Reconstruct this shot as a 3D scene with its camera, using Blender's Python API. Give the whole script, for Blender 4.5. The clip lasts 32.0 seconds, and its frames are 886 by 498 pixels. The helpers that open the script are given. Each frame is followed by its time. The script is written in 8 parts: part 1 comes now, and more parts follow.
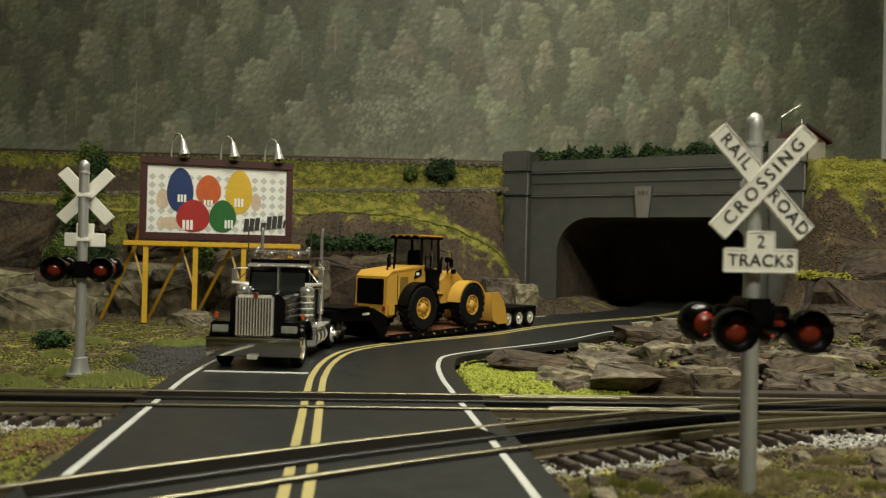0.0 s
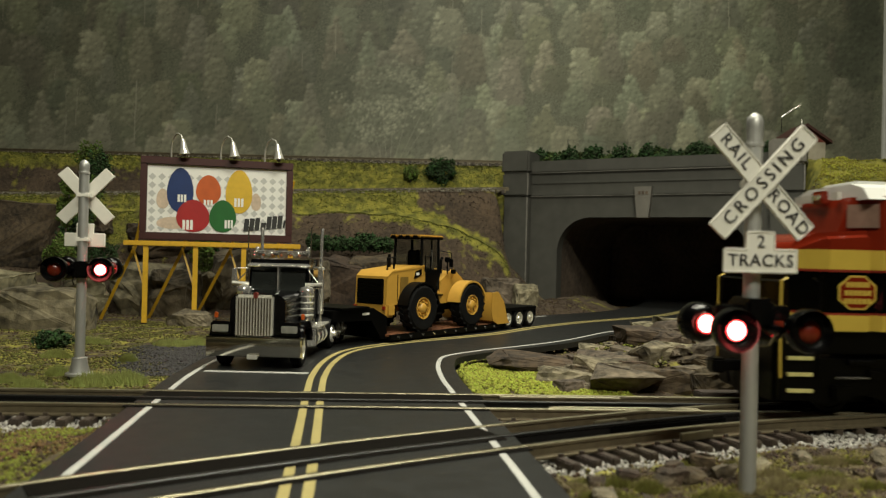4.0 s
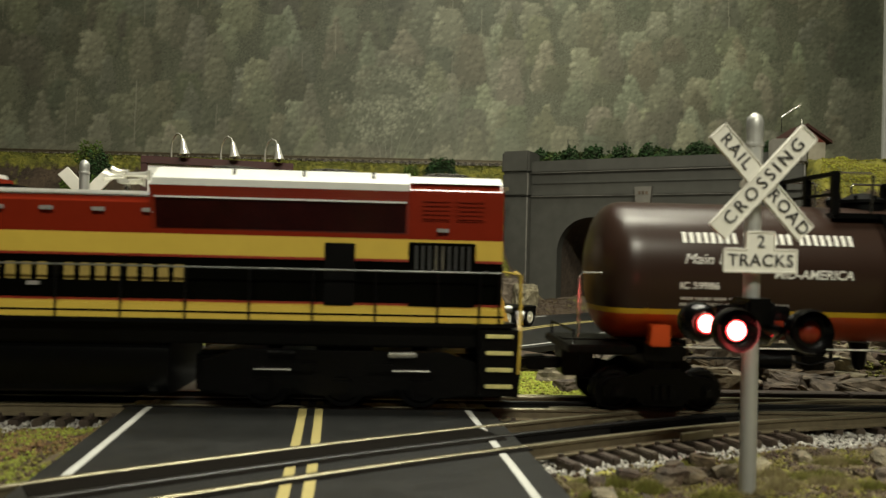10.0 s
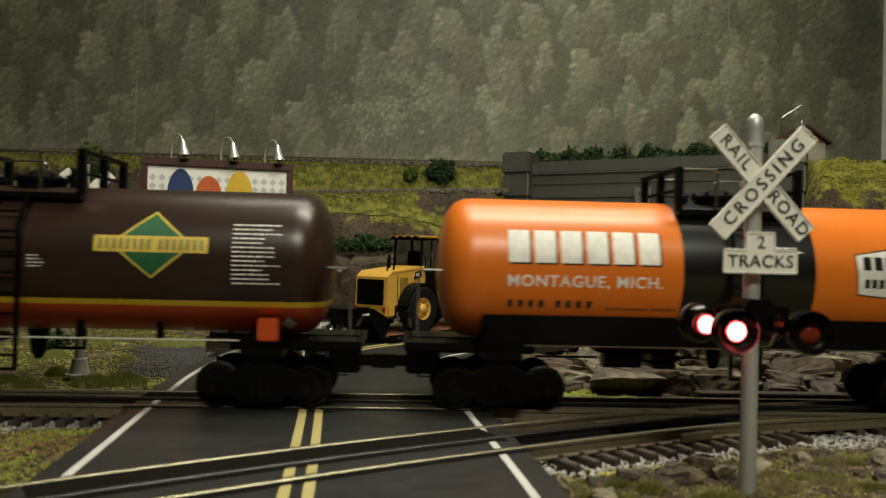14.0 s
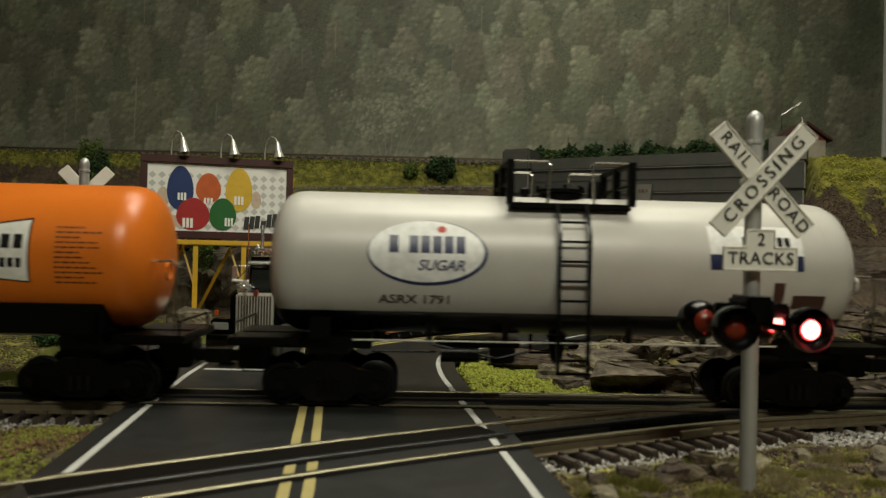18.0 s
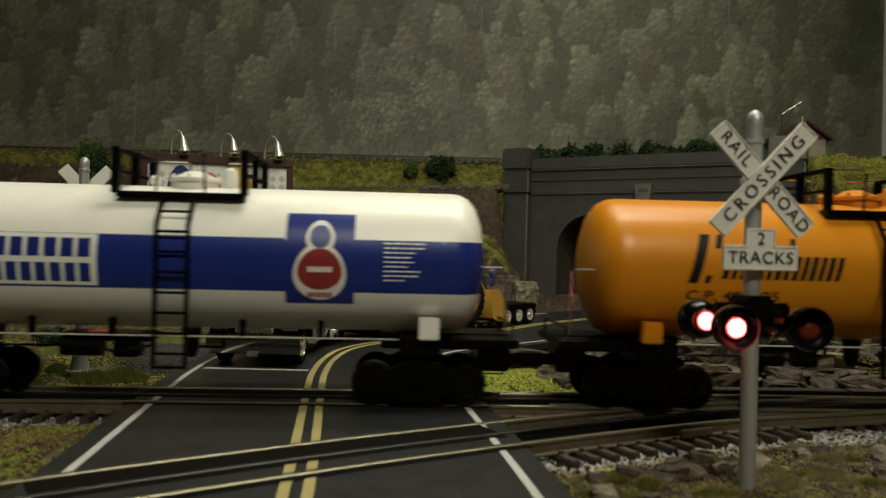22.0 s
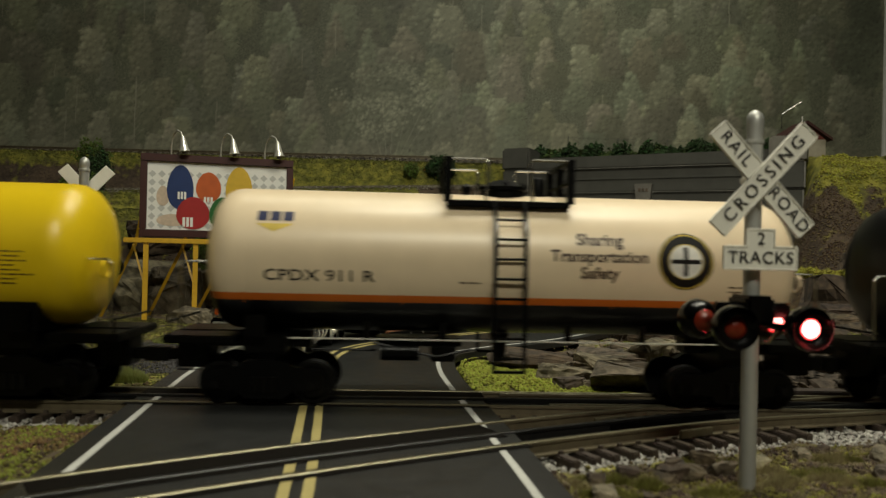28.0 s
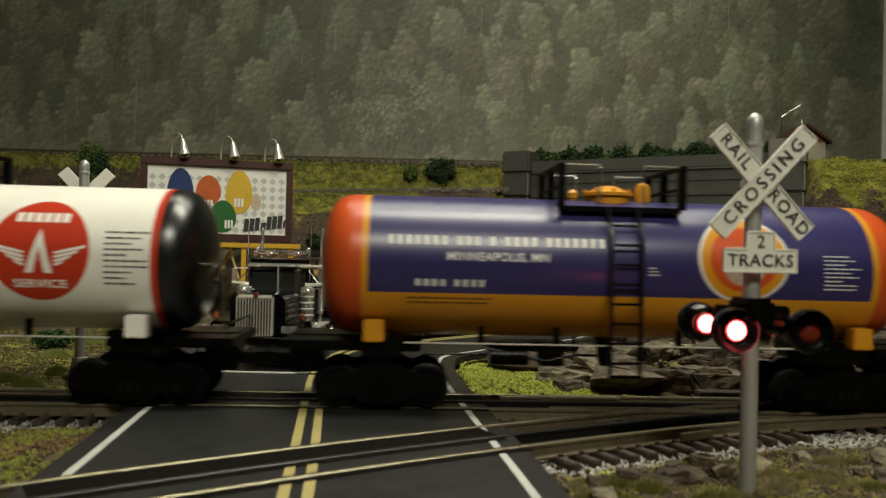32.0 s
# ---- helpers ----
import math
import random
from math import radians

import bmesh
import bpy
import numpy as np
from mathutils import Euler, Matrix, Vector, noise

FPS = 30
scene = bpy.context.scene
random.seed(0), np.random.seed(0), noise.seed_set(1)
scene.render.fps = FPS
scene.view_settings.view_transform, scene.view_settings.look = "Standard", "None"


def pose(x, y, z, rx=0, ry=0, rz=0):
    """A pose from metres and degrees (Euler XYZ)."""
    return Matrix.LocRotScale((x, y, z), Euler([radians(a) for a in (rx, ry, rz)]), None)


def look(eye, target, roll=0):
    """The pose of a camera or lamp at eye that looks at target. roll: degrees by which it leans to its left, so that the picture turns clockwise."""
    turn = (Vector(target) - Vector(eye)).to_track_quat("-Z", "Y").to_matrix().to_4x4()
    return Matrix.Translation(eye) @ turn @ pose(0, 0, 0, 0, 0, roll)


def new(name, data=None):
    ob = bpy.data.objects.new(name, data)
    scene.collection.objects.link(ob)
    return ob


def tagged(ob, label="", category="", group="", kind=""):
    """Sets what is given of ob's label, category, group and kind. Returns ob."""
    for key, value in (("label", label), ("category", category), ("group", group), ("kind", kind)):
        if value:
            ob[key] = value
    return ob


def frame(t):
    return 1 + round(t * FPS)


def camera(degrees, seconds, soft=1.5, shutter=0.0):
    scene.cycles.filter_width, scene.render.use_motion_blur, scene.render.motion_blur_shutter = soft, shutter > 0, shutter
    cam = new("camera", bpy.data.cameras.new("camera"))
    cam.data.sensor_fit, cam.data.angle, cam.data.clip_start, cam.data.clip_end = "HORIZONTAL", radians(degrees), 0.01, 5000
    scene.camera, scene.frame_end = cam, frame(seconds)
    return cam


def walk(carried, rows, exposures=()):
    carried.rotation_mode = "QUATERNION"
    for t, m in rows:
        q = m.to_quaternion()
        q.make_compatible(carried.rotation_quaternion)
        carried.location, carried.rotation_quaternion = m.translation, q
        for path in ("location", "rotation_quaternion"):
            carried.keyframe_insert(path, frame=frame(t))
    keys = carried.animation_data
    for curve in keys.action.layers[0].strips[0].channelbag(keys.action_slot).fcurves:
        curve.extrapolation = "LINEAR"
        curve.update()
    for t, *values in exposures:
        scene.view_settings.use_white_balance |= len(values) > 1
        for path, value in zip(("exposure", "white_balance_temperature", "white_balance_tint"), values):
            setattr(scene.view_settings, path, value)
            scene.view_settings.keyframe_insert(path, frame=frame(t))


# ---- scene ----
# A model railway in its true small size, in metres: z = 0 is the top of the rails.
cam = camera(61.0, 32.0, soft=1.2, shutter=0.5)
cam.data.dof.use_dof, cam.data.dof.focus_distance, cam.data.dof.aperture_fstop = True, 0.56, 18.0
EYE = (0.0, 0.0, 0.0696)
YAW, PITCH, ROLL = 3.179, 0.346, 1.347


def view(nod):
    a, b = radians(YAW), radians(PITCH + nod)
    way = Vector((math.sin(a) * math.cos(b), math.cos(a) * math.cos(b), math.sin(b)))
    return look(EYE, Vector(EYE) + way, ROLL)


NOD = [(0, 0), (10.5, 0.0), (11.5, 0.045), (14.5, 0.06), (16.5, -0.09), (17.0, -0.14), (19.5, -0.165), (21.0, -0.21),
       (31.5, -0.21), (32.0, 0.0)]
EXPOSURE = [(0, -0.06), (6, -0.12), (8, -0.02), (10, 0.1), (11, 0.1), (13, -0.08), (14.5, -0.22), (17, -0.46), (19, -0.65), (20, -0.64), (21, -0.95), (22, -0.85), (23, -0.65), (25, -0.56), (28, -0.73), (30, -0.71), (31, -0.7), (32, -0.43)]
walk(cam, [(t, view(n)) for t, n in NOD], EXPOSURE)

# ---- light: a warm dim train room, lit by three unseen area lamps ----
world = bpy.data.worlds.new("world")
scene.world = world
world.use_nodes = True
world.node_tree.nodes["Background"].inputs[0].default_value = (1.0, 0.9, 0.75, 1)
world.node_tree.nodes["Background"].inputs[1].default_value = 0.001
LAMP = (1.0, 0.97, 0.78)


def area_lamp(x, y, z, sx, sy, watts):
    data = bpy.data.lights.new("room_area_light", "AREA")
    data.shape, data.size, data.size_y, data.energy, data.color = "RECTANGLE", sx, sy, watts, LAMP
    ob = new("room_area_light", data)
    ob.matrix_world = pose(x, y, z)
    return ob


# overhead lamp inferred from the tank highlights, set low for quicker falloff
area_lamp(0.14, 0.36, 0.68, 0.4, 0.12, 5.5)
# unseen lamp added to brighten the backdrop and the bank
area_lamp(0.18, 0.85, 1.26, 1.1, 0.14, 10.0)
# unseen fill lamp added behind the camera for the front faces
area_lamp(0.16, -0.78, 1.05, 0.6, 0.14, 24.5)

# ---- materials ----
MATS = {}


def mat(name, color, rough=0.6, metal=0.0, var=0.18, scale=300.0, bump=0.0, bscale=None, random_hue=0.0, island=0.0,
        color2=None, coat=0.0, spec=0.5):
    """A surface with grain at two scales: colour varied by noise, fine relief by bump."""
    if name in MATS:
        return MATS[name]
    m = bpy.data.materials.new(name)
    m.use_nodes = True
    t = m.node_tree
    n, l = t.nodes, t.links
    p = n["Principled BSDF"]
    p.inputs["Metallic"].default_value = metal
    p.inputs["Specular IOR Level"].default_value = spec
    p.inputs["Coat Weight"].default_value = coat
    p.inputs["Coat Roughness"].default_value = 0.15
    co = n.new("ShaderNodeTexCoord")
    fine = n.new("ShaderNodeTexNoise")
    fine.inputs["Scale"].default_value = scale
    fine.inputs["Detail"].default_value = 6
    broad = n.new("ShaderNodeTexNoise")
    broad.inputs["Scale"].default_value = scale * 0.12
    broad.inputs["Detail"].default_value = 3
    l.new(co.outputs["Object"], fine.inputs["Vector"])
    l.new(co.outputs["Object"], broad.inputs["Vector"])
    add = n.new("ShaderNodeMath")
    add.operation = "ADD"
    l.new(fine.outputs["Fac"], add.inputs[0])
    l.new(broad.outputs["Fac"], add.inputs[1])
    ramp = n.new("ShaderNodeMapRange")
    ramp.inputs["From Min"].default_value = 0.7
    ramp.inputs["From Max"].default_value = 1.3
    l.new(add.outputs[0], ramp.inputs["Value"])
    mix = n.new("ShaderNodeMix")
    mix.data_type = "RGBA"
    c2 = color2 or tuple(min(1.0, c * (1 + var)) for c in color)
    c1 = color if color2 else tuple(c * (1 - var) for c in color)
    mix.inputs["A"].default_value = (*c1, 1)
    mix.inputs["B"].default_value = (*c2, 1)
    l.new(ramp.outputs[0], mix.inputs["Factor"])
    out = mix.outputs["Result"]
    if random_hue or island:
        hs = n.new("ShaderNodeHueSaturation")
        if island:
            src = n.new("ShaderNodeNewGeometry").outputs["Random Per Island"]
        else:
            src = n.new("ShaderNodeObjectInfo").outputs["Random"]
        amount = island or random_hue
        mr = n.new("ShaderNodeMapRange")
        mr.inputs["To Min"].default_value = 1 - amount
        mr.inputs["To Max"].default_value = 1 + amount
        l.new(src, mr.inputs["Value"])
        l.new(mr.outputs[0], hs.inputs["Value"])
        hm = n.new("ShaderNodeMapRange")
        hm.inputs["To Min"].default_value = 0.5 - amount * 0.06
        hm.inputs["To Max"].default_value = 0.5 + amount * 0.06
        l.new(src, hm.inputs["Value"])
        l.new(hm.outputs[0], hs.inputs["Hue"])
        l.new(out, hs.inputs["Color"])
        out = hs.outputs["Color"]
    l.new(out, p.inputs["Base Color"])
    rr = n.new("ShaderNodeMapRange")
    rr.inputs["To Min"].default_value = max(0.02, rough - 0.08)
    rr.inputs["To Max"].default_value = min(1.0, rough + 0.08)
    l.new(broad.outputs["Fac"], rr.inputs["Value"])
    l.new(rr.outputs[0], p.inputs["Roughness"])
    if bump:
        b = n.new("ShaderNodeBump")
        b.inputs["Strength"].default_value = min(1.0, bump)
        b.inputs["Distance"].default_value = 0.0006
        bn = n.new("ShaderNodeTexNoise")
        bn.inputs["Scale"].default_value = bscale or scale * 2
        bn.inputs["Detail"].default_value = 8
        l.new(co.outputs["Object"], bn.inputs["Vector"])
        l.new(bn.outputs["Fac"], b.inputs["Height"])
        l.new(b.outputs["Normal"], p.inputs["Normal"])
    MATS[name] = m
    return m


def glow(name, color, strength):
    m = bpy.data.materials.new(name)
    m.use_nodes = True
    p = m.node_tree.nodes["Principled BSDF"]
    p.inputs["Base Color"].default_value = (*color, 1)
    p.inputs["Emission Color"].default_value = (*color, 1)
    p.inputs["Emission Strength"].default_value = strength
    return m


def glass(name, tint, rough=0.05):
    m = bpy.data.materials.new(name)
    m.use_nodes = True
    p = m.node_tree.nodes["Principled BSDF"]
    p.inputs["Base Color"].default_value = (*tint, 1)
    p.inputs["Transmission Weight"].default_value = 1.0
    p.inputs["Roughness"].default_value = rough
    p.inputs["IOR"].default_value = 1.3
    return m


ASPHALT = mat("asphalt", (0.0122, 0.0128, 0.0125), 0.4, var=0.18, scale=900, bump=0.25, bscale=3000)
WHITE_LINE = mat("white_line_paint", (0.43, 0.43, 0.405), 0.5, var=0.12, scale=500)
YELLOW_LINE = mat("yellow_line_paint", (0.36, 0.3, 0.115), 0.5, var=0.1, scale=500)
RUBBER_AND_GROOVE = mat("rubber_and_groove_dark", (0.006, 0.005, 0.004), 0.9, spec=0.05)
RAIL = mat("rail_nickel", (0.2, 0.18, 0.118), 0.33, metal=0.6, var=0.15, scale=200)
RAIL_SIDE = mat("rail_weathered", (0.12, 0.098, 0.06), 0.55, metal=0.4, var=0.25, scale=250)
CENTRE_RAIL = mat("centre_rail_black", (0.02, 0.02, 0.02), 0.35, metal=0.6)
TIE = mat("tie_brown_plastic", (0.042, 0.029, 0.02), 0.6, var=0.3, scale=600, bump=0.4, random_hue=0.25)
BALLAST = mat("ballast_stone", (0.25, 0.237, 0.215), 0.85, var=0.25, scale=500, island=0.45)
DARK_GRAVEL = mat("dark_gravel", (0.032, 0.029, 0.029), 0.85, var=0.3, scale=500, island=0.5)
ROCK = mat("plaster_rock", (0.016, 0.0125, 0.008), 0.9, scale=190, bump=1.0, bscale=420, color2=(0.225, 0.185, 0.125), random_hue=0.4)
BOULDER = mat("olive_brown_boulder", (0.012, 0.01, 0.006), 0.9, scale=120, bump=1.0, bscale=380, color2=(0.225, 0.192, 0.12), random_hue=0.3)
ROCK_DARK = mat("brown_rock", (0.008, 0.0055, 0.0035), 0.9, scale=200, bump=1.0, bscale=420, color2=(0.1, 0.07, 0.042), random_hue=0.3)
FLOCK = mat("grass_flock", (0.1, 0.1, 0.011), 0.95, var=0.2, scale=300, island=0.5)
FLOCK_YELLOW = mat("yellow_flock", (0.215, 0.2, 0.02), 0.95, var=0.2, scale=300, island=0.4)
FLOCK_PALE = mat("pale_static_grass", (0.26, 0.285, 0.08), 0.95, var=0.2, scale=300, island=0.35)
DIRT_FLOCK = mat("brown_leaf_litter", (0.07, 0.042, 0.02), 0.95, var=0.3, scale=300, island=0.6)
FRONT_DIRT = mat("dark_leaf_litter", (0.042, 0.025, 0.012), 0.95, var=0.3, scale=300, island=0.6)
BUSH = mat("bush_foam", (0.018, 0.042, 0.008), 0.95, var=0.3, scale=400, island=0.5)
BUSH_MID = mat("olive_bush_foam", (0.04, 0.062, 0.01), 0.95, var=0.3, scale=400, island=0.5)
BUSH_LIGHT = mat("light_bush_foam", (0.075, 0.11, 0.015), 0.95, var=0.3, scale=400, island=0.5)
CONCRETE = mat("portal_grey_plaster", (0.06, 0.059, 0.05), 0.8, var=0.2, scale=60, bump=0.35, bscale=900)
SOOT = mat("tunnel_liner", (0.085, 0.062, 0.044), 0.95, var=0.5, scale=160, bump=0.8)
POLE = mat("silver_painted_pole", (0.42, 0.42, 0.4), 0.42, metal=0.55, var=0.06, scale=200)
SIGN = mat("cast_white_sign", (0.7, 0.68, 0.61), 0.55, var=0.05, scale=300)
INK = mat("black_lettering", (0.025, 0.025, 0.024), 0.6)
BLACK = mat("gloss_black_plastic", (0.0015, 0.0015, 0.0015), 0.22, spec=0.25)
BLACK_MATT = mat("matt_black_plastic", (0.0018, 0.0018, 0.0018), 0.42, var=0.3, spec=0.1)
UNDER = mat("underframe_black", (0.0008, 0.0007, 0.0006), 0.32, var=0.35, scale=500, bump=0.3, spec=0.16)
WHEEL = mat("blackened_wheel", (0.0022, 0.002, 0.0018), 0.35, spec=0.18)
CHROME = mat("chrome", (0.85, 0.83, 0.78), 0.13, metal=0.85, var=0.03)
BRIGHT = mat("polished_trim", (0.82, 0.8, 0.72), 0.22, metal=0.6, var=0.06)
STEEL = mat("bright_wire", (0.6, 0.58, 0.52), 0.25, metal=1.0, var=0.05)
LENS_DARK = mat("unlit_red_lens", (0.13, 0.012, 0.004), 0.3)
LENS_LIT = glow("lit_red_lens", (1.0, 0.17, 0.15), 19.0)
LENS_RIM = glow("lit_red_lens_edge", (1.0, 0.03, 0.035), 6.0)
YELLOW_STEEL = mat("yellow_painted_steel", (0.6, 0.35, 0.02), 0.45, var=0.12, scale=300)
MAROON = mat("maroon_frame", (0.045, 0.01, 0.008), 0.45)
PAPER = mat("poster_paper", (0.82, 0.81, 0.77), 0.55, var=0.03)
LOADER = mat("loader_yellow", (0.5, 0.28, 0.045), 0.42, var=0.06, scale=200)
TYRE = mat("tyre_rubber", (0.004, 0.004, 0.004), 0.8, var=0.3, scale=600, bump=0.5, spec=0.15)
CAB_GLASS = glass("clear_cab_glass", (0.6, 0.62, 0.6), 0.0)
DECK = mat("trailer_deck_wood", (0.13, 0.05, 0.02), 0.6, var=0.35, scale=250, bump=0.3)
RED = mat("locomotive_red", (0.16, 0.0145, 0.005), 0.2, var=0.06, scale=150)
LOCO_YELLOW = mat("locomotive_yellow", (0.5, 0.355, 0.055), 0.34, var=0.05, scale=150)
LOCO_BLACK = mat("locomotive_green_black", (0.0013, 0.0014, 0.001), 0.16, var=0.1, scale=150, spec=0.12)
WHITE = mat("white_roof_paint", (0.6, 0.6, 0.57), 0.4, var=0.05, scale=150)
GREY = mat("grey_tank_paint", (0.02, 0.02, 0.02), 0.5, var=0.15)
GRILLE_DARK = mat("radiator_mesh_dark", (0.016, 0.002, 0.0018), 0.2, var=0.3, scale=900, spec=0.12)

# ---- building tools ----
def box(bm, x0, x1, y0, y1, z0, z1, bev=0.0):
    m = Matrix.LocRotScale(((x0 + x1) / 2, (y0 + y1) / 2, (z0 + z1) / 2), None, (abs(x1 - x0), abs(y1 - y0), abs(z1 - z0)))
    r = bmesh.ops.create_cube(bm, size=1.0, matrix=m)
    if bev:
        edges = list({e for v in r["verts"] for e in v.link_edges})
        bmesh.ops.bevel(bm, geom=edges, offset=bev, segments=2, affect="EDGES", clamp_overlap=True)
    return bm


def cyl(bm, p, q, r, seg=16, r2=None, caps=True):
    p, q = Vector(p), Vector(q)
    d = q - p
    m = Matrix.Translation((p + q) / 2) @ d.to_track_quat("Z", "Y").to_matrix().to_4x4()
    bmesh.ops.create_cone(bm, cap_ends=caps, segments=seg, radius1=r, radius2=r if r2 is None else r2, depth=d.length, matrix=m)
    return bm


def ball(bm, p, r, seg=12, squash=(1, 1, 1)):
    m = Matrix.LocRotScale(p, None, squash)
    bmesh.ops.create_uvsphere(bm, u_segments=seg, v_segments=max(6, seg // 2), radius=r, matrix=m)
    return bm


def tube(bm, pts, r, seg=6):
    pts = [Vector(p) for p in pts]
    rings = []
    for i, p in enumerate(pts):
        d = (pts[min(i + 1, len(pts) - 1)] - pts[max(i - 1, 0)]).normalized()
        up = Vector((0, 0, 1)) if abs(d.z) < 0.95 else Vector((0, 1, 0))
        a = d.cross(up).normalized()
        b = a.cross(d)
        rings.append([bm.verts.new(p + r * (math.cos(2 * math.pi * k / seg) * a + math.sin(2 * math.pi * k / seg) * b)) for k in range(seg)])
    for u, v in zip(rings, rings[1:]):
        for k in range(seg):
            bm.faces.new((u[k], u[(k + 1) % seg], v[(k + 1) % seg], v[k]))
    bm.faces.new(rings[0][::-1])
    bm.faces.new(rings[-1])
    return bm


def prism(bm, outline, lo, hi, axis="y"):
    """Extrudes a 2D outline: along y it lies in (x, z), along z in (x, y), along x in (y, z)."""
    def at(a, b, c):
        return {"y": (a, c, b), "z": (a, b, c), "x": (c, a, b)}[axis]
    u = [bm.verts.new(at(a, b, lo)) for a, b in outline]
    v = [bm.verts.new(at(a, b, hi)) for a, b in outline]
    n = len(outline)
    f = [bm.faces.new(u), bm.faces.new(v[::-1])]
    for k in range(n):
        f.append(bm.faces.new((u[k], v[k], v[(k + 1) % n], u[(k + 1) % n])))
    bmesh.ops.recalc_face_normals(bm, faces=f)
    return bm


def lathe(bm, profile, seg=32, axis="x", ring=False):
    """Turns (along, radius) pairs round an axis; ring closes the profile on itself, as for a tyre."""
    rings = []
    for a, r in profile:
        loop = []
        for k in range(seg):
            c, s = r * math.cos(2 * math.pi * k / seg), r * math.sin(2 * math.pi * k / seg)
            loop.append(bm.verts.new({"x": (a, c, s), "y": (c, a, s), "z": (c, s, a)}[axis]))
        rings.append(loop)
    fs = []
    for u, v in zip(rings, rings[1:] + (rings[:1] if ring else [])):
        for k in range(seg):
            fs.append(bm.faces.new((u[k], u[(k + 1) % seg], v[(k + 1) % seg], v[k])))
    if not ring:
        fs.append(bm.faces.new(rings[0][::-1]))
        fs.append(bm.faces.new(rings[-1]))
    bmesh.ops.recalc_face_normals(bm, faces=fs)
    return bm


def mesh_of(bm, name, mats, smooth=True):
    me = bpy.data.meshes.new(name)
    bm.to_mesh(me)
    bm.free()
    for m in (mats if isinstance(mats, (list, tuple)) else [mats]):
        me.materials.append(m)
    if smooth:
        me.shade_smooth()
        me.set_sharp_from_angle(angle=radians(35))
    return me


def part(name, bm, material, parent, label="", at=None, smooth=True):
    """Links a bmesh as one mesh object under a thing or a part."""
    ob = new(name, mesh_of(bm, name, material, smooth))
    ob.parent = parent
    if at is not None:
        ob.matrix_basis = at
    if label:
        tagged(ob, label)
    return ob


def thing(name, m, label, category, group="", kind=""):
    ob = new(name)
    ob.empty_display_size = 0.01
    ob.matrix_basis = m
    return tagged(ob, label, category, group, kind)


def solo(name, bm, material, label, category, m=None, group="", kind="", smooth=True):
    ob = new(name, mesh_of(bm, name, material, smooth))
    if m is not None:
        ob.matrix_basis = m
    return tagged(ob, label, category, group, kind)


def N():
    return bmesh.new()


def letters(text, size, spread=1.0, bold=0.0):
    """A flat bmesh of built-in letters, centred, lying in (x, y)."""
    c = bpy.data.curves.new("letters", "FONT")
    c.body, c.size, c.align_x, c.align_y, c.space_character = text, size, "CENTER", "CENTER", spread
    c.resolution_u, c.offset = 3, size * bold
    o = bpy.data.objects.new("letters", c)
    scene.collection.objects.link(o)
    dg = bpy.context.evaluated_depsgraph_get()
    me = bpy.data.meshes.new_from_object(o.evaluated_get(dg))
    bm = bmesh.new()
    bm.from_mesh(me)
    bpy.data.objects.remove(o)
    bpy.data.curves.remove(c)
    bpy.data.meshes.remove(me)
    return bm


def bars(bm, x, z, words, high, wide, gap=0.46):
    """Plain blocks in the rhythm of a line of lettering: words is a list of letter counts, wide the line's length."""
    step = wide / (sum(words) + 0.7 * (len(words) - 1))
    for count in words:
        for k in range(count):
            quad(bm, x + step * (k + gap / 2), x + step * (k + 1 - gap / 2), z, z + high)
        x += step * (count + 0.7)
    return bm


def quad(bm, x0, x1, z0, z1, skew=0.0):
    return bm.faces.new([bm.verts.new((a, b, 0)) for a, b in ((x0, z0), (x1, z0), (x1 + skew, z1), (x0 + skew, z1))])


def disc(bm, x, z, r, rz=None, seg=40):
    rz = rz or r
    return bm.faces.new([bm.verts.new((x + r * math.cos(2 * math.pi * k / seg), z + rz * math.sin(2 * math.pi * k / seg), 0)) for k in range(seg)])


def poly(bm, pts):
    return bm.faces.new([bm.verts.new((a, b, 0)) for a, b in pts])

# ---- plan ----
YC = 0.3571            # centre line of the straight main track
GAUGE = 0.0165         # half the distance of the rail centres


SIDE = [(-0.5, -0.16), (-0.3, 0.05), (-0.16, 0.1685), (-0.1, 0.2120), (-0.0338, 0.2510), (0.0204, 0.2795), (0.0814, 0.3085), (0.1418, 0.333), (0.2, 0.3485), (0.26, 0.3571), (0.5, 0.3571)]


def smooth_path(pts, n=8):
    out = []
    for i in range(len(pts) - 1):
        p0, p1, p2, p3 = (Vector(pts[max(0, min(len(pts) - 1, k))]) for k in (i - 1, i, i + 1, i + 2))
        for k in range(n):
            t = k / n
            out.append(0.5 * ((2 * p1) + (p2 - p0) * t + (2 * p0 - 5 * p1 + 4 * p2 - p3) * t * t + (3 * p1 - p0 - 3 * p2 + p3) * t ** 3))
    out.append(Vector(pts[-1]))
    return out


SIDE_LINE = smooth_path(SIDE)
SIDE_X, SIDE_Y = [p.x for p in SIDE_LINE], [p.y for p in SIDE_LINE]


def siding(x):
    """Centre line of the curved siding that leaves the main track."""
    return float(np.interp(x, SIDE_X, SIDE_Y))


ROAD_MID = [(-0.021, 0.05), (-0.0255, 0.15), (-0.0294, 0.23), (-0.0417, 0.38), (-0.0447, 0.43), (-0.044, 0.48), (-0.037, 0.527), (-0.02, 0.562),
            (0.012, 0.598), (0.05, 0.632), (0.087, 0.669), (0.142, 0.742), (0.21, 0.812), (0.278, 0.87), (0.34, 0.935), (0.42, 1.06), (0.5, 1.25)]


MID = smooth_path(ROAD_MID)


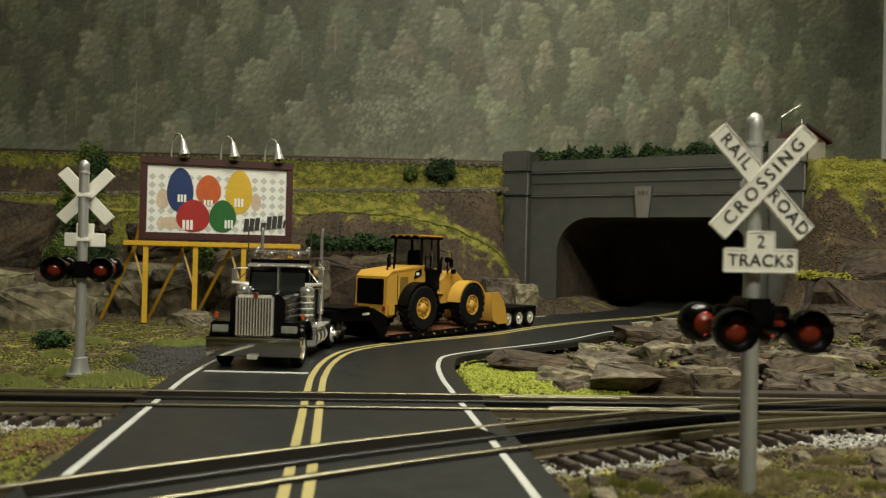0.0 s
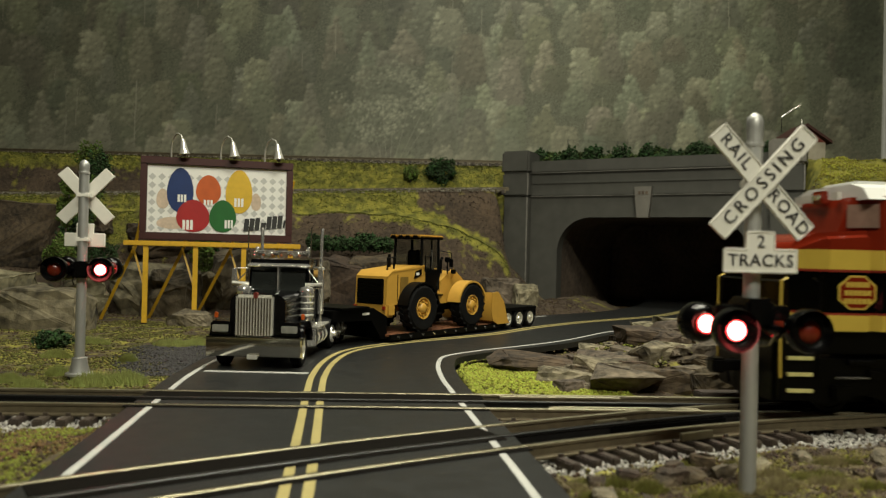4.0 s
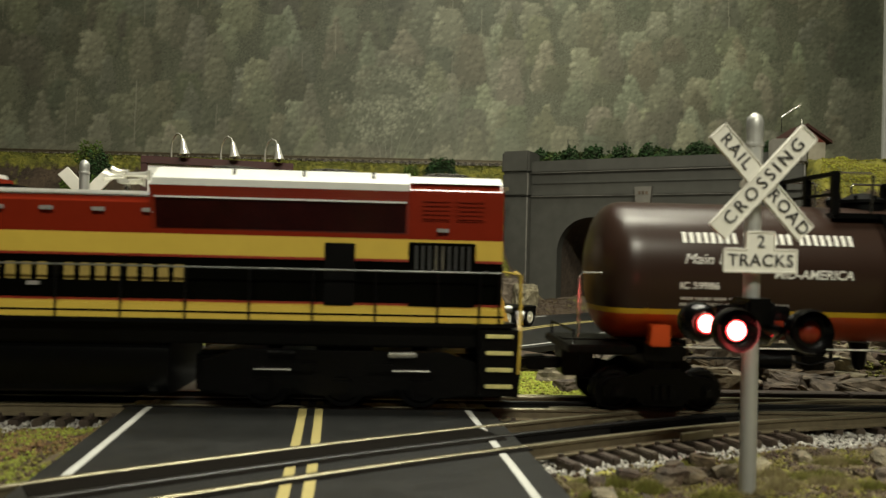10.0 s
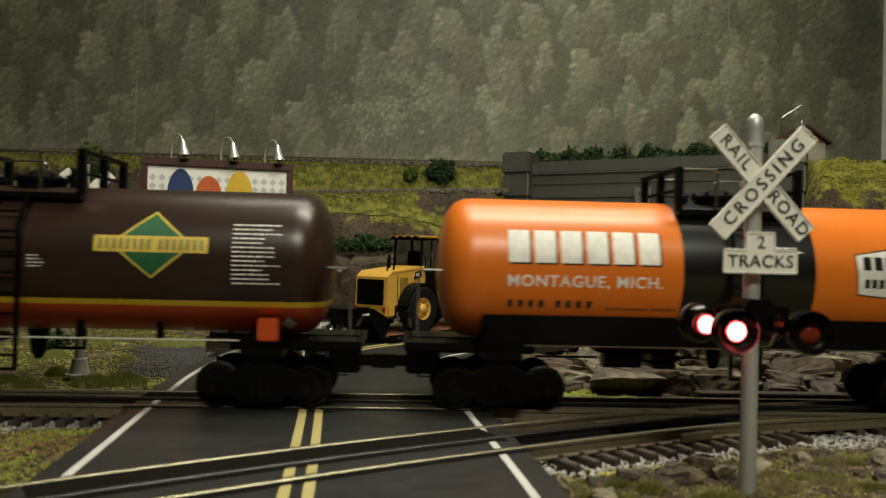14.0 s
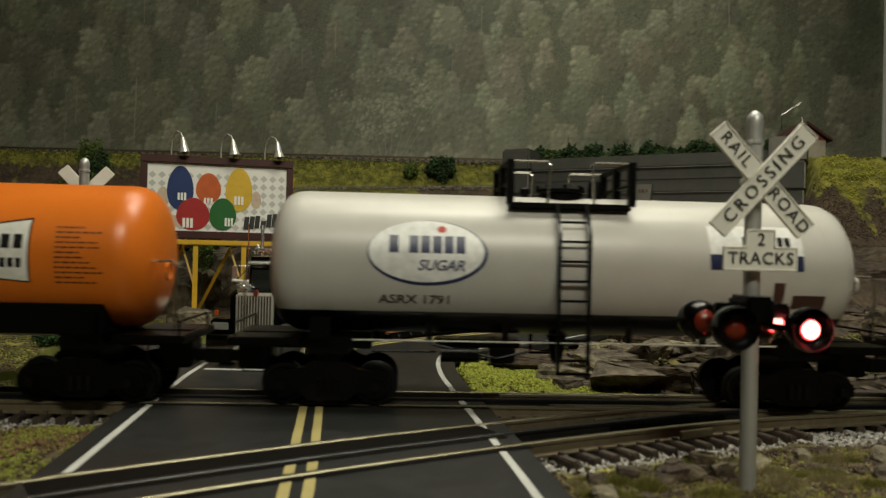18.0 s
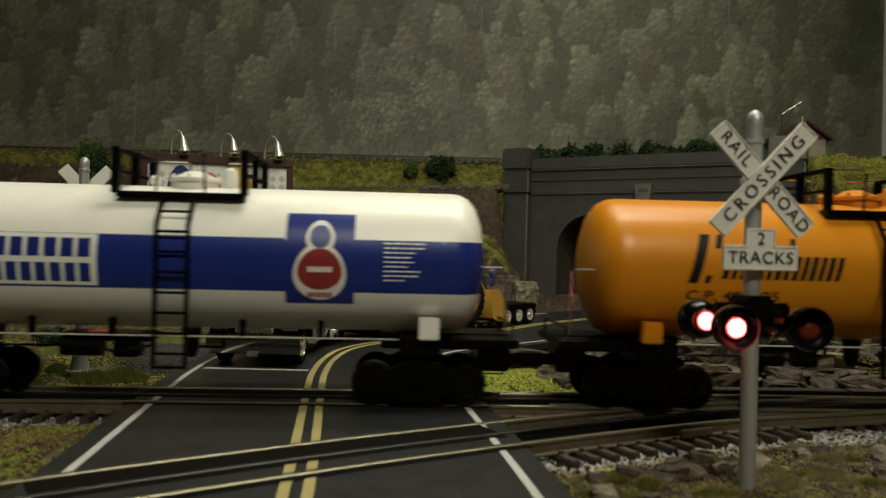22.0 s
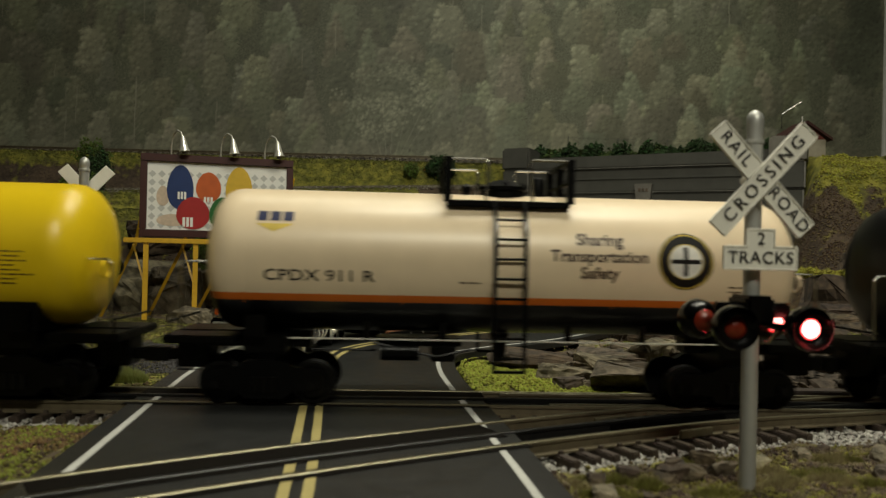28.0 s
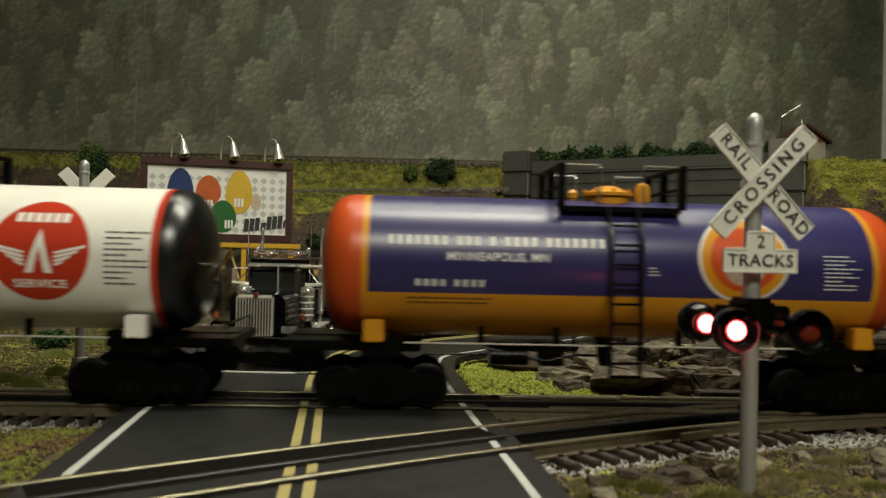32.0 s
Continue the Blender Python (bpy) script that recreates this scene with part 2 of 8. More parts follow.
def beside(path, off):
    """The path moved sideways; positive is to the right of its way."""
    out = []
    for i, p in enumerate(path):
        d = (path[min(i + 1, len(path) - 1)] - path[max(i - 1, 0)]).normalized()
        out.append(p + Vector((d.y, -d.x)) * off)
    return out


def road_distance(x, y):
    a = np.array([(p.x, p.y) for p in MID])
    d = np.full(np.shape(x), 9.0)
    for px, py in a:
        d = np.minimum(d, np.hypot(x - px, y - py))
    return d


PORTAL = Vector((0.22, 1.107))
PT = Vector((math.cos(radians(-31.5)), math.sin(radians(-31.5))))
PN = Vector((PT.y, -PT.x))           # towards the viewer


def ramp(v, a, b):
    t = np.clip((v - a) / (b - a), 0, 1)
    return t * t * (3 - 2 * t)


def bumps(x, y, f, seed=0.0):
    """Cheap rolling noise from a few waves."""
    z = 0 * x
    rng = np.random.RandomState(int(seed) + 5)
    for k in range(7):
        a, ph, ff = rng.uniform(0, 6.28), rng.uniform(0, 6.28), f * rng.uniform(0.6, 2.4)
        z = z + np.sin((x * math.cos(a) + y * math.sin(a)) * ff + ph) / 7
    return z


def ledge_z(x):
    return np.interp(x, [-0.62, 0.13], [0.134, 0.162])


def height(x, y):
    x, y = np.asarray(x, float), np.asarray(y, float)
    low = -0.0075 + 0.0018 * bumps(x, y, 60) + 0.001 * bumps(x, y, 190, 3)
    rd = road_distance(x, y)
    track = np.minimum(np.abs(y - YC), np.abs(y - np.vectorize(siding)(x)))
    low = np.where(track < 0.035, -0.0105, low)
    low = np.where(rd < 0.085, -0.0045 - 0.006 * (1 - ramp(rd, 0.078, 0.085)), low)
    # rocky rise between the main track and the tunnel road
    rise = ramp(x, 0.06, 0.2) * ramp(y, 0.415, 0.47) * (0.016 + 0.016 * ramp(x, 0.2, 0.5))
    low = low + rise * ramp(rd, 0.09, 0.15)
    # left bank with its two track shelves
    sw = (x - PORTAL.x) * PT.x + (y - PORTAL.y) * PT.y
    foot = np.interp(x, [-1.3, -0.3, -0.1, 0.05, 0.2], [0.86, 0.88, 0.925, 0.955, 1.0])
    lz = ledge_z(x)
    rough = 0.006 * bumps(x, y, 45, 1) + 0.003 * bumps(x, y, 130, 2)
    # a bench two thirds up, which runs down to the road beside the portal
    bench = np.interp(x, [-0.6, -0.14, -0.01, 0.038, 0.093, 0.124, 0.145, 0.18, 0.23], [0.112, 0.122, 0.121, 0.112, 0.097, 0.08, 0.062, 0.035, 0.0])
    crest = lz + (bench - lz) * ramp(x, 0.132, 0.152)
    up = np.clip((y - foot) / np.maximum(1.03 - foot, 0.01), 0, 1)
    bank = bench * (0.25 * up + 0.75 * up ** 1.25) + (crest - bench) * ramp(y, 1.036, 1.068)
    bank = bank + rough * ramp(y, foot, foot + 0.03) * (1 - ramp(y, 1.045, 1.065))
    bank = bank * (1 - 0.99 * ramp(sw, -0.035, 0.018))
    bank = np.where((y > 1.135) & (x < 0.2), lz + (0.209 - lz) * ramp(y, 1.135, 1.185) + 0.25 * rough * (y < 1.19), bank)
    left = low * (1 - ramp(y, foot - 0.02, foot + 0.02)) + np.maximum(bank, -0.006) * ramp(y, foot - 0.02, foot + 0.02)
    # hill behind and beside the tunnel portal
    s = (x - PORTAL.x) * PT.x + (y - PORTAL.y) * PT.y
    d = -((x - PORTAL.x) * PN.x + (y - PORTAL.y) * PN.y)
    slope = hill_rise(x, y)
    slope = slope + rough * 1.1 * ramp(slope, 0.0, 0.05)
    right = np.maximum(low, low + slope)
    z = np.where((s < 0.02) & (x < 0.3), left, right)
    z = np.where((s > -0.075) & (d > 0.045), np.maximum(z, 0.203 + 0.3 * rough), z)
    return z


def hill_rise(x, y):
    """The slope beside the portal, over the low ground."""
    toe = np.interp(y, [0.74, 0.93], [0.40, 0.468])
    return np.interp(y, [0.66, 0.74, 0.82, 0.875, 0.93], [0.0, 0.022, 0.066, 0.15, 0.176]) * ramp(x - toe, 0.0, 0.06)


def land():
    nx, ny = 300, 190
    xs = np.linspace(-1.25, 1.15, nx)
    ys = np.concatenate([np.linspace(-0.3, 0.16, 24), np.linspace(0.168, 1.56, ny - 24)])
    X, Y = np.meshgrid(xs, ys)
    Z = height(X, Y)
    verts = np.stack([X.ravel(), Y.ravel(), Z.ravel()], 1)
    idx = np.arange(nx * ny).reshape(ny, nx)
    quads = np.stack([idx[:-1, :-1].ravel(), idx[:-1, 1:].ravel(), idx[1:, 1:].ravel(), idx[1:, :-1].ravel()], 1)
    c = verts[quads].mean(1)
    s = (c[:, 0] - PORTAL.x) * PT.x + (c[:, 1] - PORTAL.y) * PT.y
    d = -((c[:, 0] - PORTAL.x) * PN.x + (c[:, 1] - PORTAL.y) * PN.y)
    steep = np.ptp(verts[quads][:, :, 2], axis=1) > 0.05
    keep = ~(steep & (s > -0.066) & (s < 0.31) & (d > -0.02) & (d < 0.1))
    me = bpy.data.meshes.new("ground")
    me.from_pydata(verts.tolist(), [], quads[keep].tolist())
    cover = grass_cover(verts[:, 0], verts[:, 1])
    a = me.color_attributes.new("cover", "FLOAT_COLOR", "POINT")
    a.data.foreach_set("color", np.stack([cover, cover, cover, np.ones_like(cover)], 1).ravel())
    me.shade_smooth()
    me.materials.append(ground_material())
    return tagged(new("ground", me), "brown earth scenery base with patches of green and yellow flock", "ground", kind="structure")


def grass_cover(x, y):
    """How thick the flock lies: 0 bare earth, 1 turf."""
    n = bumps(x, y, 70, 8) + 0.7 * bumps(x, y, 200, 9)
    g = np.zeros_like(x) + 0.25
    g = np.where((y > 1.135) & (y < 1.19) & (x < 0.25), 1.0, g)
    g = np.where((y > 0.86) & (y <= 1.09) & (x < 0.25), 0.06, g)
    g = np.where((y > 1.03) & (y < 1.078) & (x < 0.06), 0.9, g)
    g = np.where((x > -0.04) & (x < 0.15) & (np.abs(y - 1.036) < np.where(x > 0.03, 0.009, 0.013)), 1.0, g)
    g = np.where((x > 0.02) & (y > 1.047) & (y < 1.09) & (x < 0.25), 0.05, g)
    g = np.where((x < -0.34) & (y > 0.98) & (y < 1.07), 0.85, g)
    g = np.where((x < -0.33) & (y > 1.135) & (y < 1.165), 0.1, g)
    g = np.where((y > 0.7) & (x > 0.38), 0.05, g)
    patch = np.clip((hill_rise(x, y) - 0.1 + 0.12 * (x - 0.55) + 0.025 * n) / 0.04, 0.05, 0.97)
    g = np.where((x > 0.43) & (y > 0.7) & (y < 1.3), patch, g)
    g = np.where((x < -0.11) & (y > 0.38) & (y < 0.8), 0.6, g)
    g = np.where((x > 0.02) & (x < 0.13) & (y > 0.4) & (y < 0.56), 0.8, g)
    g = np.where((y < 0.31) & (y > 0.1), 0.48, g)
    return np.clip(g + 0.55 * n * (g < 0.9), 0, 1)


def ground_material():
    m = mat("earth_and_flock", (0.022, 0.0145, 0.0085), 0.95, scale=240, bump=1.0, bscale=600, color2=(0.088, 0.06, 0.037))
    t = m.node_tree
    n, l = t.nodes, t.links
    p = n["Principled BSDF"]
    base = p.inputs["Base Color"].links[0].from_socket
    at = n.new("ShaderNodeVertexColor")
    at.layer_name = "cover"
    turf = n.new("ShaderNodeTexNoise")
    turf.inputs["Scale"].default_value = 90
    l.new(n.new("ShaderNodeTexCoord").outputs["Object"], turf.inputs["Vector"])
    turf.inputs["Detail"].default_value = 8
    cr = n.new("ShaderNodeValToRGB")
    e = cr.color_ramp.elements
    e[0].position, e[0].color = 0.36, (0.075, 0.078, 0.011, 1)
    e[1].position, e[1].color = 0.66, (0.235, 0.215, 0.03, 1)
    l.new(turf.outputs["Fac"], cr.inputs["Fac"])
    edge = n.new("ShaderNodeMath")
    edge.operation = "MULTIPLY_ADD"
    l.new(turf.outputs["Fac"], edge.inputs[0])
    edge.inputs[1].default_value = 1.6
    l.new(at.outputs["Color"], edge.inputs[2])
    rng = n.new("ShaderNodeMapRange")
    rng.inputs["From Min"].default_value = 1.1
    rng.inputs["From Max"].default_value = 1.5
    l.new(edge.outputs[0], rng.inputs["Value"])
    mix = n.new("ShaderNodeMix")
    mix.data_type = "RGBA"
    l.new(rng.outputs[0], mix.inputs["Factor"])
    l.new(base, mix.inputs["A"])
    l.new(cr.outputs["Color"], mix.inputs["B"])
    l.new(mix.outputs["Result"], p.inputs["Base Color"])
    return m


land()


# ---- room round the layout ----
def room():
    wallp = mat("room_wall_paint", (0.05, 0.044, 0.036), 0.8, var=0.05, scale=8)
    for name, b in (("wall_south", (-3.8, 4.3, -2.64, -2.5, -1.0, 1.4)), ("wall_west", (-3.94, -3.8, -2.5, 1.7, -1.0, 1.4)),
                    ("wall_east", (4.3, 4.44, -2.5, 1.7, -1.0, 1.4)), ("wall_north", (-3.8, 4.3, 1.6, 1.74, -1.0, 1.4))):
        solo(name, box(N(), *b), wallp, "plain painted wall of the train room", "wall", kind="structure")
    solo("ceiling", box(N(), -3.94, 4.44, -2.64, 1.74, 1.4, 1.5), mat("ceiling_paint", (0.09, 0.085, 0.075), 0.9, var=0.04, scale=6),
         "plain painted ceiling of the train room", "ceiling", kind="structure")
    solo("floor", box(N(), -3.94, 4.44, -2.64, 1.74, -1.1, -1.0), mat("room_carpet", (0.03, 0.027, 0.024), 0.95, var=0.2, scale=40),
         "dark carpet of the train room", "floor", kind="structure")
    wood = mat("table_plywood", (0.2, 0.13, 0.07), 0.7, scale=30)
    t = thing("layout_table", Matrix(), "plywood table that carries the scenery", "table")
    part("tabletop", box(N(), -1.25, 1.15, -0.3, 1.56, -0.04, -0.016), wood, t)
    for x in (-1.2, 1.1):
        for y in (-0.25, 1.5):
            part("leg", box(N(), x - 0.03, x + 0.03, y - 0.03, y + 0.03, -1.0, -0.04), wood, t)
    for x in (-3.4, -2.3, 2.3, 3.9):
        solo("shelf_post", box(N(), x - 0.02, x + 0.02, 0.34, 0.38, -1.0, -0.03), wood, "plain wooden post under the staging shelf", "post", group="shelf posts")


room()


# ---- printed forest backdrop ----
def backdrop():
    x0, x1, z0, z1, y = -1.0, 1.02, 0.2, 0.74, 1.553
    nx, nz = 1300, 350
    rng = np.random.RandomState(4)
    px, pz = np.meshgrid(np.linspace(x0, x1, nx), np.linspace(z0, z1, nz))
    jit = rng.normal(0, 1, (nz, nx))
    img = np.ones((nz, nx, 3)) * np.array((0.4, 0.42, 0.29)) * (1 + 0.2 * jit)[:, :, None]

    def window(cx, cz, rx, rz):
        i0, i1 = max(0, int((cx - rx - x0) / (x1 - x0) * nx)), min(nx, int((cx + rx - x0) / (x1 - x0) * nx) + 2)
        k0, k1 = max(0, int((cz - rz - z0) / (z1 - z0) * nz)), min(nz, int((cz + rz - z0) / (z1 - z0) * nz) + 2)
        return (slice(k0, k1), slice(i0, i1)) if i1 > i0 and k1 > k0 else None

    def dab(cx, cz, r, tone, strength):
        """One printed clump of leaves, paler on its upper left."""
        w = window(cx, cz, 1.5 * r, 1.5 * r)
        if w is None:
            return
        sx, sz = px[w] - cx, pz[w] - cz
        q = np.hypot(sx, sz) / r + 0.3 * jit[w]
        a = (np.clip((1.2 - q) * 1.7, 0, 1) * strength)[:, :, None]
        lit = np.clip(0.75 + 0.45 * (sz - 0.7 * sx) / r, 0.2, 1.35)[:, :, None]
        img[w] = img[w] * (1 - a) + np.array(tone) * lit * a

    def tree(cx, cz, w, h, tone, point):
        """A crown: a dark mass with clumps that catch the light towards the top and the left."""
        box_ = window(cx, cz + h / 2, 1.2 * w, 0.6 * h)
        if box_ is None:
            return
        v = np.clip((pz[box_] - cz) / h, 0, 1)
        half = w * np.where(v < 0.35, 0.75 + 0.7 * v, 1.0 - (v - 0.35) / 0.65 * (1 - point) - 0.4 * np.maximum(0, v - 0.8)) * (1 + 0.12 * jit[box_])
        a = (np.clip(1.25 * (half - np.abs(px[box_] - cx)) / (0.22 * w), 0, 1) * np.clip((pz[box_] - cz) / (0.2 * h), 0, 1) * (pz[box_] < cz + h) * 0.85)[:, :, None]
        img[box_] = img[box_] * (1 - a) + np.array(tone) * (0.52 + 0.3 * v)[:, :, None] * a
        for _ in range(int(44 * (w / 0.03) * (h / 0.09))):
            u = rng.uniform(0.08, 1.0)
            hw = w * (0.75 + 0.7 * u if u < 0.35 else 1.0 - (u - 0.35) / 0.65 * (1 - point))
            sx = rng.uniform(-1, 1) * hw
            g = 0.72 + 0.4 * u - 0.3 * sx / w + rng.uniform(-0.25, 0.25)
            dab(cx + sx, cz + u * h, rng.uniform(0.0024, 0.0068), np.array(tone) * g * 1.06, rng.uniform(0.45, 0.8))

    def stem(cx, cz, h, tone, lean=0.0, strength=0.35):
        for q in np.linspace(0, 1, max(3, int(abs(h) / 0.001))):
            w = (int((cz + h * q - z0) / (z1 - z0) * nz), int((cx + lean * h * q - x0) / (x1 - x0) * nx))
            if 0 <= w[0] < nz and 0 <= w[1] < nx:
                img[w] = img[w] * (1 - strength) + np.array(tone) * strength

    # rows of trees down the hillside, the far ones first
    for row in range(11):
        cz = 0.64 - row * 0.041
        n = 30
        for k in range(n):
            cx = x0 + (x1 - x0) * (k + rng.uniform(-0.3, 1.3)) / n
            g = rng.choice((0.62, 0.8, 0.95, 1.1, 1.3))
            tone = np.array((0.9, 0.92, 0.64)) * g * (1 + rng.uniform(-0.06, 0.06, 3))
            h, w = rng.uniform(0.055, 0.12), rng.uniform(0.02, 0.042)
            tree(cx, cz + rng.uniform(-0.02, 0.02), w, h, tone, rng.choice((0.2, 0.55, 0.75)))
            if rng.uniform() < 0.12:
                stem(cx, cz, h * rng.uniform(0.6, 1.0), (1.6, 1.5, 1.15), rng.uniform(-0.05, 0.05), 0.3)
    # the broad pale tree, its stems and leaves against a dark gap
    tree(-0.03, 0.262, 0.105, 0.19, (0.62, 0.66, 0.46), 0.55)
    for lean in (-0.55, -0.3, -0.1, 0.06, 0.25, 0.45, 0.6):
        stem(-0.03 + 0.05 * lean, 0.262, rng.uniform(0.09, 0.15), (1.5, 1.42, 1.1), lean, 0.2)
    for _ in range(46):
        a, r = rng.uniform(0, 2 * math.pi), math.sqrt(rng.uniform(0.0, 1.0))
        bx, bz = -0.03 + 0.1 * r * math.cos(a), 0.38 + 0.09 * r * math.sin(a)
        for _ in range(16):
            dab(bx + rng.normal(0, 0.011), bz + rng.normal(0, 0.007), rng.uniform(0.002, 0.0042), np.array((1.6, 1.63, 1.18)) * rng.uniform(0.6, 1.15), 0.42)
    stem(-0.545, 0.255, 0.15, (1.5, 1.4, 1.1), 0.02, 0.45)
    for k in range(10):
        stem(-0.545, 0.285 + 0.011 * k, 0.018, (1.4, 1.3, 1.0), rng.choice((-1.1, -0.7, 0.7, 1.1)), 0.3)
    # bare scrub at the foot of the wood
    for k in range(90):
        tree(rng.uniform(x0, x1), 0.225 + rng.uniform(0, 0.02), rng.uniform(0.012, 0.022), rng.uniform(0.03, 0.055), np.array((1.0, 0.98, 0.7)) * rng.uniform(0.8, 1.1), 0.5)
    for k in range(5):
        tree(0.955 + rng.uniform(-0.02, 0.04), 0.43 + 0.035 * k, 0.04, 0.1, (0.4, 0.44, 0.31), 0.5)
    # evens out the print, then puts the wall's uneven light and the haze into its colours
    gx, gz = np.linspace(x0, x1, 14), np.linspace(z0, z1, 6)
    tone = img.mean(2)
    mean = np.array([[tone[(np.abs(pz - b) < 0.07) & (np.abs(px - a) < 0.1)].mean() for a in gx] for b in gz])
    # broad print tones with the light on the wall painted in, dim at right
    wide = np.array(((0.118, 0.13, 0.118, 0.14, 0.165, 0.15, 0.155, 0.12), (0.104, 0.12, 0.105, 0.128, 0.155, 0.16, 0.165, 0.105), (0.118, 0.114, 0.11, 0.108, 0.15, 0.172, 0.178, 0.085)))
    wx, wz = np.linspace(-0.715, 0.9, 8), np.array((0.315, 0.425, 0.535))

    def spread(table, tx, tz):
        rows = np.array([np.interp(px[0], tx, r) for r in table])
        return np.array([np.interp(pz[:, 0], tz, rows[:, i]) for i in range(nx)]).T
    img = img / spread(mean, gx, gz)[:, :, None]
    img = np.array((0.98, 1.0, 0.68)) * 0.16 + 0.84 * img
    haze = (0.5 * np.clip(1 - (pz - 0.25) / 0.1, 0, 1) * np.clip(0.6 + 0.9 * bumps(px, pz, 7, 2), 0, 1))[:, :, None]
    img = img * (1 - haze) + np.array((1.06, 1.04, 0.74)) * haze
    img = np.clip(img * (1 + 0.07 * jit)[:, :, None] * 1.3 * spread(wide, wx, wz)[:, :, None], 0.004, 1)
    idx = np.arange(nx * nz).reshape(nz, nx)
    quads = np.stack([idx[:-1, :-1].ravel(), idx[:-1, 1:].ravel(), idx[1:, 1:].ravel(), idx[1:, :-1].ravel()], 1)
    me = bpy.data.meshes.new("backdrop")
    me.vertices.add(nx * nz)
    me.vertices.foreach_set("co", np.stack([px.ravel(), np.full(nx * nz, y), pz.ravel()], 1).ravel())
    me.loops.add(quads.size)
    me.loops.foreach_set("vertex_index", quads.ravel())
    me.polygons.add(len(quads))
    me.polygons.foreach_set("loop_start", np.arange(0, quads.size, 4))
    me.update(calc_edges=True)
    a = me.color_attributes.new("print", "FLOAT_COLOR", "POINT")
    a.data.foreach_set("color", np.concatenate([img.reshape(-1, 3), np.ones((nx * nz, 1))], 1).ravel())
    m = bpy.data.materials.new("forest_mural_print_and_light")
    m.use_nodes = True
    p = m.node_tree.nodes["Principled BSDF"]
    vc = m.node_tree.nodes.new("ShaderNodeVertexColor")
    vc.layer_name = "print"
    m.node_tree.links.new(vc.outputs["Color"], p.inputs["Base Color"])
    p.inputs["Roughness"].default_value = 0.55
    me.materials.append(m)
    tagged(new("backdrop", me), "printed mural of a hazy grey-green forest hillside, uneven light in its colours", "backdrop", kind="structure")
    solo("trim", box(N(), 1.02, 1.034, 1.545, 1.575, 0.2, 1.0, 0.002), WHITE, "white corner strip at the end of the mural", "trim", kind="structure")


backdrop()


# ---- road ----
def strip(bm, left, right, z0, z1):
    """A slab between two side lines."""
    def row(line, z):
        return [bm.verts.new((p[0], p[1], z)) for p in line]
    a, b, c, d = row(left, z1), row(right, z1), row(left, z0), row(right, z0)
    f = []
    for k in range(len(a) - 1):
        f += [bm.faces.new((a[k], b[k], b[k + 1], a[k + 1])), bm.faces.new((c[k], a[k], a[k + 1], c[k + 1])),
              bm.faces.new((b[k], d[k], d[k + 1], b[k + 1]))]
    f += [bm.faces.new((a[0], c[0], d[0], b[0])), bm.faces.new((a[-1], b[-1], d[-1], c[-1]))]
    bmesh.ops.recalc_face_normals(bm, faces=f)
    return bm


def line_of(path, off, wide):
    return beside(path, off - wide / 2), beside(path, off + wide / 2)


def road():
    slab = solo("road", strip(N(), beside(MID, -0.0795), beside(MID, 0.0795), -0.0052, -0.0007), ASPHALT,
                "dark grey asphalt road that crosses the tracks and bends into the tunnel", "road", kind="structure", smooth=False)
    z0, z1 = -0.0008, -0.00045
    for off in (-0.0035, 0.0035):
        part("yellow_line", strip(N(), *line_of(MID, off, 0.0034), z0, z1), YELLOW_LINE, slab, "pale yellow centre line", smooth=False)
    for off in (-0.0702, 0.0692):
        way = [p for p in MID if p.x < 0.22] if off < 0 else MID
        part("edge_line", strip(N(), *line_of(way, off, 0.0028), z0, z1), WHITE_LINE, slab, "white edge line", smooth=False)
    part("stop_line", strip(N(), [(-0.1105, 0.4385), (-0.0512, 0.4355)], [(-0.1105, 0.4345), (-0.0512, 0.4315)], z0, z1), WHITE_LINE, slab, "white stop line", smooth=False)
    # flat dark strips put in for the shaded flange grooves of both tracks
    for off in (GAUGE, 0.0, -GAUGE):
        a = [(-0.1225 + 0.002, YC + off), (0.0415, YC + off)]
        part("flangeway", strip(N(), [(p[0], p[1] + 0.0036) for p in a], [(p[0], p[1] - 0.0042) for p in a], z0, -0.0004), RUBBER_AND_GROOVE, slab, smooth=False)
    for off in (GAUGE, 0.0, -GAUGE):
        line = [p for p in siding_line() if -0.108 - 0.0 < p.x < 0.047]
        part("flangeway", strip(N(), beside(line, -off - 0.0028), beside(line, -off + 0.0048), z0, -0.0004), RUBBER_AND_GROOVE, slab, smooth=False)
    crossing_pads(slab)


def crossing_pads(slab):
    """Dark filler between the far rail and the centre rail of both tracks."""
    z0, z1 = -0.0008, -0.00042
    part("rail_pad", strip(N(), [(-0.1205, YC + GAUGE - 0.0043), (0.0415, YC + GAUGE - 0.0043)], [(-0.1205, YC + 0.0037), (0.0415, YC + 0.0037)], z0, z1), RUBBER_AND_GROOVE, slab, "dark crossing pad", smooth=False)
    line = [p for p in siding_line() if -0.108 < p.x < 0.047]
    part("rail_pad", strip(N(), beside(line, -GAUGE + 0.0049), beside(line, -0.0029), z0, z1), RUBBER_AND_GROOVE, slab, "dark crossing pad", smooth=False)


def siding_line():
    return [Vector((x, siding(x))) for x in np.linspace(-0.42, 0.3, 73)]


